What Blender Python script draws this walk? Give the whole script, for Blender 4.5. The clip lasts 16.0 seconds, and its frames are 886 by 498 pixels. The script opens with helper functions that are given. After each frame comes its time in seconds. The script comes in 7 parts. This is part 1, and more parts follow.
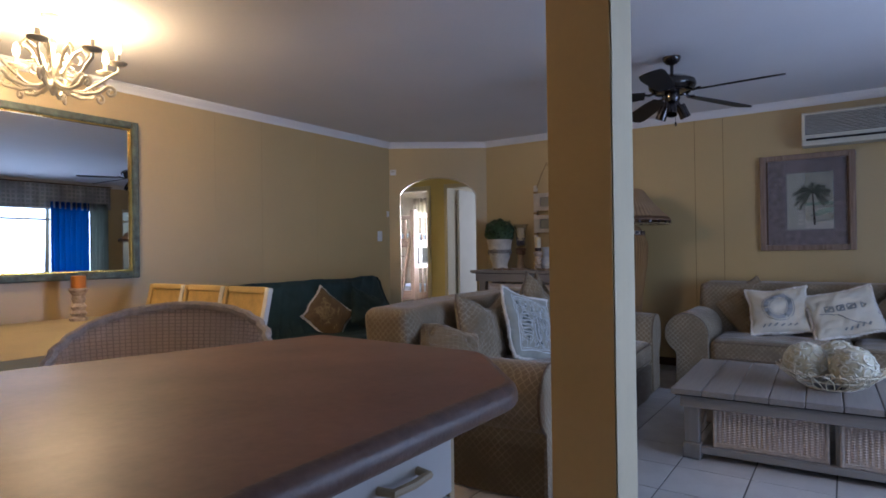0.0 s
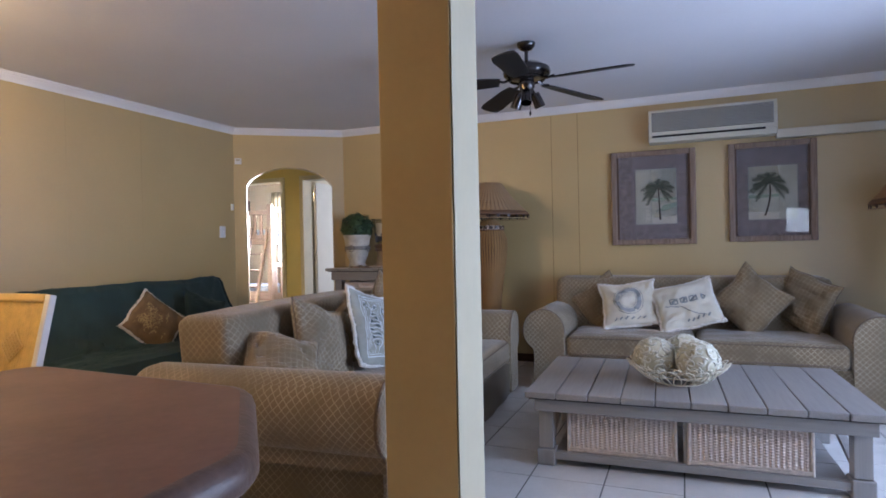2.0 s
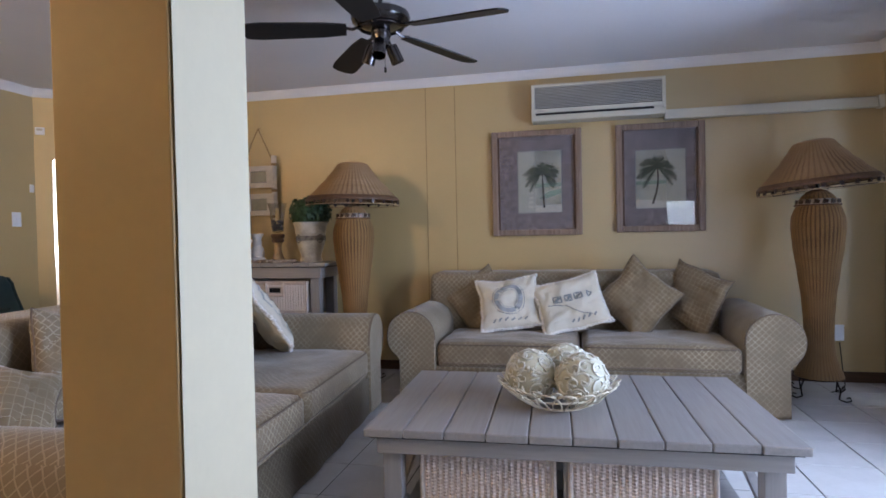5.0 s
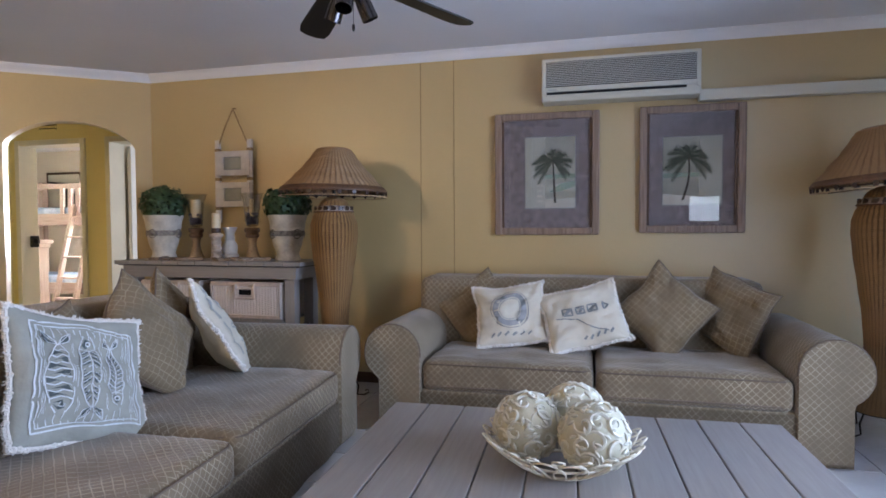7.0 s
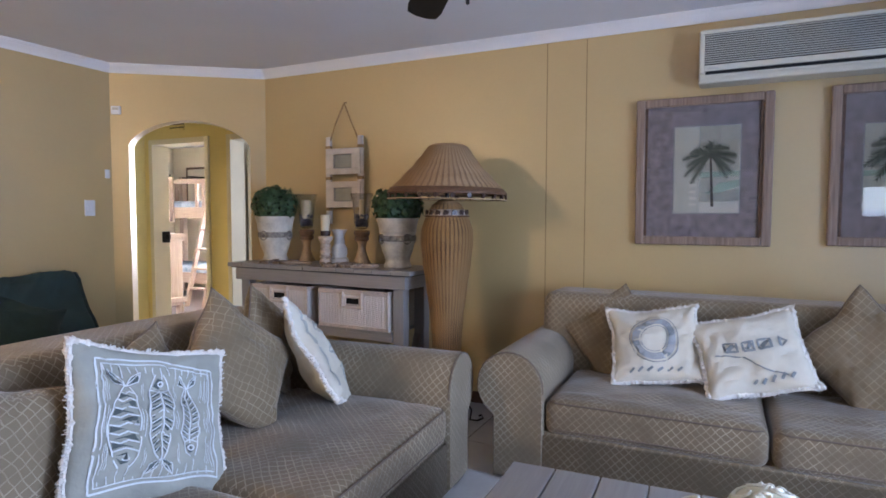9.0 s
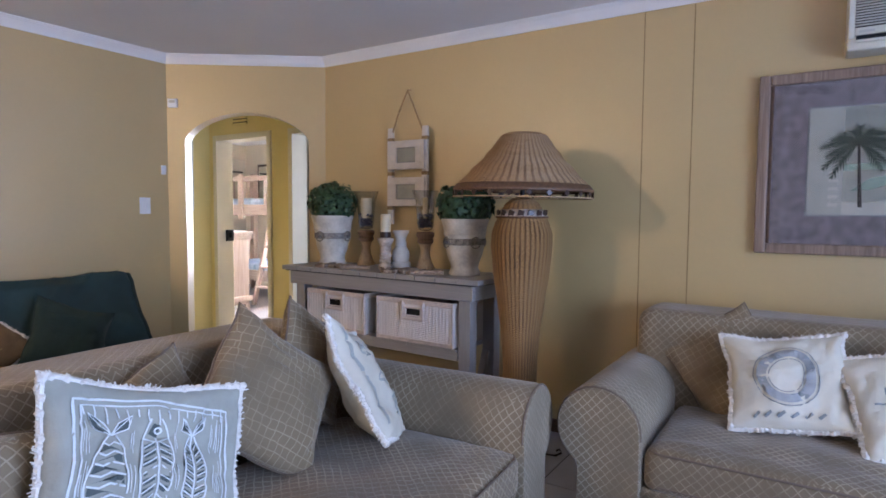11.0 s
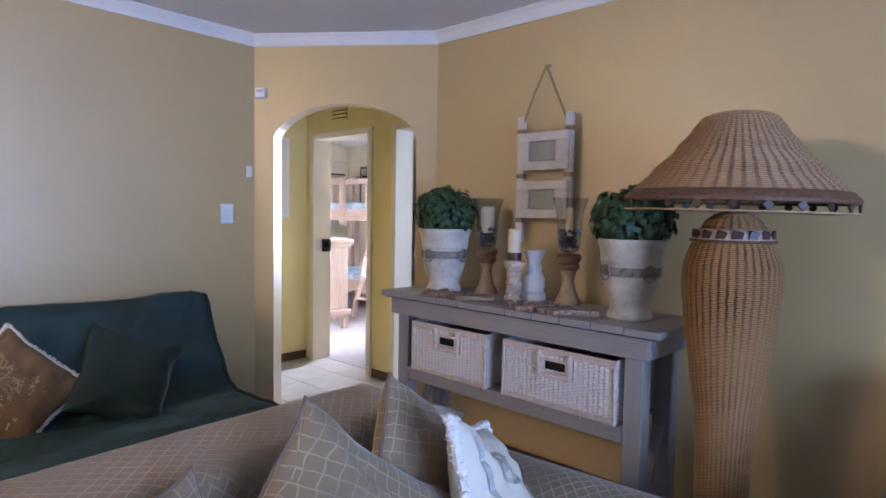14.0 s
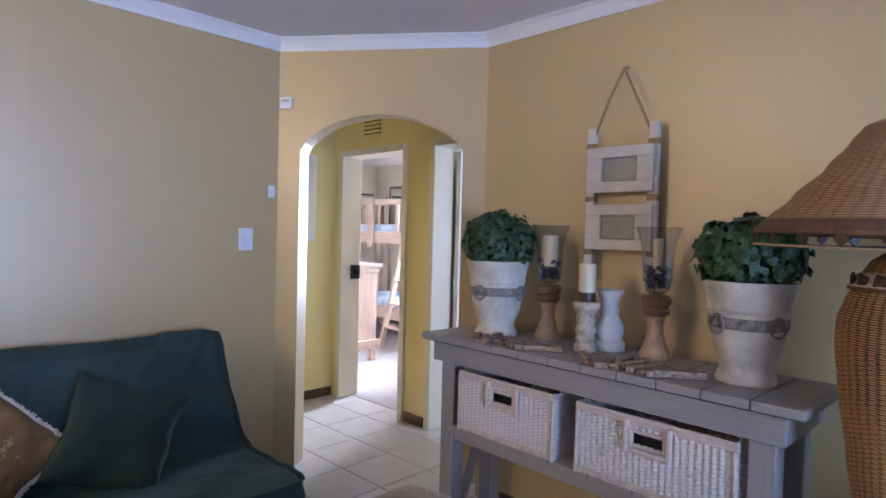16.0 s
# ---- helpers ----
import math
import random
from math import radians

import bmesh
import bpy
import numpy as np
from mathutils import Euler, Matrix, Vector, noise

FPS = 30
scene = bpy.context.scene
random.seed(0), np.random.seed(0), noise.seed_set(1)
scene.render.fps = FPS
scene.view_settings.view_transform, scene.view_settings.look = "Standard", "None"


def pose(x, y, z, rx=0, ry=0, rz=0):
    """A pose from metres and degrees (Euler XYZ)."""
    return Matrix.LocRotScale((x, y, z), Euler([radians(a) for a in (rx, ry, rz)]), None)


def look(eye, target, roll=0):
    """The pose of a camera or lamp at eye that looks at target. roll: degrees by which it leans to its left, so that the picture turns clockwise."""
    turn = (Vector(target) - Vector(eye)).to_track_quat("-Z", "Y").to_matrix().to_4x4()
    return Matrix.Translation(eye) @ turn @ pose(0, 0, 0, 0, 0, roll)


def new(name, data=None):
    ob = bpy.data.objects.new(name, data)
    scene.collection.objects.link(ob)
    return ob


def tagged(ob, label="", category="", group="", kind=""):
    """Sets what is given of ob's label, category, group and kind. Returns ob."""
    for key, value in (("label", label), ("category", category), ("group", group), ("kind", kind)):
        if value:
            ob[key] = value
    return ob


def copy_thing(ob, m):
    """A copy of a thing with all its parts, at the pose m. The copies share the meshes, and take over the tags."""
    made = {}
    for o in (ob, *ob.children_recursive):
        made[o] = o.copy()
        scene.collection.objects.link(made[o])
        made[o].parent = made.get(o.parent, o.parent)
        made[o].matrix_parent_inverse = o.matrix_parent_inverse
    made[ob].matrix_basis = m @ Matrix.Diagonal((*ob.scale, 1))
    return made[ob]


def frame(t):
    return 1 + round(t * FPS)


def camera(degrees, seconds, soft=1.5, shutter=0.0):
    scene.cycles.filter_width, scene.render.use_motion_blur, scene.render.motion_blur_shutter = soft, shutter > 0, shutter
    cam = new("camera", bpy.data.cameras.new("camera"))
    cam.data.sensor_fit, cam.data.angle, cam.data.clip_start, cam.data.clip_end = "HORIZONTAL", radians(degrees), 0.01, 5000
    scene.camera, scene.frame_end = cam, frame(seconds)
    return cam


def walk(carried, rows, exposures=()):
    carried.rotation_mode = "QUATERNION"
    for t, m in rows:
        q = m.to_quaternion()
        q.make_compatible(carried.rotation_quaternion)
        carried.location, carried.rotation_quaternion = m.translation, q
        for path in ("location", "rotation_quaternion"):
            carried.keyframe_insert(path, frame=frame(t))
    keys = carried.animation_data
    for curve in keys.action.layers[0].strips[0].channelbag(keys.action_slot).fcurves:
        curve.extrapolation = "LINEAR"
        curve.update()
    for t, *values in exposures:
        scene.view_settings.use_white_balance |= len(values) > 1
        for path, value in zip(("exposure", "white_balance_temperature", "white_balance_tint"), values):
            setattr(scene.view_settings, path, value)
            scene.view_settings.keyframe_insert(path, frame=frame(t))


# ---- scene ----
cam = camera(74.1, 16.0, 1.7)
PATH = [
    (0, (0.211, 0.439, 1.181), (-0.923, 2.086, 1.189), -0.8),
    (0.5, (0.187, 0.516, 1.171), (-0.847, 2.228, 1.176), -1.0),
    (1, (0.159, 0.656, 1.18), (-0.787, 2.418, 1.178), -1.0),
    (1.5, (0.155, 0.783, 1.186), (-0.718, 2.582, 1.179), -1.1),
    (2, (0.169, 0.869, 1.169), (-0.589, 2.719, 1.16), -1.2),
    (2.5, (0.142, 0.975, 1.163), (-0.5, 2.869, 1.148), -1.3),
    (3, (0.094, 1.11, 1.159), (-0.479, 3.026, 1.139), -1.3),
    (3.5, (0.097, 1.233, 1.148), (-0.397, 3.17, 1.122), -1.4),
    (4, (0.143, 1.4, 1.15), (-0.304, 3.35, 1.117), -1.4),
    (4.5, (0.19, 1.573, 1.153), (-0.244, 3.525, 1.113), -1.3),
    (4.7, (0.196, 1.623, 1.143), (-0.235, 3.575, 1.105), -1.2),
    (7, (0.21, 2.354, 1.189), (-0.271, 4.294, 1.121), -0.3),
    (7.5, (0.221, 2.488, 1.226), (-0.364, 4.399, 1.148), -0.3),
    (8, (0.202, 2.585, 1.242), (-0.48, 4.463, 1.158), -0.1),
    (8.5, (0.134, 2.708, 1.288), (-0.64, 4.55, 1.186), -0.0),
    (9, (0.044, 2.837, 1.313), (-0.817, 4.638, 1.201), 0.1),
    (9.2, (0.045, 2.874, 1.311), (-0.868, 4.649, 1.197), 0.1),
    (11.5, (-0.311, 3.42, 1.336), (-1.423, 5.077, 1.211), 0.5),
    (12, (-0.453, 3.55, 1.337), (-1.627, 5.164, 1.209), 0.6),
    (12.5, (-0.554, 3.614, 1.337), (-1.769, 5.197, 1.211), 0.7),
    (13, (-0.68, 3.737, 1.356), (-1.945, 5.281, 1.233), 0.8),
    (13.5, (-0.783, 3.865, 1.379), (-2.097, 5.368, 1.256), 1.1),
    (14, (-0.882, 3.929, 1.387), (-2.223, 5.408, 1.27), 1.0),
    (14.5, (-1.012, 4.002, 1.39), (-2.375, 5.462, 1.294), 1.3),
    (15, (-1.142, 4.064, 1.403), (-2.521, 5.51, 1.321), 1.3),
    (15.5, (-1.238, 4.134, 1.409), (-2.629, 5.569, 1.346), 1.5),
    (16, (-1.321, 4.21, 1.427), (-2.725, 5.634, 1.376), 1.5),
]
walk(cam, [(t, look(eye, target, roll)) for t, eye, target, roll in PATH],
     [(0.0, -1.26, 5400, 15), (1.5, -0.64, 5580, 15), (3.5, -0.25, 5910, 15), (7.0, -0.22, 5860, 14), (9.0, -0.04, 5620, 14.5), (11.5, -0.02, 5290, 17.5), (13.0, 0.05, 5030, 18.5), (16.0, 0.09, 4870, 18.5)])

# ---- world and light ----
world = bpy.data.worlds.new("sky")
scene.world = world
world.use_nodes = True
wn = world.node_tree.nodes
sky = wn.new("ShaderNodeTexSky")
sky.sky_type, sky.sun_disc = "NISHITA", False
sky.sun_elevation, sky.sun_rotation = radians(48), radians(150)
world.node_tree.links.new(sky.outputs[0], wn["Background"].inputs[0])
wn["Background"].inputs[1].default_value = 0.12

sun = new("sun", bpy.data.lights.new("sun", "SUN"))
sun.data.energy, sun.data.angle, sun.data.color = 2.5, radians(0.5), (1.0, 0.95, 0.87)
sun.matrix_world = look((0, 0, 20), (10, -14, 0))


def window_light(name, eye, target, w, h, power, color, spread=180):
    lamp = new(name, bpy.data.lights.new(name, "AREA"))
    lamp.data.shape, lamp.data.size, lamp.data.size_y = "RECTANGLE", w, h
    lamp.data.energy, lamp.data.color = power, color
    lamp.data.spread = radians(spread)
    lamp.matrix_world = look(eye, target)
    return lamp


window_light("lounge_window_light", (2.66, 3.73, 1.2), (0, 3.73, 1.02), 2.4, 1.7, 162, (0.63, 0.76, 1.0), 140)
window_light("curtained_window_light", (2.66, 5.40, 1.2), (0, 5.40, 1.15), 0.8, 1.7, 45, (0.70, 0.82, 1.0))
window_light("kitchen_window_light", (2.45, -1.96, 1.34), (2.45, 0, 1.3), 0.66, 0.58, 8, (0.74, 0.87, 1.0))
chand = new("chandelier_light", bpy.data.lights.new("chandelier_light", "POINT"))
chand.data.energy, chand.data.color, chand.data.shadow_soft_size = 212, (1.0, 0.67, 0.32), 0.10
chand.location = (-3.36, 1.88, 2.36)
window_light("bedroom_window_light", (-6.70, 10.62, 1.6), (-6.70, 8, 1.3), 1.3, 1.3, 390, (1.0, 0.97, 0.92), 66)
window_light("bathroom_window_light", (-1.95, 8.2, 1.5), (-4, 8.0, 1.2), 0.8, 0.9, 40, (0.9, 0.94, 1.0))


# ---- materials ----
def mat(name, color, rough=0.6, metal=0.0, vary=0.12, scale=8.0, bump=0.15, fine=90.0, coat=0.0, tint=None, spec=0.5, coat_rough=0.03, coat_ior=1.5):
    """A surface with broad stains, fine grain and a little relief."""
    m = bpy.data.materials.new(name)
    m.use_nodes = True
    nt = m.node_tree
    b = nt.nodes["Principled BSDF"]
    tc = nt.nodes.new("ShaderNodeTexCoord")
    n1, n2 = nt.nodes.new("ShaderNodeTexNoise"), nt.nodes.new("ShaderNodeTexNoise")
    n1.inputs["Scale"].default_value, n1.inputs["Detail"].default_value = scale, 4
    n2.inputs["Scale"].default_value, n2.inputs["Detail"].default_value = fine, 3
    for n in (n1, n2):
        nt.links.new(tc.outputs["Object"], n.inputs["Vector"])
    mix = nt.nodes.new("ShaderNodeMix")
    mix.data_type = "RGBA"
    lo = [c * (1 - vary) for c in color]
    hi = [min(1, c * (1 + vary)) for c in (tint or color)]
    mix.inputs[6].default_value, mix.inputs[7].default_value = (*lo, 1), (*hi, 1)
    add = nt.nodes.new("ShaderNodeMath")
    add.operation = "MULTIPLY_ADD"
    nt.links.new(n2.outputs["Fac"], add.inputs[0])
    add.inputs[1].default_value = 0.45
    half = nt.nodes.new("ShaderNodeMath")
    half.operation = "MULTIPLY_ADD"
    nt.links.new(n1.outputs["Fac"], half.inputs[0])
    half.inputs[1].default_value, half.inputs[2].default_value = 1.4, -0.42
    nt.links.new(half.outputs[0], add.inputs[2])
    nt.links.new(add.outputs[0], mix.inputs[0])
    nt.links.new(mix.outputs[2], b.inputs["Base Color"])
    b.inputs["Roughness"].default_value, b.inputs["Metallic"].default_value = rough, metal
    b.inputs["Coat Weight"].default_value, b.inputs["Coat Roughness"].default_value = coat, coat_rough
    b.inputs["Coat IOR"].default_value = coat_ior
    b.inputs["Specular IOR Level"].default_value = spec
    if bump:
        bp = nt.nodes.new("ShaderNodeBump")
        bp.inputs["Strength"].default_value, bp.inputs["Distance"].default_value = bump, 0.004
        nt.links.new(n2.outputs["Fac"], bp.inputs["Height"])
        nt.links.new(bp.outputs[0], b.inputs["Normal"])
    return m


def grain(name, lo, hi, axis=0, scale=5.0, rough=0.5, bump=0.2):
    """Wood with grain along one axis of the object."""
    m = bpy.data.materials.new(name)
    m.use_nodes = True
    nt = m.node_tree
    b = nt.nodes["Principled BSDF"]
    tc, mp, n = nt.nodes.new("ShaderNodeTexCoord"), nt.nodes.new("ShaderNodeMapping"), nt.nodes.new("ShaderNodeTexNoise")
    s = [14.0, 14.0, 14.0]
    s[axis] = 0.8
    mp.inputs["Scale"].default_value = s
    n.inputs["Scale"].default_value, n.inputs["Detail"].default_value, n.inputs["Distortion"].default_value = scale, 6, 0.6
    info = nt.nodes.new("ShaderNodeObjectInfo")
    mul = nt.nodes.new("ShaderNodeMath")
    mul.operation = "MULTIPLY"
    mul.inputs[1].default_value = 30
    nt.links.new(info.outputs["Random"], mul.inputs[0])
    off = nt.nodes.new("ShaderNodeCombineXYZ")
    nt.links.new(mul.outputs[0], off.inputs[0])
    nt.links.new(mul.outputs[0], off.inputs[2])
    nt.links.new(off.outputs[0], mp.inputs["Location"])
    ramp = nt.nodes.new("ShaderNodeValToRGB")
    ramp.color_ramp.elements[0].position, ramp.color_ramp.elements[1].position = 0.3, 0.72
    ramp.color_ramp.elements[0].color, ramp.color_ramp.elements[1].color = (*lo, 1), (*hi, 1)
    bp = nt.nodes.new("ShaderNodeBump")
    bp.inputs["Strength"].default_value, bp.inputs["Distance"].default_value = bump, 0.003
    nt.links.new(tc.outputs["Object"], mp.inputs["Vector"])
    nt.links.new(mp.outputs[0], n.inputs["Vector"])
    nt.links.new(n.outputs["Fac"], ramp.inputs[0])
    nt.links.new(ramp.outputs[0], b.inputs["Base Color"])
    nt.links.new(n.outputs["Fac"], bp.inputs["Height"])
    nt.links.new(bp.outputs[0], b.inputs["Normal"])
    b.inputs["Roughness"].default_value = rough
    return m


def lattice(name, base, line, pitch=0.028, width=0.10, turn=45, rough=0.85, amount=1.0, sheen=0.35, warped=0.5, worn=0.15, relief=0.35, tone=0.2):
    """Velvet-like cloth with a woven diamond lattice of lighter lines, laid out on the UV map in metres. Wicker takes
    dark lines, which paint its gap shade.
    """
    m = bpy.data.materials.new(name)
    m.use_nodes = True
    nt = m.node_tree
    L, N = nt.links.new, nt.nodes.new
    b = nt.nodes["Principled BSDF"]
    uv, mp, sep = N("ShaderNodeUVMap"), N("ShaderNodeMapping"), N("ShaderNodeSeparateXYZ")
    uv.uv_map = "UVMap"
    mp.inputs["Rotation"].default_value = (0, 0, radians(turn))
    mp.inputs["Scale"].default_value = (1 / pitch, 1 / pitch, 1)
    L(uv.outputs[0], mp.inputs["Vector"])
    warp = N("ShaderNodeTexNoise")
    warp.inputs["Scale"].default_value = 0.35
    L(mp.outputs[0], warp.inputs["Vector"])
    wadd = N("ShaderNodeVectorMath")
    wadd.operation = "MULTIPLY_ADD"
    L(warp.outputs["Color"], wadd.inputs[0])
    wadd.inputs[1].default_value = (warped, warped, 0)
    L(mp.outputs[0], wadd.inputs[2])
    L(wadd.outputs[0], sep.inputs[0])
    lines = []
    for k in (0, 1):
        pp, sm = N("ShaderNodeMath"), N("ShaderNodeMapRange")
        pp.operation = "PINGPONG"
        pp.inputs[1].default_value = 0.5
        L(sep.outputs[k], pp.inputs[0])
        sm.interpolation_type = "SMOOTHSTEP"
        sm.inputs["From Min"].default_value, sm.inputs["From Max"].default_value = width * 0.35, width
        sm.inputs["To Min"].default_value, sm.inputs["To Max"].default_value = 1, 0
        L(pp.outputs[0], sm.inputs["Value"])
        lines.append(sm)
    mx = N("ShaderNodeMath")
    mx.operation = "MAXIMUM"
    L(lines[0].outputs[0], mx.inputs[0])
    L(lines[1].outputs[0], mx.inputs[1])
    tc, wear, fuzz = N("ShaderNodeTexCoord"), N("ShaderNodeTexNoise"), N("ShaderNodeTexNoise")
    wear.inputs["Scale"].default_value, wear.inputs["Detail"].default_value = 4.5, 7
    fuzz.inputs["Scale"].default_value = 260
    L(tc.outputs["Object"], wear.inputs["Vector"])
    L(tc.outputs["Object"], fuzz.inputs["Vector"])
    wr = N("ShaderNodeMapRange")
    wr.inputs["From Min"].default_value, wr.inputs["From Max"].default_value = 0.36, 0.64
    wr.inputs["To Min"].default_value, wr.inputs["To Max"].default_value = worn * amount, amount
    L(wear.outputs["Fac"], wr.inputs["Value"])
    fac = N("ShaderNodeMath")
    fac.operation = "MULTIPLY"
    L(mx.outputs[0], fac.inputs[0])
    L(wr.outputs[0], fac.inputs[1])
    cv = N("ShaderNodeMix")
    cv.data_type = "RGBA"
    cv.inputs[6].default_value, cv.inputs[7].default_value = (*[c * (1 - tone) for c in base], 1), (*[c * (1 + tone) for c in base], 1)
    L(wear.outputs["Fac"], cv.inputs[0])
    mix = N("ShaderNodeMix")
    mix.data_type = "RGBA"
    mix.inputs[7].default_value = (*line, 1)
    L(cv.outputs[2], mix.inputs[6])
    L(fac.outputs[0], mix.inputs[0])
    L(mix.outputs[2], b.inputs["Base Color"])
    b.inputs["Roughness"].default_value = rough
    b.inputs["Sheen Weight"].default_value = sheen
    b.inputs["Sheen Roughness"].default_value = 0.4
    hs = N("ShaderNodeMath")
    hs.operation = "MULTIPLY_ADD"
    L(mx.outputs[0], hs.inputs[0])
    hs.inputs[1].default_value = 0.8
    L(fuzz.outputs["Fac"], hs.inputs[2])
    bp = N("ShaderNodeBump")
    bp.inputs["Strength"].default_value, bp.inputs["Distance"].default_value = relief, 0.003
    L(hs.outputs[0], bp.inputs["Height"])
    L(bp.outputs[0], b.inputs["Normal"])
    return m


def thin_glass(name, color=(1, 1, 1), blend=0.12, ior=0.0):
    """A clear pane: mostly see-through, with a Fresnel gloss."""
    m = bpy.data.materials.new(name)
    m.use_nodes = True
    nt = m.node_tree
    nt.nodes.clear()
    out, mix = nt.nodes.new("ShaderNodeOutputMaterial"), nt.nodes.new("ShaderNodeMixShader")
    tr, gl, fr = nt.nodes.new("ShaderNodeBsdfTransparent"), nt.nodes.new("ShaderNodeBsdfGlossy"), nt.nodes.new("ShaderNodeLayerWeight")
    gl.inputs["Roughness"].default_value = 0.02
    fr.inputs["Blend"].default_value = blend
    gloss = fr.outputs["Facing"]
    if ior:
        fres = nt.nodes.new("ShaderNodeFresnel")
        fres.inputs["IOR"].default_value = ior
        gloss = fres.outputs[0]
    tr.inputs["Color"].default_value = (*color, 1)
    nt.links.new(gloss, mix.inputs[0])
    nt.links.new(tr.outputs[0], mix.inputs[1])
    nt.links.new(gl.outputs[0], mix.inputs[2])
    nt.links.new(mix.outputs[0], out.inputs[0])
    return m


def sheer(m, color, amount):
    """Lets part of the light through a cloth."""
    nt = m.node_tree
    out = nt.nodes["Material Output"]
    mix, tr = nt.nodes.new("ShaderNodeMixShader"), nt.nodes.new("ShaderNodeBsdfTranslucent")
    tr.inputs["Color"].default_value = (*color, 1)
    mix.inputs[0].default_value = amount
    nt.links.new(nt.nodes["Principled BSDF"].outputs[0], mix.inputs[1])
    nt.links.new(tr.outputs[0], mix.inputs[2])
    nt.links.new(mix.outputs[0], out.inputs["Surface"])
    return m


def glow(name, color, strength):
    m = bpy.data.materials.new(name)
    m.use_nodes = True
    b = m.node_tree.nodes["Principled BSDF"]
    b.inputs["Base Color"].default_value = (*color, 1)
    b.inputs["Emission Color"].default_value, b.inputs["Emission Strength"].default_value = (*color, 1), strength
    return m


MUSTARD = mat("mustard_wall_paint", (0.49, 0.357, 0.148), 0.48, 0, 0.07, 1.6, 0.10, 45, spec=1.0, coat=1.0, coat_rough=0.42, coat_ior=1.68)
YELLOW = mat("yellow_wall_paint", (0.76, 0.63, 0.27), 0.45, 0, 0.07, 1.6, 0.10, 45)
COLUMN = mat("ochre_column_paint", (0.47, 0.315, 0.115), 0.5, 0, 0.10, 2.2, 0.25, 30)
CREAM_WALL = mat("cream_wall_paint", (0.74, 0.68, 0.52), 0.5, 0, 0.06, 2, 0.10, 45)
WHITE_PAINT = mat("white_gloss_paint", (0.78, 0.76, 0.72), 0.35, 0, 0.05, 5, 0.05, 60)
CREAM_PAINT = mat("cream_frame_paint", (0.74, 0.68, 0.54), 0.38, 0, 0.06, 5, 0.05, 60)
CEILING = mat("ceiling_paint", (0.79, 0.77, 0.78), 0.8, 0, 0.05, 1.2, 0.12, 40)
CORNICE = mat("cornice_plaster", (0.80, 0.79, 0.80), 0.6, 0, 0.04, 4, 0.05, 60)
TILE = mat("glazed_floor_tile", (0.60, 0.58, 0.56), 0.24, 0, 0.10, 6, 0.04, 40)
GROUT = mat("dark_grout", (0.10, 0.095, 0.09), 0.9, 0, 0.2, 20, 0.3, 120)
SKIRT = grain("dark_skirting_wood", (0.05, 0.025, 0.012), (0.12, 0.06, 0.03), 0, 4, 0.45)
GREY_WOOD = grain("grey_washed_wood", (0.252, 0.233, 0.222), (0.300, 0.279, 0.266), 1, 5, 0.42, 0.14)
GREY_WOOD_X = grain("grey_washed_wood_long", (0.252, 0.233, 0.222), (0.300, 0.279, 0.266), 0, 5, 0.42, 0.14)
GREY_WOOD_Z = grain("grey_washed_wood_upright", (0.252, 0.233, 0.222), (0.300, 0.279, 0.266), 2, 5, 0.42, 0.14)
BUNK_WOOD = grain("limed_pine", (0.42, 0.31, 0.25), (0.58, 0.46, 0.38), 2, 4, 0.55, 0.15)
BUNK_WOOD_X = grain("limed_pine_long", (0.42, 0.31, 0.25), (0.58, 0.46, 0.38), 0, 4, 0.55, 0.15)
FRAME_WOOD = grain("washed_frame_wood", (0.18, 0.12, 0.085), (0.32, 0.23, 0.17), 2, 5, 0.5, 0.3)
SOFA = lattice("taupe_lattice_cloth", (0.205, 0.155, 0.094), (0.40, 0.335, 0.235), amount=0.9, worn=0.08, tone=0.3)
SOFA_SEAT = lattice("taupe_seat_cloth", (0.185, 0.134, 0.078), (0.42, 0.345, 0.235), amount=0.95, worn=0.10, tone=0.35)
CUSHION_BROWN = lattice("brown_lattice_cloth", (0.195, 0.142, 0.080), (0.37, 0.30, 0.195), pitch=0.030, turn=0, width=0.085, amount=0.75, worn=0.05, tone=0.3)
PIPING = mat("dark_piping", (0.14, 0.10, 0.07), 0.8, 0, 0.1, 20, 0.2, 200)
COLUMN_CREAM = mat("aged_cream_column_paint", (0.58, 0.505, 0.34), 0.55, 0, 0.07, 3, 0.15, 40)
FUTON = mat("dark_teal_cotton", (0.012, 0.033, 0.036), 0.66, 0, 0.35, 4, 1.0, 13, tint=(0.014, 0.041, 0.045), spec=0.5)
FUTON_PIPING = mat("dark_teal_cord", (0.006, 0.020, 0.022), 0.8, 0, 0.2, 20, 0.2, 200)
FUTON_CUSHION = mat("dark_green_cotton", (0.010, 0.026, 0.023), 0.85, 0, 0.3, 6, 0.4, 60)
GREY_CLOTH = mat("grey_linen", (0.34, 0.335, 0.285), 0.9, 0, 0.20, 7, 1.0, 30)
WHITE_PRINT = mat("white_print", (0.70, 0.72, 0.72), 0.85, 0, 0.08, 12, 0.3, 220)
DARK_INK = mat("slate_ink_print", (0.09, 0.105, 0.10), 0.9, 0, 0.3, 20, 0.2, 220)
PALE_INK = mat("faded_grey_print", (0.40, 0.40, 0.36), 0.9, 0, 0.25, 14, 0.2, 220)
INK = mat("grey_ink_print", (0.25, 0.26, 0.26), 0.9, 0, 0.2, 14, 0.2, 220)
WHITE_CLOTH = mat("off_white_cotton", (0.62, 0.57, 0.46), 0.9, 0, 0.13, 7, 1.0, 24)
FRINGE = mat("white_fringe", (0.72, 0.68, 0.62), 0.95, 0, 0.15, 40, 0.8, 160)
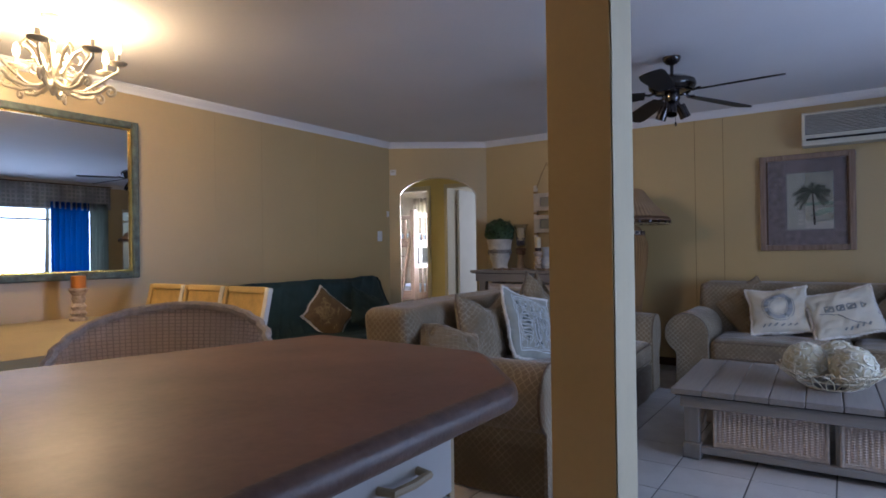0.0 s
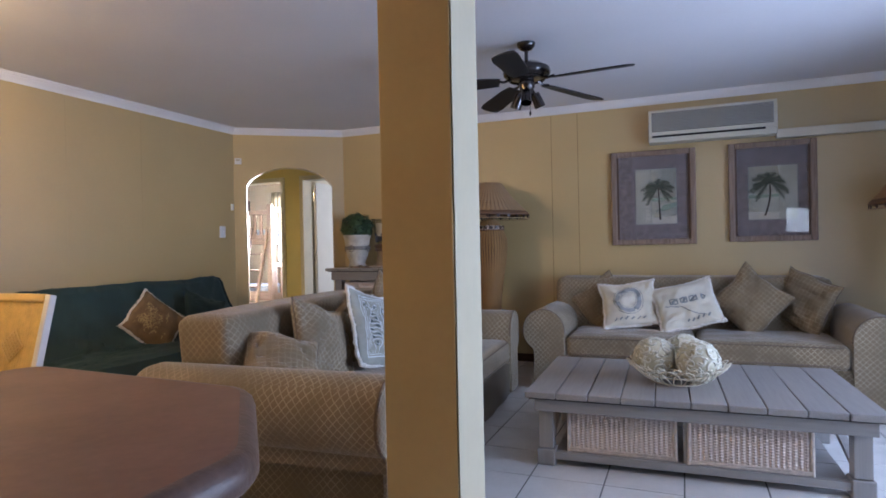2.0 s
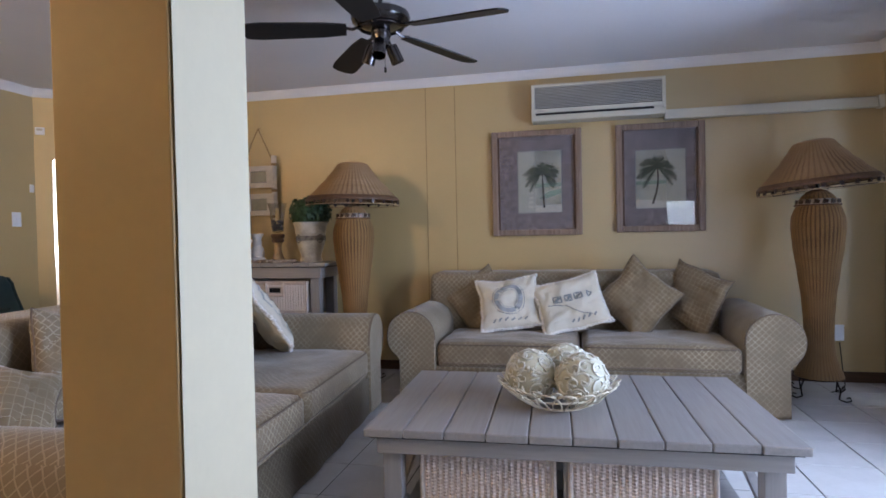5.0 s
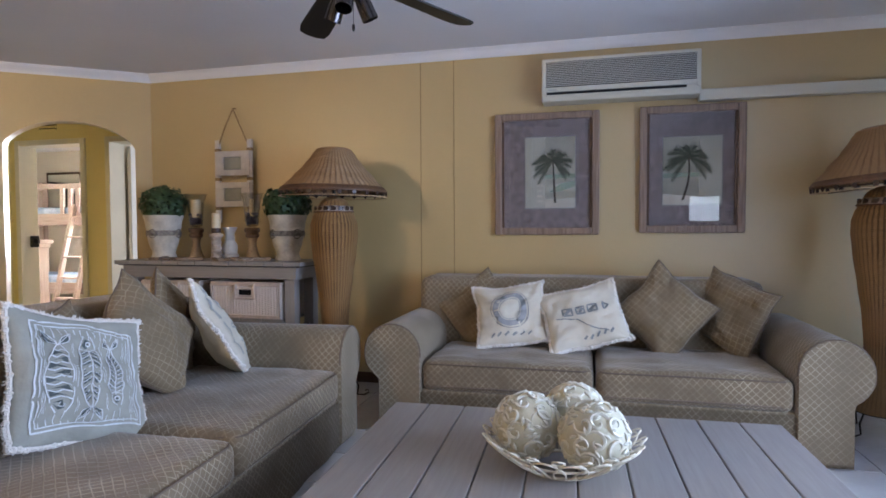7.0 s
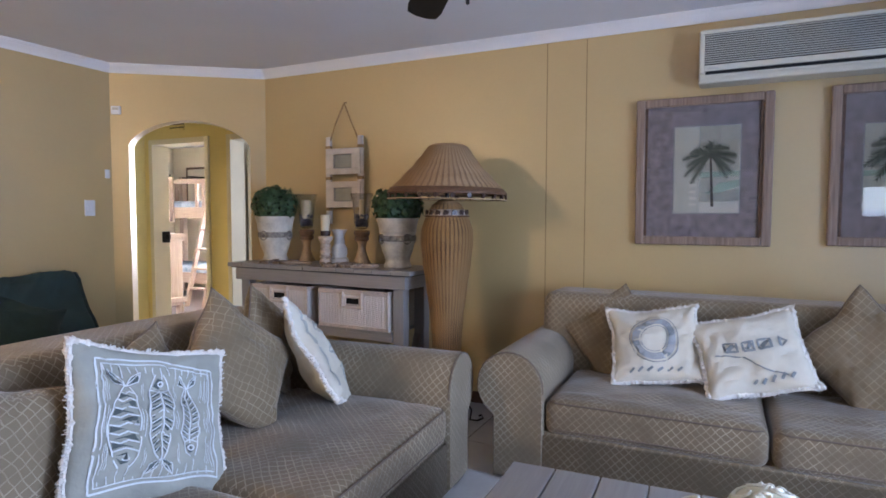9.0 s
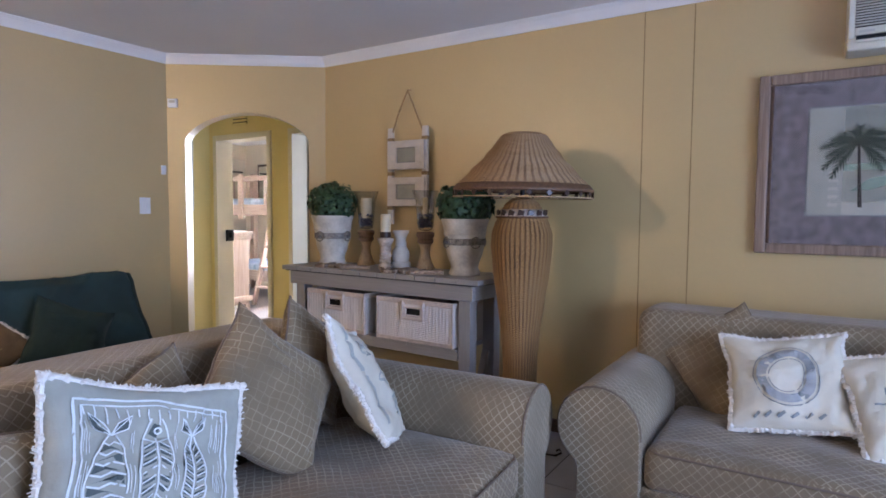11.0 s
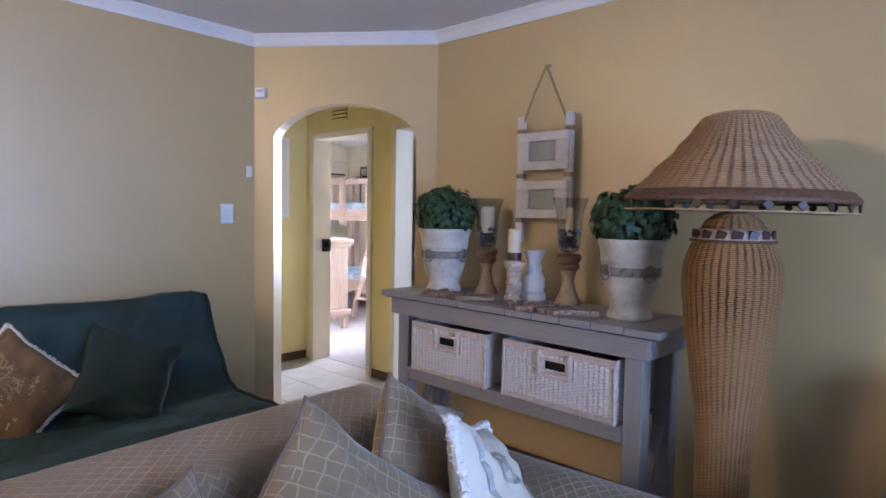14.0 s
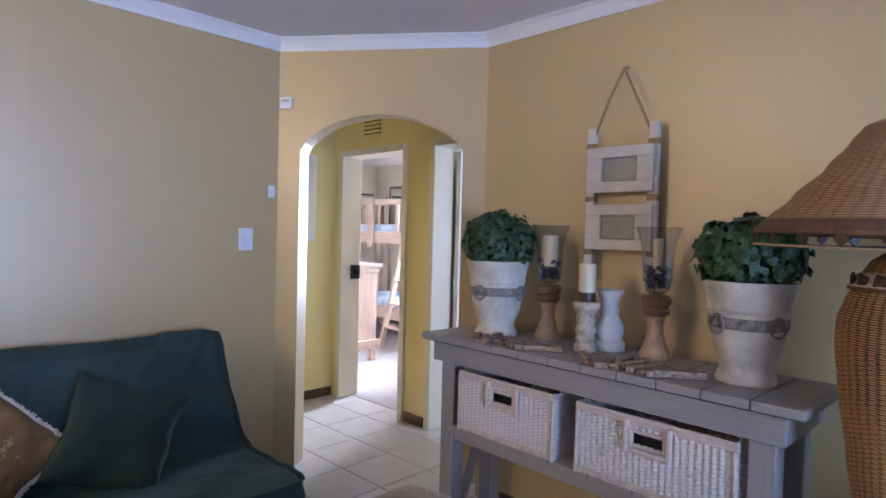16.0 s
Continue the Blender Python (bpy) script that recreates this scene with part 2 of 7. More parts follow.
GOLD_CLOTH = mat("brown_jacquard", (0.175, 0.108, 0.048), 0.8, 0, 0.3, 14, 0.5, 120)
GOLD_PRINT = mat("straw_print", (0.38, 0.28, 0.12), 0.8, 0, 0.2, 14, 0.3, 120)
FAN_DARK = mat("dark_fan_lacquer", (0.016, 0.012, 0.011), 0.22, 0.0, 0.3, 10, 0.05, 60, coat=0.4)
FAN_BLADE = mat("black_fan_blade", (0.007, 0.006, 0.006), 0.55, 0, 0.3, 10, 0.05, 60)
BEDROOM_PAINT = mat("pale_bedroom_paint", (0.78, 0.71, 0.58), 0.6, 0, 0.05, 2, 0.1, 45)
FAN_METAL = mat("black_nickel", (0.10, 0.09, 0.09), 0.22, 1.0, 0.2, 10, 0.05, 60)
CHROME = mat("polished_chrome", (0.75, 0.74, 0.72), 0.15, 1.0, 0.05, 10, 0, 60)
AC_WHITE = mat("aged_white_plastic", (0.64, 0.60, 0.49), 0.42, 0, 0.05, 4, 0.03, 80)
AC_GRILLE = mat("grey_grille_plastic", (0.50, 0.47, 0.41), 0.5, 0, 0.08, 6, 0.03, 80)
# for sheets and strips that put the shade of gaps and openings in as colour
BLACK = mat("black_shade_fill", (0.008, 0.008, 0.008), 0.8, 0, 0.1, 6, 0, 60)
MATBOARD = mat("marbled_matboard", (0.165, 0.135, 0.135), 0.8, 0, 0.45, 22, 0.1, 90, tint=(0.20, 0.17, 0.18))
PRINT_PALE = mat("pale_print_paper", (0.60, 0.59, 0.51), 0.8, 0, 0.16, 7, 0.02, 60)
PRINT_GREEN = mat("print_leaf_green", (0.050, 0.066, 0.048), 0.8, 0, 0.3, 20, 0, 60)
PRINT_SEA = mat("print_sea", (0.30, 0.37, 0.29), 0.8, 0, 0.2, 9, 0, 60)
PRINT_SAND = mat("print_sand", (0.50, 0.47, 0.40), 0.8, 0, 0.15, 9, 0, 60)
PRINT_TRUNK = mat("print_trunk", (0.045, 0.035, 0.03), 0.8, 0, 0.2, 9, 0, 60)
PRINT_TONE = mat("print_overlay_tone", (0.40, 0.39, 0.33), 0.8, 0, 0.15, 9, 0, 60)
# wicker: the dark line colour paints the shade in the gaps between strands
WICKER = lattice("honey_wicker", (0.47, 0.278, 0.112), (0.085, 0.040, 0.015), 1.0, 0.28, 0, 0.5, 0.95, 0, 0.30, 0.30, 0.3, 0.65)
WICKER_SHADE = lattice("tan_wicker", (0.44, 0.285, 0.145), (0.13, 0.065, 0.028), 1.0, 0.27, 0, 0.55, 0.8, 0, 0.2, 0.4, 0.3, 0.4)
WICKER_WHITE = lattice("whitewashed_wicker", (0.72, 0.66, 0.61), (0.34, 0.29, 0.25), 1.0, 0.10, 0, 0.6, 0.6, 0, 0.12, 0.5, 0.3, 0.12)
WICKER_PINK = lattice("limed_wicker", (0.74, 0.63, 0.56), (0.36, 0.28, 0.23), 1.0, 0.16, 0, 0.6, 0.7, 0, 0.12, 0.5, 0.3, 0.2)
WICKER_RIM = mat("plaited_wicker_rim", (0.56, 0.47, 0.40), 0.6, 0, 0.3, 45, 0.6, 160)
WICKER_HONEY_PLAIN = mat("honey_cane_rim", (0.42, 0.28, 0.15), 0.55, 0, 0.3, 45, 0.5, 160)
DARK_BEAD = mat("dark_wood_bead", (0.045, 0.02, 0.012), 0.4, 0, 0.3, 30, 0.1, 90)
JOINT = mat("shadowed_panel_joint", (0.24, 0.165, 0.08), 0.9, 0, 0.2, 12, 0, 60)
DARK_BAND = mat("dark_woven_band", (0.13, 0.065, 0.03), 0.6, 0, 0.4, 60, 0.4, 160)
IRON = mat("black_wrought_iron", (0.02, 0.018, 0.017), 0.5, 0.6, 0.3, 20, 0.2, 90)
WHITE_IRON = mat("antique_white_iron", (0.62, 0.55, 0.42), 0.5, 0, 0.2, 30, 0.2, 120)
POT = mat("aged_stoneware", (0.44, 0.40, 0.33), 0.6, 0, 0.30, 9, 0.4, 60, tint=(0.61, 0.57, 0.49))
POT_DARK = mat("dark_relief_band", (0.10, 0.095, 0.09), 0.7, 0, 0.6, 45, 0.8, 90, tint=(0.24, 0.215, 0.185))
IVY = mat("ivy_leaf", (0.022, 0.052, 0.022), 0.5, 0, 0.5, 24, 0.1, 80, tint=(0.045, 0.092, 0.035))
# near-black green that paints the shade inside the ivy
IVY_SHADE = mat("ivy_gap_shade", (0.008, 0.016, 0.008), 0.9, 0, 0.3, 12, 0.3, 60)
TURNED = grain("turned_pale_wood", (0.26, 0.17, 0.09), (0.46, 0.34, 0.20), 2, 6, 0.5, 0.2)
TURNED_DARK = grain("turned_dark_wood", (0.11, 0.06, 0.03), (0.21, 0.125, 0.07), 2, 6, 0.5, 0.2)
DISTRESSED = mat("distressed_white_wood", (0.24, 0.165, 0.11), 0.6, 0, 0.3, 30, 0.3, 90, tint=(0.56, 0.47, 0.38))
CHALK = mat("chalk_white_wood", (0.60, 0.59, 0.57), 0.65, 0, 0.12, 25, 0.3, 90)
WAX = mat("ivory_wax", (0.66, 0.56, 0.38), 0.45, 0, 0.06, 10, 0.05, 60)
WAX_ORANGE = mat("orange_wax", (0.55, 0.20, 0.03), 0.45, 0, 0.15, 14, 0.05, 60)
PEBBLE = mat("dark_blue_pebbles", (0.03, 0.03, 0.06), 0.35, 0, 0.7, 60, 0.3, 90, tint=(0.10, 0.10, 0.14))
DRIFT = grain("driftwood_slats", (0.10, 0.060, 0.038), (0.44, 0.33, 0.23), 0, 7, 0.8, 0.4)
ROPE = mat("sisal_rope", (0.30, 0.21, 0.11), 0.9, 0, 0.3, 60, 0.5, 200)
WHITEWASH = mat("whitewashed_frame", (0.60, 0.56, 0.52), 0.65, 0, 0.18, 18, 0.4, 110)
COUNTER = mat("brown_laminate", (0.215, 0.092, 0.056), 0.42, 0, 0.34, 5, 0.04, 60, tint=(0.245, 0.118, 0.074))
COUNTER_EDGE = mat("worn_laminate_edge", (0.16, 0.095, 0.075), 0.35, 0, 0.4, 30, 0.3, 110)
CABINET = mat("white_melamine", (0.66, 0.66, 0.66), 0.4, 0, 0.04, 4, 0.02, 60)
BEIGE_TRIM = mat("beige_edge_trim", (0.48, 0.38, 0.23), 0.5, 0, 0.1, 9, 0.05, 60)
CLOTH_BEIGE = mat("beige_tablecloth", (0.52, 0.42, 0.24), 0.85, 0, 0.08, 5, 0.3, 200)
CANE = mat("yellow_cane", (0.62, 0.42, 0.13), 0.55, 0, 0.22, 25, 0.4, 160)
CANE_FRAME = mat("varnished_bamboo", (0.66, 0.47, 0.18), 0.4, 0, 0.15, 12, 0.1, 90)
MIRROR = mat("silvered_mirror", (0.86, 0.87, 0.86), 0.0, 1.0, 0, 5, 0, 60)
MIRROR_FRAME = mat("verdigris_gilt_frame", (0.075, 0.055, 0.04), 0.4, 0.2, 0.6, 22, 0.6, 60, tint=(0.085, 0.12, 0.11))
GILT = mat("gilt_edge", (0.72, 0.50, 0.14), 0.25, 1.0, 0.2, 20, 0.1, 90)
NAVY = sheer(mat("navy_curtain", (0.015, 0.05, 0.19), 0.9, 0, 0.2, 6, 0.3, 160), (0.02, 0.16, 0.55), 0.45)
GREY_CURTAIN = sheer(mat("grey_curtain", (0.30, 0.30, 0.27), 0.9, 0, 0.15, 6, 0.3, 160), (0.35, 0.42, 0.36), 0.4)
VALANCE = lattice("plaid_valance", (0.26, 0.27, 0.28), (0.42, 0.42, 0.41), pitch=0.07, width=0.28, turn=0)
LAMP_GLASS = thin_glass("smoky_lamp_glass", (0.93, 0.935, 0.93), 0.14)
PANE = thin_glass("window_pane")
PICTURE_GLASS = thin_glass("picture_glass", (1, 1, 1), 0.12, 1.5)
BULB = glow("warm_bulb", (1.0, 0.74, 0.40), 60)
BEDDING = mat("blue_bedding", (0.16, 0.34, 0.62), 0.9, 0, 0.4, 9, 0.4, 160, tint=(0.55, 0.62, 0.72))
CARPET = mat("grey_carpet", (0.36, 0.33, 0.33), 0.95, 0, 0.12, 14, 0.7, 220)
BALL_IVORY = mat("ivory_carved_ball", (0.50, 0.46, 0.33), 0.65, 0, 0.25, 14, 0.2, 90)
BALL_RELIEF = mat("pale_scroll_relief", (0.58, 0.55, 0.45), 0.6, 0, 0.15, 20, 0.2, 90)
SWITCH = mat("white_switch_plastic", (0.76, 0.77, 0.80), 0.4, 0, 0.03, 6, 0, 60)
OUTSIDE = mat("garden_ground", (0.16, 0.17, 0.09), 0.95, 0, 0.3, 0.6, 0.5, 30)


# ---- builders ----
def uv_box(me):
    """Lays each face on the UV map in metres, along its main direction."""
    layer = me.uv_layers.new(name="UVMap")
    n = len(me.loops)
    if not n:
        return
    co = np.empty(len(me.vertices) * 3)
    me.vertices.foreach_get("co", co)
    co = co.reshape(-1, 3)
    vi = np.empty(n, dtype=np.int32)
    me.loops.foreach_get("vertex_index", vi)
    tot = np.empty(len(me.polygons), dtype=np.int32)
    me.polygons.foreach_get("loop_total", tot)
    nor = np.empty(len(me.polygons) * 3)
    me.polygons.foreach_get("normal", nor)
    ax = np.repeat(np.argmax(np.abs(nor.reshape(-1, 3)), axis=1), tot)
    p = co[vi]
    uv = np.where((ax == 0)[:, None], p[:, [1, 2]], np.where((ax == 1)[:, None], p[:, [0, 2]], p[:, [0, 1]]))
    layer.data.foreach_set("uv", uv.astype(np.float32).ravel())


def mesh_data(name, bm, mats, smooth=False):
    me = bpy.data.meshes.new(name)
    bm.normal_update()
    bm.to_mesh(me)
    bm.free()
    for m in mats if isinstance(mats, (list, tuple)) else [mats]:
        me.materials.append(m)
    if not me.uv_layers:
        uv_box(me)
    if smooth:
        me.polygons.foreach_set("use_smooth", [True] * len(me.polygons))
        me.set_sharp_from_angle(angle=radians(42))
    return me


def part(name, bm, mats, parent=None, label="", smooth=False):
    """Links a bmesh as one mesh object, under a thing or a part where one is given."""
    ob = new(name, mesh_data(name, bm, mats, smooth))
    if parent:
        ob.parent = parent
    return tagged(ob, label=label)


def thing(name, label, category, at=None, group="", kind=""):
    ob = new(name)
    ob.empty_display_size = 0.1
    if at is not None:
        ob.matrix_world = at
    return tagged(ob, label, category, group, kind)


def box(x0, x1, y0, y1, z0, z1, bevel=0.0, bm=None, seg=2):
    b = bmesh.new()
    bmesh.ops.create_cube(b, size=1)
    for v in b.verts:
        v.co = ((x0 + x1) / 2 + v.co.x * (x1 - x0), (y0 + y1) / 2 + v.co.y * (y1 - y0), (z0 + z1) / 2 + v.co.z * (z1 - z0))
    if bevel:
        bmesh.ops.bevel(b, geom=b.edges[:], offset=bevel, segments=seg, profile=0.5, affect="EDGES")
    return b if bm is None else join(bm, b)


def join(bm, other, m=None):
    """Adds other to bm, moved by m."""
    if m is not None:
        bmesh.ops.transform(other, matrix=m, verts=other.verts)
    me = bpy.data.meshes.new("join")
    other.to_mesh(me)
    other.free()
    bm.from_mesh(me)
    bpy.data.meshes.remove(me)
    return bm


def join_fast(bm, other, at):
    """Copies the faces of a small bmesh to a place in bm."""
    vs = {v: bm.verts.new(v.co + at) for v in other.verts}
    for f in other.faces:
        bm.faces.new([vs[v] for v in f.verts])
    other.free()


def lathe(profile, seg=32, bm=None, cap=False):
    """Turns a profile of (radius, z) round the z axis."""
    bm = bm or bmesh.new()
    rings = []
    for r, z in profile:
        rings.append([bm.verts.new((r * math.cos(2 * math.pi * k / seg), r * math.sin(2 * math.pi * k / seg), z)) for k in range(seg)])
    for a, b in zip(rings, rings[1:]):
        for k in range(seg):
            bm.faces.new((a[k], a[(k + 1) % seg], b[(k + 1) % seg], b[k]))
    if cap:
        bm.faces.new(rings[0][::-1])
        bm.faces.new(rings[-1])
    return bm


def tube(points, r, seg=8, closed=False, bm=None):
    """A round bar along points; r may be a number or one radius for each point."""
    bm = bm or bmesh.new()
    pts = [Vector(p) for p in points]
    n = len(pts)
    rad = r if isinstance(r, (list, tuple)) else [r] * n
    rings, up = [], None
    for i, p in enumerate(pts):
        a = pts[(i - 1) % n] if closed or i else p
        b = pts[(i + 1) % n] if closed or i < n - 1 else p
        t = (b - a).normalized()
        if up is None:
            up = Vector((0, 0, 1)) if abs(t.z) < 0.9 else Vector((1, 0, 0))
        side = t.cross(up)
        if side.length < 1e-6:
            side = t.orthogonal()
        side.normalize()
        up = side.cross(t).normalized()
        rings.append([bm.verts.new(p + rad[i] * (math.cos(2 * math.pi * k / seg) * side + math.sin(2 * math.pi * k / seg) * up)) for k in range(seg)])
    for i in range(n if closed else n - 1):
        a, b = rings[i], rings[(i + 1) % n]
        for k in range(seg):
            bm.faces.new((a[k], a[(k + 1) % seg], b[(k + 1) % seg], b[k]))
    if not closed:
        bm.faces.new(rings[0][::-1])
        bm.faces.new(rings[-1])
    return bm


def prism(outline, h0, h1, bm=None):
    """A flat outline of (x, y) raised from h0 to h1."""
    bm = bm or bmesh.new()
    lo = [bm.verts.new((x, y, h0)) for x, y in outline]
    hi = [bm.verts.new((x, y, h1)) for x, y in outline]
    n = len(lo)
    bm.faces.new(hi)
    bm.faces.new(lo[::-1])
    for k in range(n):
        bm.faces.new((lo[k], lo[(k + 1) % n], hi[(k + 1) % n], hi[k]))
    bmesh.ops.recalc_face_normals(bm, faces=bm.faces[:])
    return bm


def surface(f, nu, nv, wrap=False, bm=None):
    """A sheet of points f(u, v), u and v from 0 to 1."""
    bm = bm or bmesh.new()
    g = [[bm.verts.new(f(i / nu, j / nv)) for j in range(nv + 1)] for i in range(nu if wrap else nu + 1)]
    for i in range(nu):
        a, b = g[i], g[(i + 1) % len(g)]
        for j in range(nv):
            bm.faces.new((a[j], b[j], b[j + 1], a[j + 1]))
    return bm


def setting(name, bm, mats, label="", category="", smooth=False):
    return tagged(part(name, bm, mats, None, "", smooth), label, category, "", "structure")


# ---- the shell ----
XL, XR, YB, YS, ZC = -4.345, 2.44, 6.62, -1.70, 2.50
A2, B2 = Vector((XL, 5.925)), Vector((-3.39, YB))
DL = (B2 - A2).length
DIAG = Matrix.Translation((XL, 5.925, 0)) @ Matrix.Rotation(math.atan2(B2.y - A2.y, B2.x - A2.x), 4, "Z")

setting("floor", box(XL - 0.3, 3.4, YS - 0.2, 7.35, -0.12, -0.004), GROUT, "dark grouted floor slab under pale glazed tiles", "floor")
floor_ob = bpy.data.objects["floor"]
setting("ceiling", box(-5.9, 3.4, YS - 0.2, 7.4, ZC, ZC + 0.12), CEILING, "flat painted ceiling, pale grey white", "ceiling")

# walls of the lounge
setting("wall_west", box(XL - 0.2, XL, YS, 5.925, 0, ZC), MUSTARD, "mustard painted plaster wall behind the futon", "wall")
setting("wall_north", box(-3.39, XR + 0.2, YB, YB + 0.16, 0, ZC), MUSTARD, "mustard painted wall with thin panel joints", "wall")
W0, W1, WZ0, WZ1 = 2.5, 5.85, 0.30, 2.06
V0, V1 = 6.15, 6.45
east = box(XR, XR + 0.2, 2.2, W0, 0, ZC)
box(XR, XR + 0.2, W1, V0, 0, ZC, 0, east)
box(XR, XR + 0.2, V1, YB, 0, ZC, 0, east)
for a, b in ((W0, W1), (V0, V1)):
    box(XR, XR + 0.2, a, b, 0, WZ0, 0, east)
    box(XR, XR + 0.2, a, b, WZ1, ZC, 0, east)
setting("wall_east", east, MUSTARD, "mustard painted wall with curtained windows", "wall")
setting("wall_east_return", box(XR + 0.2, 3.3, 2.2, 2.35, 0, ZC), MUSTARD, "plain mustard return wall", "wall")
setting("wall_kitchen_east", box(3.2, 3.4, YS, 2.2, 0, ZC), CREAM_WALL, "plain cream kitchen wall", "wall")
south = box(XL - 0.2, 2.12, YS - 0.2, YS, 0, ZC)
box(2.78, 3.4, YS - 0.2, YS, 0, ZC, 0, south)
box(2.12, 2.78, YS - 0.2, YS, 0, 1.04, 0, south)
box(2.12, 2.78, YS - 0.2, YS, 1.63, ZC, 0, south)
setting("wall_south", south, CREAM_WALL, "plain cream kitchen wall with a small window", "wall")


def arch_outline(s0, s1, spring, top, total, height, n=18):
    """The wall beside and above a low arch, as (along, up)."""
    mid, half, rise = (s0 + s1) / 2, (s1 - s0) / 2, top - spring
    curve = [(mid - half * math.cos(math.pi * k / n), spring + rise * math.sin(math.pi * k / n) ** 1.3) for k in range(n + 1)]
    return [(0, 0), (s0, 0)] + curve + [(s1, 0), (total, 0), (total, height), (0, height)]


bm = prism(arch_outline(0.13, 1.055, 1.865, 2.08, DL, ZC), 0.0, 0.13)
bmesh.ops.transform(bm, matrix=DIAG @ Matrix.Rotation(radians(90), 4, "X") @ Matrix.Translation((0, 0, -0.13)), verts=bm.verts)
bmesh.ops.triangulate(bm, faces=[f for f in bm.faces if len(f.verts) > 4])
setting("wall_archway", bm, MUSTARD, "angled mustard wall with a low arched opening", "wall")

# cornice along the three walls
prof = [(0, 0.002), (0.008, 0.002), (0.010, 0.012), (0.018, 0.030), (0.033, 0.045), (0.035, 0.052), (0.042, 0.054), (0.042, 0.060), (0.050, 0.062), (0.050, 0.070), (0, 0.070)]


def cornice(name, a, b, da=0.0, db=0.0):
    """A moulded strip under the ceiling; da and db shear the ends for the mitres."""
    a, b = Vector((*a, 0)), Vector((*b, 0))
    t = (b - a).normalized()
    n = Vector((t.y, -t.x, 0))
    bm = bmesh.new()
    ends = [[bm.verts.new(p + n * d + t * (d * sh) + Vector((0, 0, ZC - 0.070 + h))) for d, h in prof] for p, sh in ((a, da), (b, -db))]
    for k in range(len(prof)):
        q = (k + 1) % len(prof)
        bm.faces.new((ends[0][k], ends[0][q], ends[1][q], ends[1][k]))
    bmesh.ops.recalc_face_normals(bm, faces=bm.faces[:])
    return setting(name, bm, CORNICE, "white moulded plaster cornice", "cornice", True)


TH = math.tan(math.atan2(B2.y - A2.y, B2.x - A2.x) / 2)
TW = math.tan((math.pi / 2 - math.atan2(B2.y - A2.y, B2.x - A2.x)) / 2)
cornice("cornice_west", (XL, YS), (XL, 5.925), 0, TW)
cornice("cornice_archway", A2, B2, TW, TH)
cornice("cornice_north", (-3.39, YB), (XR, YB), TH, 1)
cornice("cornice_east", (XR, YB), (XR, 2.2), 1, 0)

# two thin joints in the north wall and three in the west wall
for x in (-1.015, -0.76):
    setting("wall_joint", box(x - 0.002, x + 0.002, YB - 0.002, YB + 0.01, 0, ZC - 0.07), JOINT, "thin dark panel joint in the wall", "wall joint")
for y in (3.55, 4.05, 4.75):
    setting("wall_joint", box(XL - 0.01, XL + 0.0012, y - 0.002, y + 0.002, 0, ZC - 0.07, 0), MUSTARD, "faint panel joint under the paint", "wall joint")
setting("baseboard_north", box(-3.35, XR, YB - 0.014, YB, 0, 0.08, 0.003), SKIRT, "dark stained wooden skirting", "skirting")
setting("baseboard_west", box(XL, XL + 0.014, YS, 5.9, 0, 0.08, 0.003), SKIRT, "dark stained wooden skirting", "skirting")
setting("baseboard_east", box(XR - 0.014, XR, 2.2, YB - 0.02, 0, 0.08, 0.003), SKIRT, "dark stained wooden skirting", "skirting")
bm = box(0.0, 0.128, -0.012, 0.0, 0, 0.07, 0.003)
box(0.13, 0.142, 0.0, 0.13, 0, 0.07, 0.003, bm)
box(1.057, DL - 0.01, -0.012, 0.0, 0, 0.07, 0.003, bm)
bmesh.ops.transform(bm, matrix=DIAG, verts=bm.verts)
setting("baseboard_archway", bm, WHITE_PAINT, "narrow pale skirting at the archway", "skirting")

# the free-standing column: ochre front, cream side
CX0, CX1, CY0, CY1 = -0.80, -0.53, 2.675, 2.935
col = thing("column", "square ochre column with one cream painted side", "column", pose((CX0 + CX1) / 2, (CY0 + CY1) / 2, 0), "", "structure")
hx, hy = (CX1 - CX0) / 2, (CY1 - CY0) / 2
part("shaft", box(-hx, hx - 0.004, -hy, hy, 0, ZC, 0.004), COLUMN, col)


def wavy(u, v):
    edge = -hy + 0.004 + 0.007 * noise.noise(Vector((0, 0, v * 3.1))) + 0.003 * noise.noise(Vector((4, 0, v * 11)))
    return Vector((hx + 0.0015, edge + (hy - edge) * u, v * ZC))


part("painted_side", surface(wavy, 1, 90), COLUMN_CREAM, col, "cream painted side with a wavering edge")

# passage behind the archway
PY = 7.18
pw = box(-5.75, -5.50, PY, PY + 0.17, 0, ZC)
box(-4.63, -4.39, PY, PY + 0.17, 0, ZC, 0, pw)
box(-5.50, -4.63, PY, PY + 0.17, 2.11, ZC, 0, pw)
box(-4.39, -3.50, PY, PY + 0.17, 2.11, ZC, 0, pw)
box(-3.50, -2.4, PY, PY + 0.17, 0, ZC, 0, pw)
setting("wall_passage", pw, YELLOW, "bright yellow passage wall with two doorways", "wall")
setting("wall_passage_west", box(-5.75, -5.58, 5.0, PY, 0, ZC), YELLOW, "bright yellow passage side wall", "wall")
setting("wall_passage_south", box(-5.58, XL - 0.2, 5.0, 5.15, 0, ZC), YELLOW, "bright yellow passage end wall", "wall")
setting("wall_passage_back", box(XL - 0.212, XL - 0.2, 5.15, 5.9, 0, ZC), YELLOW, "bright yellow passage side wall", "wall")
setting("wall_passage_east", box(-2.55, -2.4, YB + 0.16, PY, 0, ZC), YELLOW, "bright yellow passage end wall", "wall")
setting("baseboard_passage_west", box(-5.58, -5.566, 5.15, PY - 0.01, 0, 0.075, 0.003), SKIRT, "dark stained skirting in the passage", "skirting")
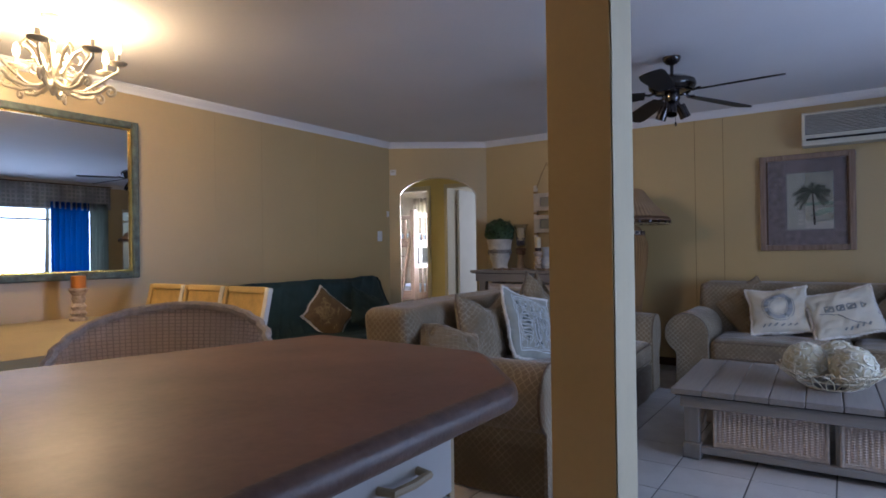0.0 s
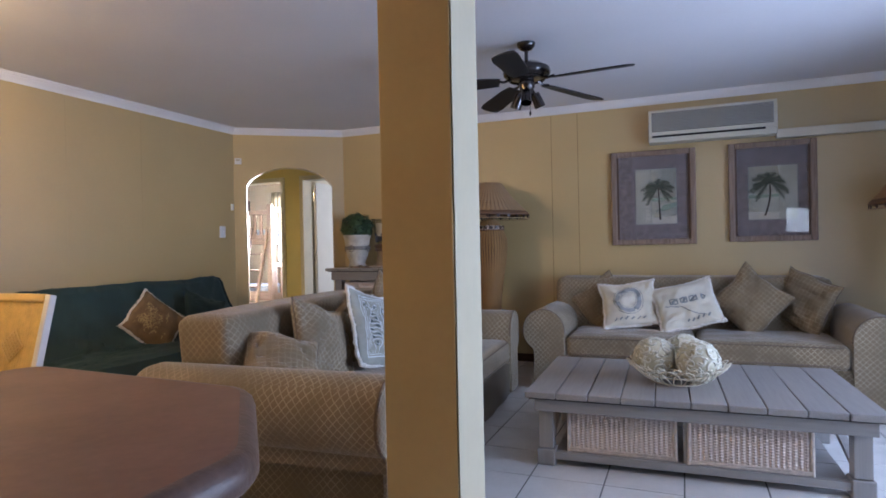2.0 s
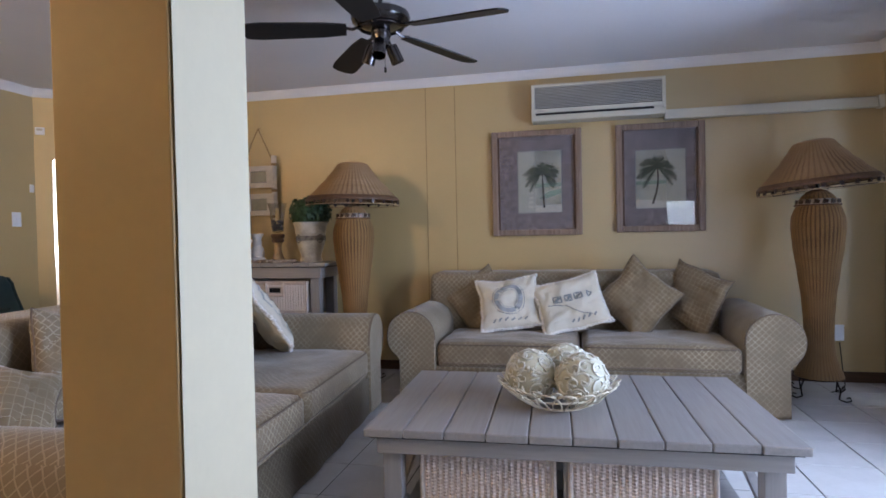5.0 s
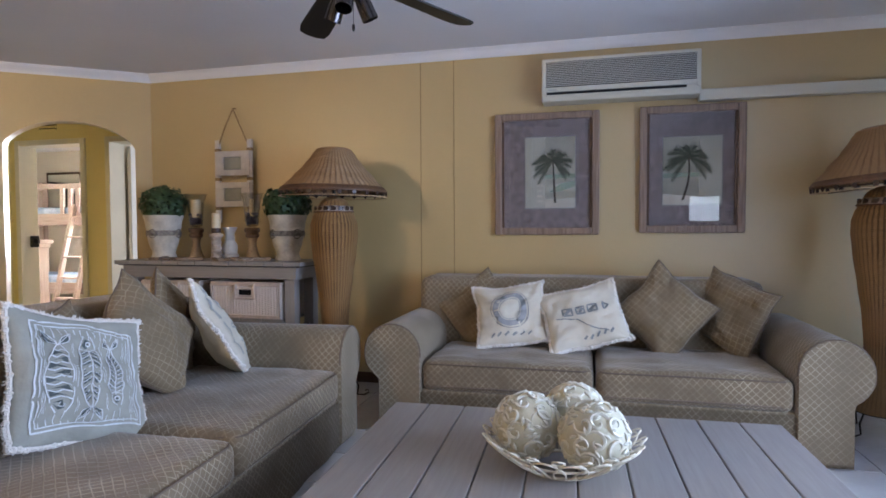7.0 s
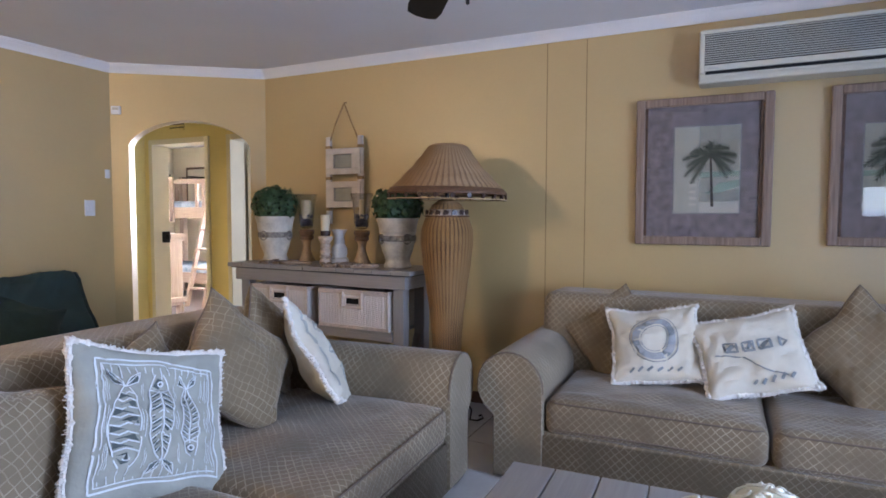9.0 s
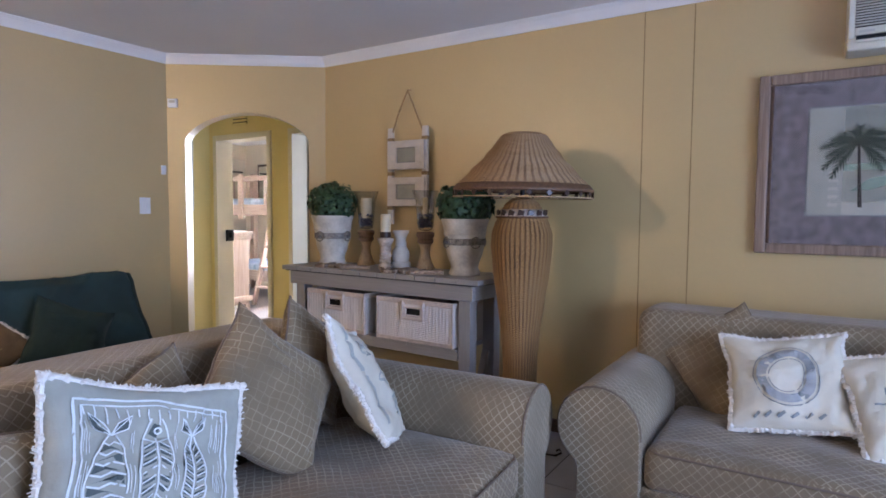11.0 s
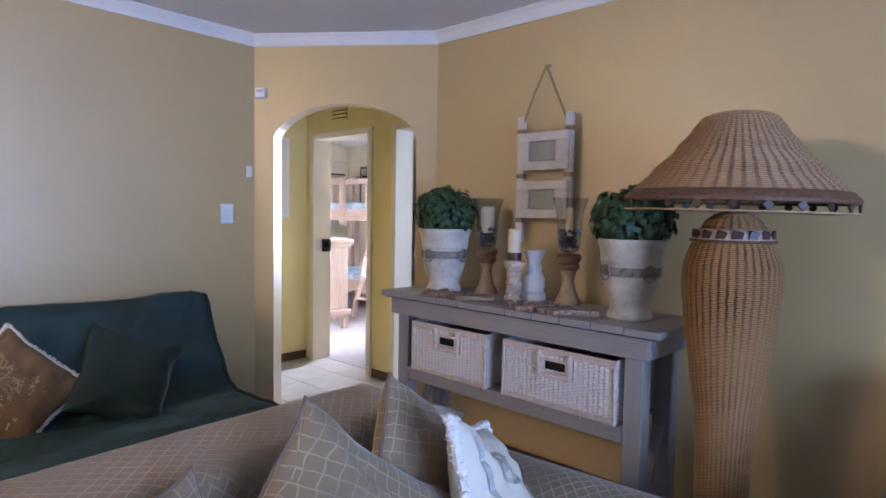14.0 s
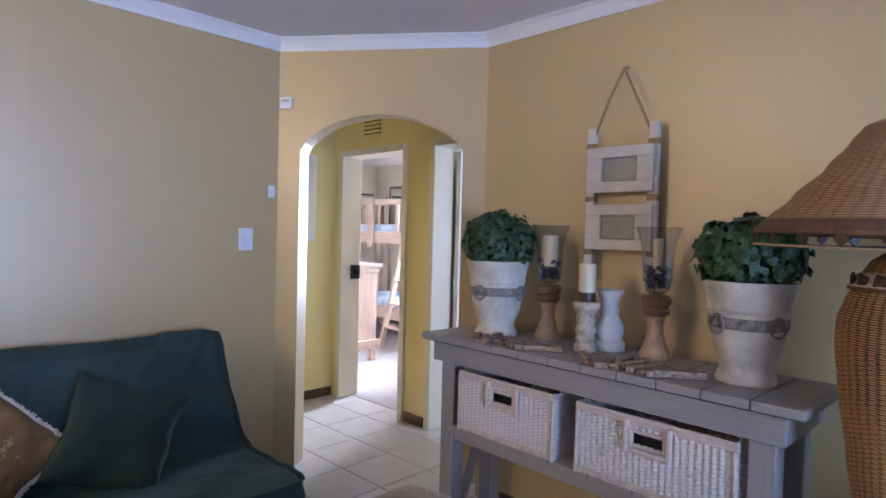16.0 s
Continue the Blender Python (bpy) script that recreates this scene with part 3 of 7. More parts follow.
setting("baseboard_passage", box(-4.615, -4.405, PY - 0.014, PY, 0, 0.075, 0.003), SKIRT, "dark stained skirting in the passage", "skirting")


def door_frame(name, x0, x1, top, y0, y1):
    f = thing(name, "cream painted wooden door frame", "door frame", pose((x0 + x1) / 2, y0, 0), "", "structure")
    w = (x1 - x0) / 2
    for n, a in (("left_jamb", -w), ("right_jamb", w - 0.055)):
        part(n, box(a, a + 0.055, -0.02, y1 - y0 + 0.012, 0, top, 0.004), CREAM_PAINT, f)
    part("head", box(-w + 0.056, w - 0.056, -0.02, y1 - y0 + 0.012, top - 0.055, top, 0.004), CREAM_PAINT, f)
    return f


door_frame("door_1", -5.50, -4.63, 2.11, PY, PY + 0.17)
door_frame("door_2", -4.39, -3.50, 2.11, PY, PY + 0.17)
leaf = thing("bathroom_door", "white painted flush door standing open inwards", "door", pose(-4.315, PY + 0.19, 0))
part("leaf", box(0, 0.04, 0, 0.76, 0.01, 2.04, 0.003), WHITE_PAINT, leaf)
for z in (0.25, 1.05, 1.85):
    part("hinge", lathe([(0.007, z - 0.05), (0.007, z + 0.05)], 8, None, True), CHROME, leaf, "small steel hinge")
part("handle", tube([(0.04, 0.70, 1.02), (0.085, 0.70, 1.02), (0.085, 0.58, 1.02)], 0.008), CHROME, leaf, "chrome lever handle")
strike = thing("door_latch", "dark metal latch case on the door frame", "latch", pose(-5.432, PY + 0.10, 1.08))
part("case", box(0, 0.03, -0.03, 0.05, -0.06, 0.06, 0.004), IRON, strike)
part("bolt", box(0.03, 0.075, -0.012, 0.02, -0.02, 0.03, 0.003), IRON, strike, "dark bolt")

vent = thing("air_vent", "slatted yellow air vent above the bedroom door", "vent", pose(-5.085, PY, 2.27))
# black backing paints the shade between the slats
part("backing", box(-0.105, 0.105, -0.004, 0.0, -0.075, 0.075), BLACK, vent)
for k in range(5):
    part("slat", box(-0.11, 0.11, -0.018, -0.005, -0.078 + k * 0.033, -0.056 + k * 0.033, 0.003), YELLOW, vent)
board = thing("wall_board", "narrow white board on the passage wall", "board", pose(-5.58, 6.79, 1.70))
part("panel", box(0.0, 0.03, -0.18, 0.18, -0.36, 0.36, 0.004), WHITE_PAINT, board)
part("trim", box(0.031, 0.036, -0.15, 0.15, -0.33, 0.33, 0.002), CREAM_PAINT, board)

# bedroom and bathroom shells
bed = box(-9.2, -9.0, 7.35, 10.6, 0, 2.6)
box(-9.0, -7.35, 10.4, 10.6, 0, 2.6, 0, bed)
box(-6.05, -4.45, 10.4, 10.6, 0, 2.6, 0, bed)
box(-7.35, -6.05, 10.4, 10.6, 0, 0.9, 0, bed)
box(-7.35, -6.05, 10.4, 10.6, 2.2, 2.6, 0, bed)
box(-4.55, -4.40, 7.35, 10.4, 0, 2.6, 0, bed)
box(-9.2, -5.75, 7.18, 7.35, 0, 2.6, 0, bed)
setting("wall_bedroom", bed, BEDROOM_PAINT, "pale cream bedroom walls with a bright window", "wall")
setting("ceiling_bedroom", box(-9.2, -2.2, 7.40, 10.6, 2.52, 2.62), CEILING, "white bedroom ceiling", "ceiling")
setting("floor_bedroom", box(-9.2, -4.45, 7.30, 10.6, -0.12, 0.004), CARPET, "grey carpeted bedroom floor", "floor")
bath = box(-4.40, -2.0, 9.2, 9.35, 0, 2.6)
box(-2.15, -2.0, 7.35, 7.8, 0, 2.6, 0, bath)
box(-2.15, -2.0, 8.6, 9.2, 0, 2.6, 0, bath)
box(-2.15, -2.0, 7.8, 8.6, 0, 1.0, 0, bath)
box(-2.15, -2.0, 7.8, 8.6, 2.0, 2.6, 0, bath)
box(-2.4, -2.15, 7.2, 7.35, 0, 2.6, 0, bath)
setting("wall_bathroom", bath, WHITE_PAINT, "white bathroom walls", "wall")
setting("floor_bathroom", box(-4.40, -2.0, 7.35, 9.35, -0.12, 0.0), TILE, "white bathroom floor", "floor")
setting("ground", box(-60, 60, -60, 60, -0.4, -0.2), OUTSIDE, "dry garden ground outside the house", "ground")


def window(name, m, w, h, mullions, label):
    """A white frame with panes, in its own plane: x along, z up."""
    f = thing(name, label, "window", m, "", "structure")
    part("window_frame", box(-w / 2, -w / 2 + 0.05, -0.04, 0.04, 0, h, 0.004), WHITE_PAINT, f)
    part("window_frame", box(w / 2 - 0.05, w / 2, -0.04, 0.04, 0, h, 0.004), WHITE_PAINT, f)
    part("window_frame", box(-w / 2 + 0.05, w / 2 - 0.05, -0.04, 0.04, 0, 0.05, 0.004), WHITE_PAINT, f)
    part("window_frame", box(-w / 2 + 0.05, w / 2 - 0.05, -0.04, 0.04, h - 0.05, h, 0.004), WHITE_PAINT, f)
    for k in range(1, mullions + 1):
        x = -w / 2 + w * k / (mullions + 1)
        part("mullion", box(x - 0.018, x + 0.018, -0.03, 0.03, 0.051, h - 0.051, 0.003), WHITE_PAINT, f)
    if h > 1:
        part("transom", box(-w / 2 + 0.051, w / 2 - 0.051, -0.025, 0.025, h * 0.86, h * 0.86 + 0.035, 0.003), WHITE_PAINT, f)
    g = part("pane", box(-w / 2 + 0.05, w / 2 - 0.05, 0.03, 0.034, 0.05, h - 0.05), PANE, f, "clear window pane")
    g.visible_shadow = False
    return f


window("window_1", pose(XR + 0.1, (W0 + W1) / 2, WZ0, 0, 0, 90), W1 - W0, WZ1 - WZ0, 3, "white framed lounge window with four lights")
window("window_2", pose(XR + 0.1, (V0 + V1) / 2, WZ0, 0, 0, 90), V1 - V0, WZ1 - WZ0, 0, "narrow white framed window")
window("window_3", pose(2.45, YS - 0.1, 1.04), 0.66, 0.59, 0, "small white framed kitchen window")
window("window_4", pose(-6.70, 10.5, 0.9), 1.3, 1.3, 1, "bright white framed bedroom window")
window("window_5", pose(-2.07, 8.2, 1.0, 0, 0, 90), 0.8, 1.0, 0, "white framed bathroom window")


def curtain(name, label, m, width, height, folds, mat_, depth=0.05):
    c = thing(name, label, "curtain", m)

    def f(u, v):
        return Vector((-width / 2 + width * u, depth * math.sin(u * folds * 2 * math.pi) * (0.7 + 0.3 * v), height * v))
    bm = surface(f, folds * 8, 6)
    bmesh.ops.solidify(bm, geom=bm.faces[:], thickness=0.004)
    part("cloth", bm, mat_, c, "", True)
    return c


curtain("curtain", "navy blue curtain hanging in folds", pose(XR - 0.12, 5.20, 0.03, 0, 0, 90), 0.62, 2.1, 7, NAVY)
curtain("curtain", "grey curtain hanging in folds", pose(XR - 0.12, 5.68, 0.03, 0, 0, 90), 0.32, 2.1, 5, GREY_CURTAIN)
curtain("curtain", "grey curtain hanging in folds", pose(XR - 0.16, 2.72, 0.03, 0, 0, 90), 0.5, 2.1, 6, GREY_CURTAIN)
val = thing("valance", "grey plaid fabric valance above the window", "valance", pose(XR - 0.10, 3.85, 2.03, 0, 0, 90))
part("cloth", surface(lambda u, v: Vector((-2.05 + 4.1 * u, 0.012 * math.sin(u * 130), 0.40 * v - 0.03 * math.sin(u * 9) ** 2 * (1 - v))), 260, 4), VALANCE, val, "", True)
part("top_board", box(-2.06, 2.06, -0.13, 0.02, 0.402, 0.42, 0.003), SKIRT, val)
bc = curtain("curtain", "sheer cream curtain tied above the window", pose(-7.10, 10.33, 1.55, 0, 0, 0), 0.5, 0.75, 5, WHITE_CLOTH, 0.02)


# ---- soft furniture ----
def soft_box(x0, x1, y0, y1, z0, z1, r, crown=0.0, cuts=9, sag=0.0):
    """A stuffed block with rounded edges and a crowned top."""
    b = bmesh.new()
    bmesh.ops.create_cube(b, size=2)
    bmesh.ops.subdivide_edges(b, edges=b.edges[:], cuts=cuts, use_grid_fill=True)
    h = Vector(((x1 - x0) / 2, (y1 - y0) / 2, (z1 - z0) / 2))
    c = Vector(((x0 + x1) / 2, (y0 + y1) / 2, (z0 + z1) / 2))
    for v in b.verts:
        p = Vector([math.copysign(abs(a) ** 0.55, a) * k for a, k in zip(v.co, h)])
        q = Vector([max(-(k - r), min(k - r, a)) for a, k in zip(p, h)])
        d = p - q
        if d.length > 1e-9:
            p = q + d.normalized() * min(r, d.length * 1.0 if d.length < r else r)
        u, w = p.x / h.x, p.y / h.y
        swell = max(0, 1 - u * u) * max(0, 1 - w * w)
        if p.z > 0:
            p.z += crown * swell ** 0.6 - sag * swell * (0.5 + 0.5 * noise.noise(Vector((p.x * 4 + x0, p.y * 4, 0))))
            p.z += 0.5 * sag * noise.noise(Vector((p.x * 6 + x0 * 3, p.y * 15, 2))) * swell ** 0.3
        v.co = c + p
    return b


def arm_outline(sign, n=20):
    """The scrolled end of a sofa arm as (x, z), sign 1 for an arm whose roll hangs out to +x."""
    r, zc = 0.17, 0.475
    pts = [(-r, 0.03), (-r, zc - 0.02)]
    for k in range(n + 1):
        a = math.pi - (math.pi + radians(60)) * k / n
        pts.append((r * math.cos(a), zc + r * math.sin(a)))
    pts += [(0.082, zc - r + 0.005), (0.08, 0.03)]
    return [(sign * x, z) for x, z in pts]


def sofa(name, label, m, half, depth, top=0.855, crown=0.0, ends=None):
    """A skirted two-seat sofa with scrolled arms; x along, front at y = 0, half: from the middle to an arm's roll."""
    s = thing(name, label, "sofa", m)
    inner = half - 0.17
    part("base", box(-half - 0.06, half + 0.06, 0.03, depth - 0.05, 0.10, 0.27, 0.012), SOFA, s)
    for sg in (-1, 1):
        bm = bmesh.new()
        out = arm_outline(sg)
        ys = [0.0, 0.012, 0.03, depth * 0.5, depth - 0.10, depth - 0.04]
        shrink = [0.965, 0.99, 1.0, 1.0, 1.0, 0.93]
        cx, cz = 0, 0.40
        rings = [[bm.verts.new((sg * half + cx + (x - cx) * k, y, cz + (z - cz) * k if z > 0.1 else z)) for x, z in out] for y, k in zip(ys, shrink)]
        for a, b in zip(rings, rings[1:]):
            for k in range(len(out)):
                q = (k + 1) % len(out)
                bm.faces.new((a[k], a[q], b[q], b[k]))
        bm.faces.new(rings[0])
        bm.faces.new(rings[-1])
        bmesh.ops.recalc_face_normals(bm, faces=bm.faces[:])
        arm = part("arm", bm, SOFA, s, "", True)
        part("piping", tube([(sg * half + (x - cx) * 0.985, 0.008, cz + (z - cz) * 0.985 if z > 0.1 else z) for x, z in out[1:-1]], 0.0045, 6), PIPING, arm, "dark corded piping")
    for sg in (-1, 1):
        a, b = (-inner + 0.004, -0.006) if sg < 0 else (0.006, inner - 0.004)
        c = part("seat_cushion", soft_box(a, b, 0.004, depth * 0.66, 0.262, 0.432, 0.048, 0.036, 25, 0.030), SOFA_SEAT, s, "worn taupe seat cushion", True)
        for z in (0.418, 0.292):
            part("piping", tube([(a + 0.014, 0.10, z), (a + 0.024, 0.030, z + 0.002), (a + 0.06, 0.010, z + 0.003), ((a + b) / 2, 0.004, z + 0.006), (b - 0.06, 0.010, z + 0.003), (b - 0.024, 0.030, z + 0.002), (b - 0.014, 0.10, z)], 0.0045, 6), PIPING, c)
    b0, b1 = ends or (-half + 0.165, half - 0.165)
    back = soft_box(b0, b1, depth - 0.36, depth - 0.02, 0.18, top, 0.065, 0.0, 17)
    for v in back.verts:
        v.co.y += (v.co.z - 0.5) * 0.10 - 0.02
        v.co.z += 0.008 * noise.noise(Vector((v.co.x * 2.5, 0, 1)))
        if v.co.z > 0.5:
            v.co.z += crown * max(0, 1 - (v.co.x / half) ** 2)
    part("backrest", back, SOFA, s, "", True)

    def skirt(x0, y0, x1, y1, n):
        def f(u, v):
            w = 0.006 * math.sin(u * n * 2.2) * (1 - v)
            return Vector((x0 + (x1 - x0) * u + (w if x0 == x1 else 0), y0 + (y1 - y0) * u + (w if y0 == y1 else 0), 0.012 + 0.245 * v))
        bm = surface(f, 36, 3)
        bmesh.ops.solidify(bm, geom=bm.faces[:], thickness=0.006)
        part("skirt", bm, SOFA, s, "", True)
    e = half + 0.085
    skirt(-e, 0.012, e, 0.012, 20)
    skirt(-e, 0.015, -e, depth - 0.06, 9)
    skirt(e, 0.015, e, depth - 0.06, 9)
    skirt(-e, depth - 0.045, e, depth - 0.045, 20)
    return s


def pillow_point(w, h, t, u, v, side):
    """A stuffed square's surface: u and v from -1 to 1, side 1 for its front; drawn-in edges, pointed corners."""
    k = w * 57 + h * 91
    pinch = 0.085
    x = w / 2 * u * (1.02 - pinch * (1 - v * v) ** 0.8)
    y = h / 2 * v * (1.02 - pinch * (1 - u * u) ** 0.8)
    swell = max(0, (1 - u * u) * (1 - v * v))
    pucker = 0.15 * noise.noise(Vector((u * 2.1 + w * 31, v * 2.1, side))) + 0.16 * noise.noise(Vector((u * 4.3 + h * 17, v * 6.3, side + 4))) * (1 - 0.6 * swell)
    crease = abs(noise.noise(Vector((u * 1.6 + v * 1.1 + k, v * 2.4 - u, side + 20))))
    z = t / 2 * swell ** 0.42 * (1 + pucker - 0.30 * max(0, 0.16 - crease) / 0.16 * (1 - 0.5 * swell))
    x += 0.016 * noise.noise(Vector((v * 1.7 + k, u * 1.7, 7)))
    y += 0.016 * noise.noise(Vector((u * 1.7 - k, v * 1.7, 9)))
    droop = 0.026 * noise.noise(Vector((u * 1.3 + k, v * 1.3, 11))) + 0.018 * (u * v) ** 2
    return Vector((x, y, side * z + droop))


def pillow(name, label, m, w, h, t, cloth, edge="piping", group="", cord=None):
    p = thing(name, label, "cushion", m, group)
    bm = bmesh.new()
    n = 30
    for side in (1, -1):
        surface(lambda a, b: pillow_point(w, h, t, math.sin((a - 0.5) * math.pi), math.sin((b - 0.5) * math.pi) * side, side), n, n, False, bm)
    bmesh.ops.remove_doubles(bm, verts=bm.verts[:], dist=1e-5)
    bmesh.ops.recalc_face_normals(bm, faces=bm.faces[:])
    part("cover", bm, cloth, p, "", True)
    rim = []
    for k in range(4):
        for j in range(14):
            a = -1 + 2 * j / 14
            u, v = ((a, -1), (1, a), (-a, 1), (-1, -a))[k]
            rim.append(pillow_point(w, h, t, u, v, 1))
    if edge == "piping":
        part("piping", tube(rim, 0.005, 6, True), cord or PIPING, p, "corded edge")
    else:
        rng = random.Random(len(label) * 7 + int(w * 1000))
        bm = bmesh.new()
        for i, a in enumerate(rim):
            b = rim[(i + 1) % len(rim)]
            for k in range(3):
                q = a.lerp(b, (k + rng.random()) / 3)
                lump = bmesh.new()
                bmesh.ops.create_icosphere(lump, subdivisions=1, radius=rng.uniform(0.010, 0.016))
                join_fast(bm, lump, q + Vector((rng.uniform(-.004, .004), rng.uniform(-.004, .004), rng.uniform(-.005, .005))))
            for k in range(16):
                q = a.lerp(b, k / 16)
                out = Vector((q.x / (w / 2), q.y / (h / 2), 0)).normalized()
                tip = q + out * rng.uniform(0.006, 0.013) + Vector((rng.uniform(-.009, .009), rng.uniform(-.009, .009), rng.uniform(-.014, .014)))
                side = out.cross(Vector((0, 0, 1))) * 0.0022
                lift = Vector((0, 0, rng.uniform(-0.009, 0.009)))
                bm.faces.new([bm.verts.new(x) for x in (q - side - out * 0.004 + lift, q + side - out * 0.004 + lift, tip + side * 0.7, tip - side * 0.7)])
        tube(rim, 0.011, 6, True, bm)
        part("fringe", bm, FRINGE, p, "shaggy white fringe")
    return p


def stroke(bm, w, h, t, pts, width):
    """A flat painted line on a pillow's front, through points (u, v)."""
    fine = []
    for a, b in zip(pts, pts[1:]):
        k = max(1, int(math.hypot(b[0] - a[0], b[1] - a[1]) / 0.06))
        fine += [(a[0] + (b[0] - a[0]) * i / k, a[1] + (b[1] - a[1]) * i / k) for i in range(k)]
    fine.append(pts[-1])
    prev = None
    for i, (u, v) in enumerate(fine):
        a, b = fine[max(0, i - 1)], fine[min(len(fine) - 1, i + 1)]
        d = Vector((b[0] - a[0], b[1] - a[1]))
        if d.length < 1e-9:
            continue
        n = Vector((-d.y, d.x)).normalized() * width
        pair = []
        for sg in (-1, 1):
            q = pillow_point(w, h, t, u + sg * n.x / (w / 2), v + sg * n.y / (h / 2), 1)
            pair.append(bm.verts.new(q + Vector((0, 0, 0.0042))))
        if prev:
            bm.faces.new((prev[0], prev[1], pair[1], pair[0]))
        prev = pair


def fill(bm, w, h, t, outline, lift=0.0018):
    """A flat painted patch on a pillow's front: a fan round its middle."""
    cu, cv = sum(p[0] for p in outline) / len(outline), sum(p[1] for p in outline) / len(outline)
    rings = []
    for k in (0.0, 0.5, 1.0):
        rings.append([pillow_point(w, h, t, cu + (u - cu) * k, cv + (v - cv) * k, 1) + Vector((0, 0, lift)) for u, v in outline])
    n = len(outline)
    mid = bm.verts.new(rings[0][0])
    r1, r2 = [bm.verts.new(p) for p in rings[1]], [bm.verts.new(p) for p in rings[2]]
    for i in range(n):
        j = (i + 1) % n
        bm.faces.new((mid, r1[i], r1[j]))
        bm.faces.new((r1[i], r2[i], r2[j], r1[j]))


def set_pillow(x, y, z, yaw, lean, spin):
    return pose(x, y, z, 0, 0, yaw) @ pose(0, 0, 0, 90 - lean) @ pose(0, 0, 0, 0, 0, spin)


sofa("sofa", "long taupe lattice-weave sofa with scrolled arms against the wall", pose(0.245, 5.545, 0), 1.135, 1.03, 0.868, 0.0, (-1.165, 1.0))
sofa("sofa", "taupe lattice-weave sofa facing the coffee table, scrolled arms", pose(-1.02, 4.23, 0, 0, 0, 93.5), 1.215, 1.30, 0.835, 0.02)

G = "cushions on the long sofa"
pillow("cushion", "brown lattice cushion tucked behind the others", set_pillow(-0.50, 6.22, 0.64, 0, 18, 38), 0.42, 0.42, 0.13, CUSHION_BROWN, group=G)
p = pillow("cushion", "off-white cushion printed with a grey lifebuoy", set_pillow(-0.265, 6.03, 0.645, 3, 27, 7), 0.43, 0.39, 0.15, WHITE_CLOTH, "fringe", G)
W, H, T = 0.43, 0.39, 0.15
bm = bmesh.new()
for k in range(48):
    a0, a1 = 2 * math.pi * k / 48, 2 * math.pi * (k + 1) / 48
    for f0, f1 in ((0.38, 0.43), (0.43, 0.48), (0.48, 0.53)):
        q = [(f0 * math.cos(a0), 0.08 + f0 * 1.1 * math.sin(a0)), (f0 * math.cos(a1), 0.08 + f0 * 1.1 * math.sin(a1)), (f1 * math.cos(a1), 0.08 + f1 * 1.1 * math.sin(a1)), (f1 * math.cos(a0), 0.08 + f1 * 1.1 * math.sin(a0))]
        bm.faces.new([bm.verts.new(pillow_point(W, H, T, u, v, 1) + Vector((0, 0, 0.0035))) for u, v in q])
part("lifebuoy_print", bm, mat("grey_buoy_print", (0.34, 0.34, 0.34), 0.9, 0, 0.2, 20, 0.2, 200), p, "faded grey lifebuoy")
bm = bmesh.new()
for a in (0.5, 2.0, 3.6, 5.2):
    stroke(bm, W, H, T, [(0.455 * math.cos(a + d), 0.08 + 0.50 * math.sin(a + d)) for d in (-0.3, -0.15, 0, 0.15, 0.3)], 0.014)
for f in (0.34, 0.58):
    stroke(bm, W, H, T, [(f * math.cos(k * 0.21), 0.08 + f * 1.1 * math.sin(k * 0.21)) for k in range(31)], 0.0018)
for k in range(6):
    stroke(bm, W, H, T, [(-0.62 + k * 0.22, -0.78), (-0.50 + k * 0.22, -0.68)], 0.006)
part("rope_print", bm, INK, p, "darker grey bands")
p = pillow("cushion", "off-white cushion printed with small grey flags", set_pillow(0.18, 6.00, 0.645, -2, 32, 17), 0.46, 0.40, 0.14, WHITE_CLOTH, "fringe", G)
W, H, T = 0.46, 0.40, 0.14
bm = bmesh.new()
for k in range(3):
    u0 = -0.52 + k * 0.36
    stroke(bm, W, H, T, [(u0, 0.02), (u0 + 0.24, 0.02), (u0 + 0.24, 0.24), (u0, 0.24), (u0, 0.02)], 0.006)
    stroke(bm, W, H, T, [(u0 + 0.05, 0.06), (u0 + 0.20, 0.20)], 0.010)
stroke(bm, W, H, T, [(0.60, 0.02), (0.72, 0.13), (0.60, 0.24), (0.60, 0.02)], 0.006)
stroke(bm, W, H, T, [(-0.75, 0.0), (-0.2, -0.14), (0.3, -0.55), (0.55, -0.72)], 0.003)
for k in range(5):
    stroke(bm, W, H, T, [(-0.1 + k * 0.17, -0.78), (0.0 + k * 0.17, -0.66)], 0.006)
part("flag_print", bm, INK, p, "grey signal flags and rope")
pillow("cushion", "large brown lattice cushion standing on its corner", set_pillow(0.645, 6.08, 0.675, -8, 18, 50), 0.44, 0.44, 0.17, CUSHION_BROWN, group=G)
pillow("cushion", "brown lattice cushion leaning on the sofa arm", set_pillow(1.03, 6.14, 0.68, -42, 14, -20), 0.44, 0.42, 0.16, CUSHION_BROWN, group=G)

G = "cushions on the second sofa"
p = pillow("cushion", "grey linen cushion printed with white fish, fringed", set_pillow(-1.60, 4.10, 0.645, 84, 23, -15), 0.51, 0.49, 0.15, GREY_CLOTH, "fringe", G)
W, H, T = 0.51, 0.49, 0.15
bm = bmesh.new()
for s_, wd in ((0.80, 0.0032), (0.74, 0.0020)):
    stroke(bm, W, H, T, [(-s_, -0.84 * s_ / 0.8), (-s_ * 0.96, 0.80 * s_ / 0.8), (0.0, 0.86 * s_ / 0.8), (s_ * 0.98, 0.70 * s_ / 0.8), (s_, -0.78 * s_ / 0.8), (-s_, -0.84 * s_ / 0.8)], wd)
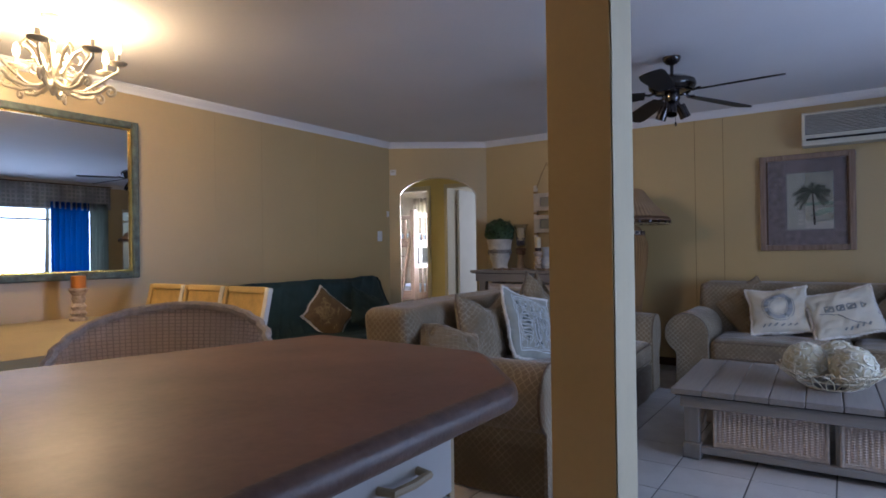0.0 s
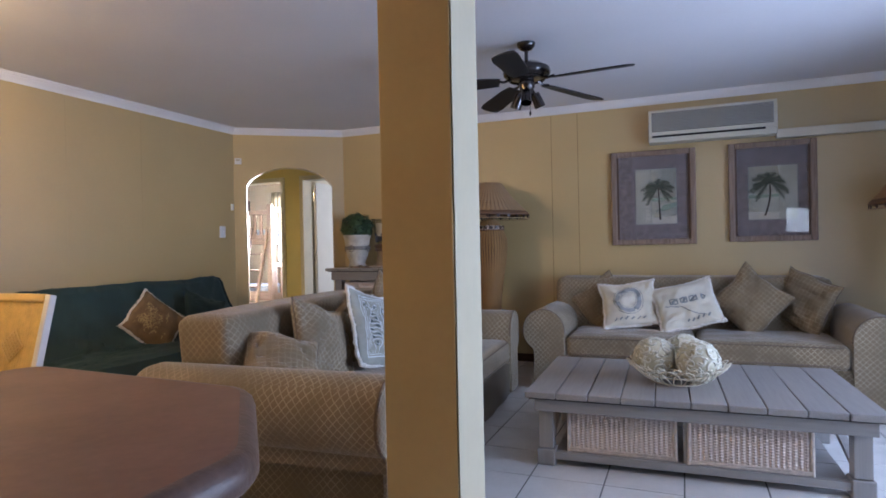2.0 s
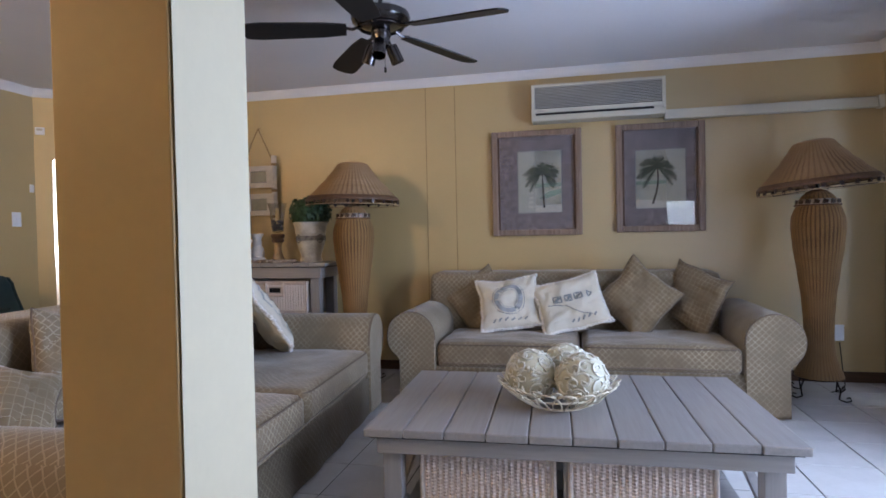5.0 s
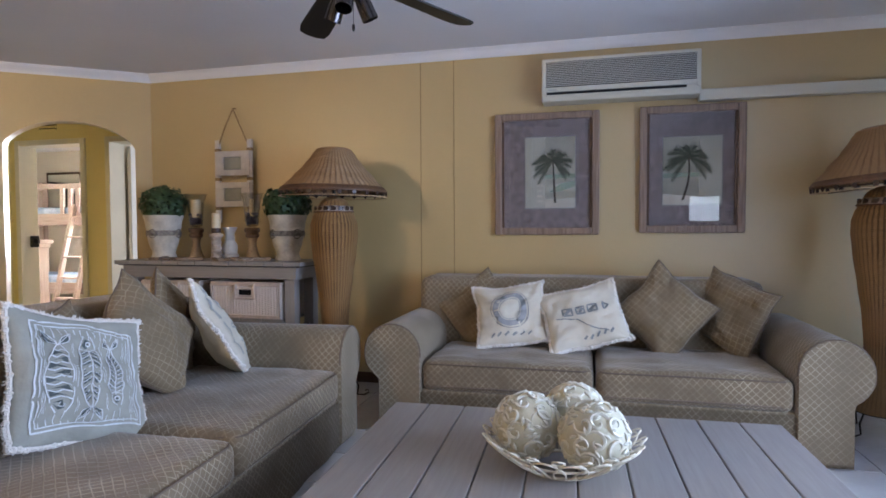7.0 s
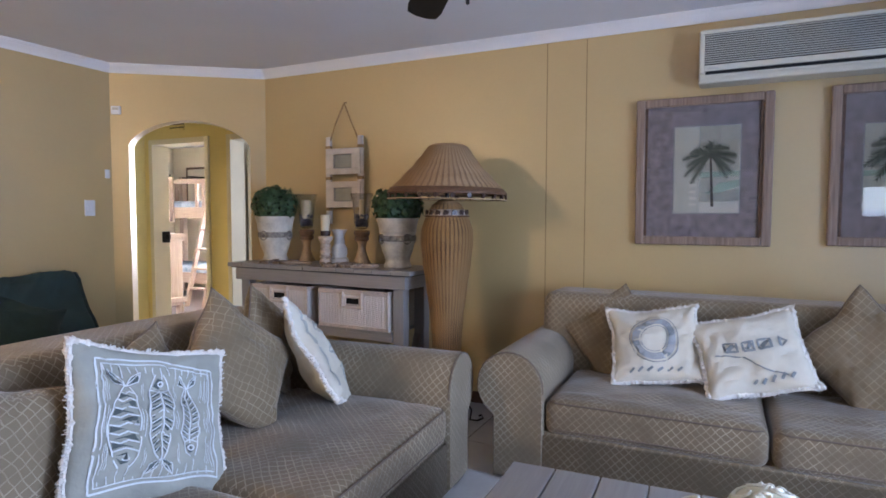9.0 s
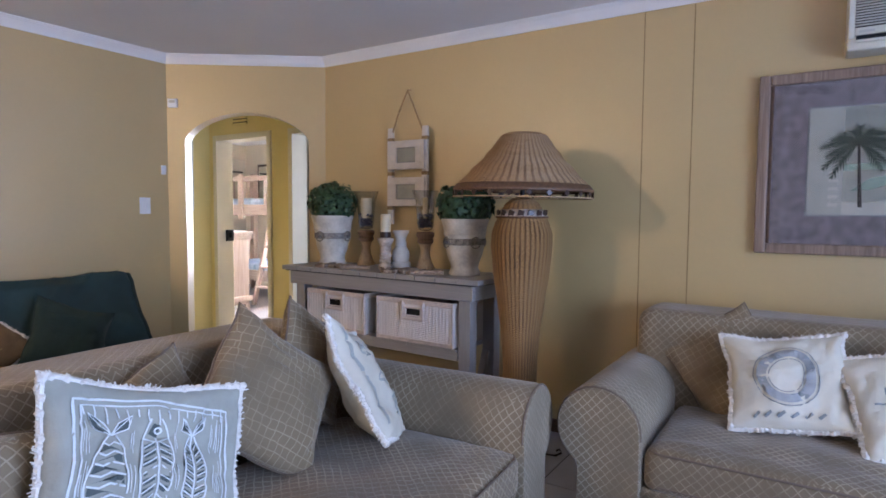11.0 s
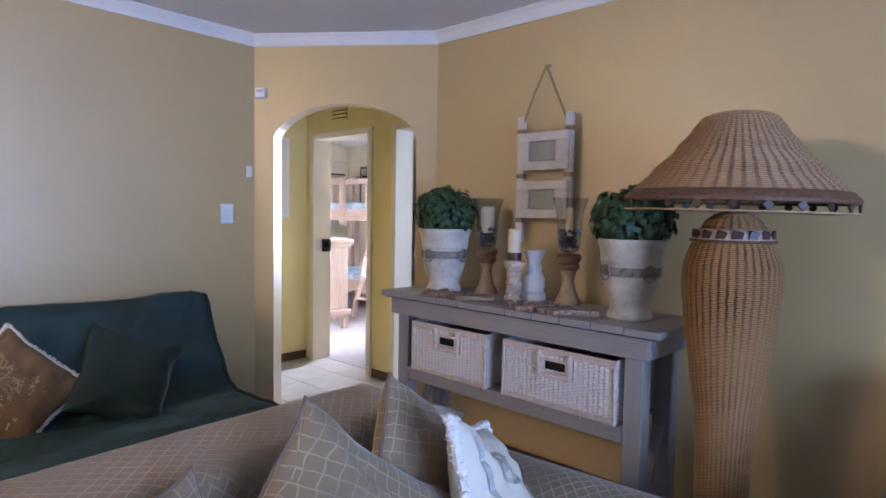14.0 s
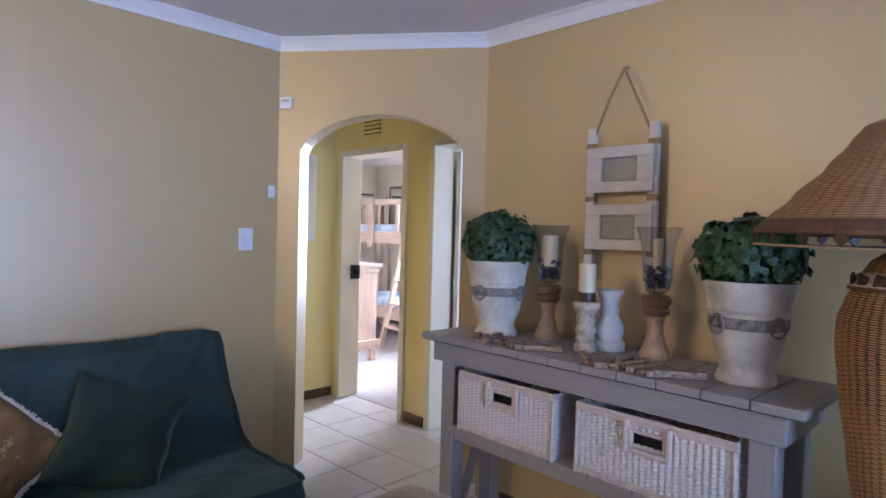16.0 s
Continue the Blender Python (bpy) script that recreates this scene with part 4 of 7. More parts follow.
for k in range(15):
    u = -0.70 + 0.10 * k
    stroke(bm, W, H, T, [(u, 0.74), (u + 0.01, 0.74 - 0.10 - 0.12 * ((k * 7) % 5) / 5)], 0.0018)
    stroke(bm, W, H, T, [(u, -0.76), (u, -0.70 + 0.05 * ((k * 5) % 4))], 0.0014)


def fish(bm, dark, cu, head, tail, width, spine):
    """One upright fish: outlined body, leaf-shaped tail, dark wedges between white ribs."""
    def at(f, q):
        return cu + q * width * math.sin(math.pi * min(1, max(0, 0.04 + 0.94 * f))) ** 0.6 + 0.015 * math.sin(f * 6 + cu * 9), head + (tail - head) * f
    for q in (-1, 1):
        stroke(bm, W, H, T, [at(k / 14, q) for k in range(15)], 0.0022)
    up = 1 if tail > head else -1
    for q in (-1, 1):
        fin = [(cu, tail), (cu + q * width * 0.35, tail + 0.14 * up), (cu + q * width * 1.05, tail + 0.24 * up), (cu + q * width * 0.85, tail + 0.08 * up)]
        fill(dark, W, H, T, fin)
        stroke(bm, W, H, T, fin + fin[:1], 0.0018)
        stroke(bm, W, H, T, [fin[0], fin[2]], 0.0014)
    n = 9 if spine else 7
    for k in range(n):
        f0, df = 0.24 + 0.68 * k / n, 0.68 / n
        if spine:
            for q in (-1, 1):
                fill(dark, W, H, T, [at(f0, q * 0.16), at(f0 + df * 0.5, q * 0.88), at(f0 + df * 1.15, q * 0.80), at(f0 + df * 0.55, q * 0.16)])
                stroke(bm, W, H, T, [at(f0, q * 0.12), at(f0 + df * 0.9, q * 0.9)], 0.0016)
        else:
            q = 1 if k % 2 else -1
            fill(dark, W, H, T, [at(f0, q * 0.86), at(f0 + df * 0.42, 0), at(f0 + df * 0.2, -q * 0.7), at(f0 + df * 0.95, q * 0.80)])
            stroke(bm, W, H, T, [at(f0 + df, -0.9), at(f0 + df * 0.7, -0.3), at(f0 + df * 1.1, 0.25), at(f0 + df * 0.8, 0.9)], 0.0022)
    if spine:
        stroke(bm, W, H, T, [at(0.2, 0), at(1, 0)], 0.0024)
    fill(dark, W, H, T, [at(0.05, -0.4), at(0.16, -0.75), at(0.2, 0.1), at(0.07, 0.4)])
    eye_ = at(0.13, 0.1)
    stroke(bm, W, H, T, [(eye_[0] + 0.035 * math.cos(a * 0.7), eye_[1] + 0.035 * math.sin(a * 0.7)) for a in range(10)], 0.0024)
    stroke(bm, W, H, T, [at(0.21, -0.95), at(0.25, 0), at(0.21, 0.95)], 0.0022)


rng = random.Random(14)
for k in range(58):
    u = -0.70 + 1.40 * k / 57
    if min(abs(u + 0.46), abs(u + 0.02), abs(u - 0.40)) > 0.19:
        for v0 in (-0.62, -0.2, 0.22):
            stroke(bm, W, H, T, [(u, v0 + rng.uniform(0, 0.08)), (u + rng.uniform(-0.015, 0.015), v0 + rng.uniform(0.22, 0.40))], 0.0009)
part("border_print", bm, WHITE_PRINT, p, "white linocut border")
for args in ((-0.46, -0.58, 0.42, 0.19, False), (-0.02, 0.62, -0.48, 0.165, True), (0.40, -0.50, 0.40, 0.13, True)):
    pale, dark = bmesh.new(), bmesh.new()
    fish(pale, dark, *args)
    fp = part("fish_print", pale, WHITE_PRINT, p, "white linocut fish")
    part("fish_shading", dark, DARK_INK, fp, "dark slate linocut shading")
pillow("cushion", "large brown lattice cushion standing on its corner", set_pillow(-1.765, 4.64, 0.69, 90, 23, -40), 0.48, 0.46, 0.20, CUSHION_BROWN, group=G)
pillow("cushion", "brown lattice cushion tucked behind the others", set_pillow(-1.90, 4.98, 0.70, 110, 10, -28), 0.43, 0.44, 0.15, CUSHION_BROWN, group=G)
p = pillow("cushion", "white printed cushion with a shaggy fringe", set_pillow(-1.66, 5.03, 0.655, 126, 30, -22), 0.42, 0.50, 0.16, WHITE_CLOTH, "fringe", G)
W, H, T = 0.42, 0.50, 0.16
bm = bmesh.new()
for k in range(3):
    u0, v0 = -0.3 + 0.3 * k, 0.55 - 0.5 * k
    stroke(bm, W, H, T, [(u0 - 0.25, v0 - 0.15), (u0, v0 + 0.2), (u0 + 0.3, v0 + 0.05), (u0 + 0.1, v0 - 0.25), (u0 - 0.25, v0 - 0.15)], 0.006)
    fill(bm, W, H, T, [(u0 - 0.15, v0 - 0.1), (u0, v0 + 0.12), (u0 + 0.1, v0 - 0.1)])
stroke(bm, W, H, T, [(-0.8, -0.8), (-0.8, 0.8)], 0.008)
part("leaf_print", bm, PALE_INK, p, "faded grey leaf print")
pillow("cushion", "brown lattice cushion lying against the sofa arm", set_pillow(-1.72, 3.30, 0.60, 70, 60, -28), 0.38, 0.40, 0.19, CUSHION_BROWN, group=G)
pillow("cushion", "grey-brown lattice cushion leaning on the backrest", set_pillow(-1.757, 3.72, 0.635, 90, 21, -19), 0.45, 0.43, 0.19, SOFA, group=G)
pillow("cushion", "small brown lattice cushion half hidden behind others", set_pillow(-1.90, 4.30, 0.625, 92, 16, 22), 0.42, 0.42, 0.15, CUSHION_BROWN, group=G)

# futon against the west wall
fu = thing("futon", "dark teal cotton futon sofa against the wall", "futon", pose(-3.8, 4.55, 0))
prof_f = [(0.44, 0.10), (0.47, 0.22), (0.46, 0.34), (0.42, 0.405), (0.30, 0.42), (0.10, 0.405), (-0.06, 0.40), (-0.13, 0.42), (-0.20, 0.52), (-0.30, 0.70), (-0.38, 0.86), (-0.43, 0.905), (-0.49, 0.90), (-0.515, 0.84), (-0.47, 0.66), (-0.40, 0.45), (-0.36, 0.26), (-0.20, 0.22), (0.20, 0.20)]


def futon_skin(u, v):
    i = u * len(prof_f)
    a, b = prof_f[int(i) % len(prof_f)], prof_f[(int(i) + 1) % len(prof_f)]
    f = i - int(i)
    x, z = a[0] + (b[0] - a[0]) * f, a[1] + (b[1] - a[1]) * f
    y = -1.0 + 2.0 * v
    end = max(0.0, abs(v - 0.5) * 2 - 0.94) / 0.06
    k = 1 - 0.22 * end ** 2
    cx, cz = (0.1, 0.30) if x > -0.1 else (-0.35, 0.55)
    x, z = cx + (x - cx) * k, cz + (z - cz) * k
    fold = 0.020 * noise.noise(Vector((x * 5, y * 4.0 + z * 3, z * 6)))
    drag = 1 - min(1, abs(noise.noise(Vector((x * 6 + y * 4.5, y * 5 - x * 9 - z * 7, 1.5)))) / 0.22)
    fold += 0.009 * drag * drag * (0.35 + max(0, noise.noise(Vector((x * 3, y * 2.2, z * 3 + 5)))) * 1.6)
    ripple = 1 - min(1, abs(noise.noise(Vector((x * 13 + y * 7, y * 10 - z * 15, 6.5)))) / 0.25)
    fold += 0.0035 * ripple * ripple
    return Vector((x + fold, y, z + fold))


bm = surface(futon_skin, 190, 120, True)
for ring in ([v for v in bm.verts if v.co.y < -0.9999], [v for v in bm.verts if v.co.y > 0.9999]):
    bm.faces.new(ring)
bmesh.ops.recalc_face_normals(bm, faces=bm.faces[:])
part("mattress_cover", bm, FUTON, fu, "", True)
for y in (-0.85, 0.85):
    part("leg", box(-0.35, 0.38, y - 0.03, y + 0.03, 0, 0.24, 0.006), SKIRT, fu)
seam = [futon_skin(0.16 + 0.55 * k / 40, 0.985) + Vector((0, 0.012, 0)) for k in range(41)]
part("piping", tube(seam, 0.012, 6), FUTON_PIPING, fu, "thick corded seam")
G = "cushions on the futon"
p = pillow("cushion", "brown jacquard cushion with straw motif and pale fringe", set_pillow(-3.99, 4.53, 0.565, 82, 26, 44), 0.43, 0.43, 0.15, GOLD_CLOTH, "fringe", G)
bm = bmesh.new()
rng = random.Random(5)
for k in range(120):
    u, v = rng.uniform(-0.6, 0.6), rng.uniform(-0.6, 0.6)
    a = rng.uniform(0, 3.1)
    stroke(bm, 0.42, 0.42, 0.15, [(u, v), (u + 0.16 * math.cos(a), v + 0.16 * math.sin(a)), (u + 0.22 * math.cos(a + 0.5), v + 0.22 * math.sin(a + 0.5))], 0.003)
tagged(part("straw_motif", bm, GOLD_PRINT, p, "scattered straw coloured leaves"), kind="stuff")
pillow("cushion", "dark green cotton cushion matching the futon", set_pillow(-3.87, 4.97, 0.585, 86, 26, -24), 0.41, 0.41, 0.14, FUTON_CUSHION, group=G, cord=FUTON_PIPING)


# ---- coffee table ----
def woven_side(w, h, stake, strand, amp, hole=None):
    """A woven panel: x along, z up, bulging to -y; hole: (x0, x1, z0, z1) left open."""
    nx, nz = int(round(w / stake)) * 4, int(round(h / strand)) * 2
    bm = bmesh.new()
    uvl = bm.loops.layers.uv.new("UVMap")
    g = {}
    for i in range(nx + 1):
        for j in range(nz + 1):
            x, z = -w / 2 + w * i / nx, h * j / nz
            rib = math.cos(2 * math.pi * x / stake)
            over = math.cos(math.pi * x / stake + math.pi * (j // 2))
            d = amp * (0.40 * over + (0.34 if j % 2 else -0.34)) + amp * 1.0 * rib
            g[i, j] = bm.verts.new((x, -d, z))
    for i in range(nx):
        for j in range(nz):
            x, z = -w / 2 + w * (i + 0.5) / nx, h * (j + 0.5) / nz
            if hole and hole[0] < x < hole[1] and hole[2] < z < hole[3]:
                continue
            f = bm.faces.new((g[i, j], g[i + 1, j], g[i + 1, j + 1], g[i, j + 1]))
            for lp, (a, b) in zip(f.loops, ((i, j), (i + 1, j), (i + 1, j + 1), (i, j + 1))):
                lp[uvl].uv = (a / 4, b / 2)
    return bm


def basket(name, label, m, w, d, h, mat_, handle, group):
    """A rectangular woven drawer basket, front at y = 0."""
    b = thing(name, label, "basket", m, group)
    hole = (-0.055, 0.055, h - 0.095, h - 0.055) if handle else None
    part("front", woven_side(w, h, 0.024, 0.0068, 0.0045, hole), mat_, b, "", True)
    back = woven_side(w, h, 0.024, 0.0068, 0.0045)
    bmesh.ops.transform(back, matrix=pose(0, d, 0, 0, 0, 180), verts=back.verts)
    part("back", back, mat_, b, "", True)
    for sg in (-1, 1):
        sd = woven_side(d, h, 0.024, 0.0068, 0.0045)
        bmesh.ops.transform(sd, matrix=pose(sg * w / 2, d / 2, 0, 0, 0, 90 * sg), verts=sd.verts)
        part("side", sd, mat_, b, "", True)
    part("bottom", box(-w / 2 + 0.004, w / 2 - 0.004, 0.004, d - 0.004, 0.002, 0.012), WICKER_RIM, b)
    # black panel behind the front paints the shade inside the basket
    part("inside", box(-w / 2 + 0.012, w / 2 - 0.012, 0.035, 0.04, 0.013, h - 0.02), BLACK, b, "black panel painting the shade inside")
    rim = bmesh.new()
    for k in range(3):
        z = h - 0.004 - k * 0.010
        e = 0.002 + 0.0015 * (k % 2)
        tube([(-w / 2 - e, -e, z), (w / 2 + e, -e, z), (w / 2 + e, d + e, z), (-w / 2 - e, d + e, z)], 0.006, 6, True, rim)
    part("rim", rim, WICKER_RIM, b, "thick plaited rim", True)
    for sx in (-1, 1):
        part("corner_post", tube([(sx * w / 2, -0.001, 0.0), (sx * w / 2, -0.001, h - 0.03)], 0.009, 8), WICKER_RIM, b)
    foot = bmesh.new()
    for k in range(2):
        tube([(-w / 2, -0.003, 0.007 + k * 0.011), (w / 2, -0.003, 0.007 + k * 0.011)], 0.006, 6, False, foot)
    part("bottom_plait", foot, WICKER_RIM, b, "", True)
    if handle:
        hd = bmesh.new()
        for z in (h - 0.10, h - 0.05):
            tube([(-0.06, -0.006, z), (0.06, -0.006, z)], 0.006, 6, False, hd)
        for x in (-0.062, 0.062):
            tube([(x, -0.006, h - 0.105), (x, -0.006, h - 0.045)], 0.009, 6, False, hd)
        for x in (-0.078, 0.078):
            tube([(x, -0.009, h - 0.125), (x, -0.009, h - 0.012)], 0.011, 7, False, hd)
        tube([(-0.085, -0.009, h - 0.118), (0.085, -0.009, h - 0.118)], 0.009, 7, False, hd)
        part("handle_opening", hd, WICKER_RIM, b, "bound handle opening", True)
    return b


TX0, TX1, TY0, TY1, TZ = -0.630, 0.978, 3.885, 4.91, 0.400
ct = thing("coffee_table", "grey-washed plank coffee table with a low shelf", "coffee table", pose((TX0 + TX1) / 2, (TY0 + TY1) / 2, 0, 0, 0, 1.6))
tw, td = (TX1 - TX0) / 2, (TY1 - TY0) / 2
pw_ = 2 * tw / 10
for k in range(10):
    part("plank", box(-tw + pw_ * k + 0.002, -tw + pw_ * (k + 1) - 0.002, -td + 0.002 * (k % 3), td, TZ - 0.032, TZ, 0.005), GREY_WOOD, ct)
# black sheet under the planks paints the shade in their gaps
part("plank_gap_shade", box(-tw + 0.02, tw - 0.02, -td + 0.02, td - 0.02, TZ - 0.040, TZ - 0.033), BLACK, ct)
for sg in (-1, 1):
    part("apron", box(-tw + 0.045, tw - 0.045, sg * (td - 0.05) - 0.016, sg * (td - 0.05) + 0.016, TZ - 0.105, TZ - 0.041, 0.004), GREY_WOOD_X, ct)
    part("end_apron", box(sg * (tw - 0.06) - 0.016, sg * (tw - 0.06) + 0.016, -td + 0.067, td - 0.067, TZ - 0.105, TZ - 0.041, 0.004), GREY_WOOD, ct)
for sx in (-1, 1):
    for sy in (-1, 1):
        cx, cy = sx * (tw - 0.095), sy * (td - 0.115)
        leg = box(cx - 0.038, cx + 0.038, cy - 0.038, cy + 0.038, 0.09, TZ - 0.041, 0.005)
        box(cx - 0.048, cx + 0.048, cy - 0.048, cy + 0.048, 0.0, 0.088, 0.007, leg)
        part("leg", leg, GREY_WOOD_Z, ct)
    for a, b in (((sx * (tw - 0.095), -td + 0.16, 0.10), (sx * (tw - 0.095), td - 0.16, TZ - 0.10)), ((sx * (tw - 0.10), td - 0.16, 0.10), (sx * (tw - 0.10), -td + 0.16, TZ - 0.10))):
        v = Vector(b) - Vector(a)
        br = box(-0.012, 0.012, -0.020, 0.020, 0, v.length, 0.003)
        bmesh.ops.transform(br, matrix=Matrix.Translation(a) @ v.to_track_quat("Z", "X").to_matrix().to_4x4(), verts=br.verts)
        part("cross_brace", br, GREY_WOOD_Z, ct)
for k in range(4):
    y0 = -td + 0.10 + k * (2 * td - 0.20) / 4
    part("shelf_board", box(-tw + 0.14, tw - 0.14, y0 + 0.003, y0 + (2 * td - 0.20) / 4 - 0.003, 0.052, 0.074, 0.004), GREY_WOOD_X, ct)
part("shelf_rail", box(-tw + 0.14, tw - 0.14, -td + 0.075, -td + 0.099, 0.035, 0.074, 0.004), GREY_WOOD_X, ct)
part("centre_post", box(-0.035, 0.035, -td + 0.104, -td + 0.16, 0.075, TZ - 0.041, 0.004), GREY_WOOD_Z, ct)
for x in (-0.147, 0.44):
    basket("basket", "limed wicker basket on the coffee table shelf", pose(x, TY0 + 0.105, 0.0745, 0, 0, 1.6), 0.525, 0.36, 0.232, WICKER_PINK, False, "baskets under the coffee table")

# wire bowl with three carved balls
bowl = thing("wire_bowl", "white twisted wire bowl on the coffee table", "bowl", pose(0.128, 4.31, TZ + 0.002) @ Matrix.Diagonal((0.96, 0.96, 1.12, 1)))
part("base_ring", tube([(0.125 * math.cos(a * math.pi / 16), 0.125 * math.sin(a * math.pi / 16), 0.006) for a in range(32)], 0.005, 6, True), WHITE_IRON, bowl)
part("middle_ring", tube([(0.20 * math.cos(a * math.pi / 20), 0.20 * math.sin(a * math.pi / 20), 0.050) for a in range(40)], 0.004, 6, True), WHITE_IRON, bowl)
for k in range(18):
    a = 2 * math.pi * k / 18
    pts = []
    for j in range(15):
        s_ = j / 14
        r_ = 0.125 + 0.14 * math.sin(s_ * math.pi) ** 0.8
        aa = a + 0.30 * math.cos(s_ * math.pi)
        pts.append((r_ * math.cos(aa), r_ * math.sin(aa), 0.006 + 0.085 * math.sin(s_ * math.pi)))
    part("wire_loop", tube(pts, 0.0032, 5), WHITE_IRON, bowl)
for k in range(20):
    a = 2 * math.pi * k / 20
    pts = [((0.255 + 0.022 * math.cos(q)) * math.cos(a + 0.08 * math.sin(q)), (0.255 + 0.022 * math.cos(q)) * math.sin(a + 0.08 * math.sin(q)), 0.092 + 0.012 * math.cos(q)) for q in [j * math.pi / 5 for j in range(10)]]
    part("rim_curl", tube(pts, 0.0028, 5, True), WHITE_IRON, bowl)


def carved_ball(m, seed):
    b = thing("carved_ball", "ivory ball carved with scrolling leaves, in the wire bowl", "decorative ball", m, "carved balls")
    bm = bmesh.new()
    bmesh.ops.create_uvsphere(bm, u_segments=40, v_segments=24, radius=0.109)
    part("ball", bm, BALL_IVORY, b, "", True)
    rng = random.Random(seed)
    R = 0.1085
    for k in range(34):
        z = 1 - 2 * (k + 0.5) / 34
        a = k * 2.4 + rng.uniform(-0.2, 0.2)
        n = Vector((math.sqrt(1 - z * z) * math.cos(a), math.sqrt(1 - z * z) * math.sin(a), z))
        u = n.orthogonal().normalized()
        w = n.cross(u)
        turn, way = rng.uniform(0, 6.28), rng.choice((-1, 1))
        size = rng.uniform(0.032, 0.046)
        sc = bmesh.new()
        pts = []
        for j in range(15):
            f = j / 14
            r_ = size * (1 - 0.85 * f)
            q = turn + way * f * 6.4
            pts.append((n * R + u * r_ * math.cos(q) + w * r_ * math.sin(q)).normalized() * (R + 0.002 * math.sin(f * 3.1)))
        tube(pts, [0.0025 + 0.0042 * math.sin(math.pi * min(1, j / 14 + 0.12)) for j in range(15)], 5, False, sc)
        for side in (0.5, 1.6, 2.9):
            q = turn - way * side * 0.5
            c0 = n * R + (u * math.cos(q) + w * math.sin(q)) * size
            out = (u * math.cos(q + way * 0.7) + w * math.sin(q + way * 0.7))
            leaf = [(c0 + out * 0.034 * f + n * 0.0).normalized() * (R + 0.0035 * math.sin(math.pi * f)) for f in (0, 0.25, 0.5, 0.75, 1)]
            tube(leaf, [0.002, 0.0055, 0.007, 0.0045, 0.001], 5, False, sc)
        part("scroll", sc, BALL_RELIEF, b, "", True)
    return b


carved_ball(pose(0.012, 4.318, TZ + 0.127), 1)
carved_ball(pose(0.230, 4.262, TZ + 0.127, 20, 40, 60), 2)
carved_ball(pose(0.163, 4.470, TZ + 0.127, 70, 10, 20), 3)

# ---- console table and what stands on it ----
KZ = 0.962
KM = pose(-3.332, 6.12, 0, 0, 0, -2.0)
kt = thing("console_table", "grey-washed plank console table against the wall", "console table", KM)
kw, kd = 1.605, 0.455
npl = 11
for k in range(npl):
    part("plank", box(kw * k / npl + 0.0018, kw * (k + 1) / npl - 0.0018, 0.002 * (k % 2), kd, KZ - 0.030, KZ, 0.004), GREY_WOOD, kt)
# shade between the console planks, painted by a black sheet
part("plank_gap_shade", box(0.02, kw - 0.02, 0.02, kd - 0.01, KZ - 0.037, KZ - 0.031), BLACK, kt)
part("apron", box(0.055, kw - 0.055, 0.030, 0.055, KZ - 0.125, KZ - 0.038, 0.004), GREY_WOOD_X, kt)
part("apron", box(0.055, kw - 0.055, kd - 0.045, kd - 0.02, KZ - 0.125, KZ - 0.038, 0.004), GREY_WOOD_X, kt)
for x in (0.055, kw - 0.080):
    part("end_apron", box(x, x + 0.025, 0.057, kd - 0.047, KZ - 0.125, KZ - 0.038, 0.004), GREY_WOOD, kt)
for x in (0.085, kw - 0.165):
    for y in (0.058, kd - 0.125):
        leg = box(x, x + 0.08, y, y + 0.075, 0.0, KZ - 0.038, 0.005)
        part("leg", leg, GREY_WOOD_Z, kt)
for k in range(7):
    a = 0.17 + (kw - 0.34) * k / 7
    part("shelf_board", box(a + 0.002, a + (kw - 0.34) / 7 - 0.002, 0.045, kd - 0.06, 0.530, 0.550, 0.003), GREY_WOOD, kt)
part("shelf_rail", box(0.17, kw - 0.17, 0.060, 0.085, 0.480, 0.528, 0.003), GREY_WOOD_X, kt)
for x in (0.10, kw - 0.15):
    a, b = Vector((x + 0.02, 0.14, 0.05)), Vector((x + 0.02, kd - 0.14, 0.50))
    v = b - a
    br = box(-0.012, 0.012, -0.022, 0.022, 0, v.length, 0.003)
    bmesh.ops.transform(br, matrix=Matrix.Translation(a) @ v.to_track_quat("Z", "X").to_matrix().to_4x4(), verts=br.verts)
    part("end_brace", br, GREY_WOOD_Z, kt)
basket("basket", "whitewashed wicker drawer basket in the console table", KM @ pose(0.478, 0.045, 0.5505), 0.51, 0.36, 0.262, WICKER_WHITE, True, "baskets in the console table")
basket("basket", "whitewashed wicker drawer basket in the console table", KM @ pose(1.128, 0.045, 0.5505), 0.565, 0.36, 0.262, WICKER_WHITE, True, "baskets in the console table")


def ivy_leaf(bm, m, size):
    """A five-lobed leaf, folded a little along its rib."""
    out = [(0, -0.45), (0.28, -0.42), (0.52, -0.12), (0.28, 0.02), (0.36, 0.34), (0.12, 0.28), (0, 0.62)]
    rib = [bm.verts.new(m @ Vector((0, y * size, 0.04 * size))) for y in (-0.45, -0.1, 0.25, 0.62)]
    for sg in (1, -1):
        side = [bm.verts.new(m @ Vector((sg * x * size, y * size, -0.06 * size * x))) for x, y in out[1:-1]]
        bm.faces.new((rib[0], side[0], side[1], rib[1]) if sg > 0 else (rib[1], side[1], side[0], rib[0]))
        bm.faces.new((rib[1], side[1], side[2], rib[2]) if sg > 0 else (rib[2], side[2], side[1], rib[1]))
        bm.faces.new((rib[2], side[2], side[3], side[4]) if sg > 0 else (side[4], side[3], side[2], rib[2]))
        bm.faces.new((rib[2], side[4], rib[3]) if sg > 0 else (rib[3], side[4], rib[2]))


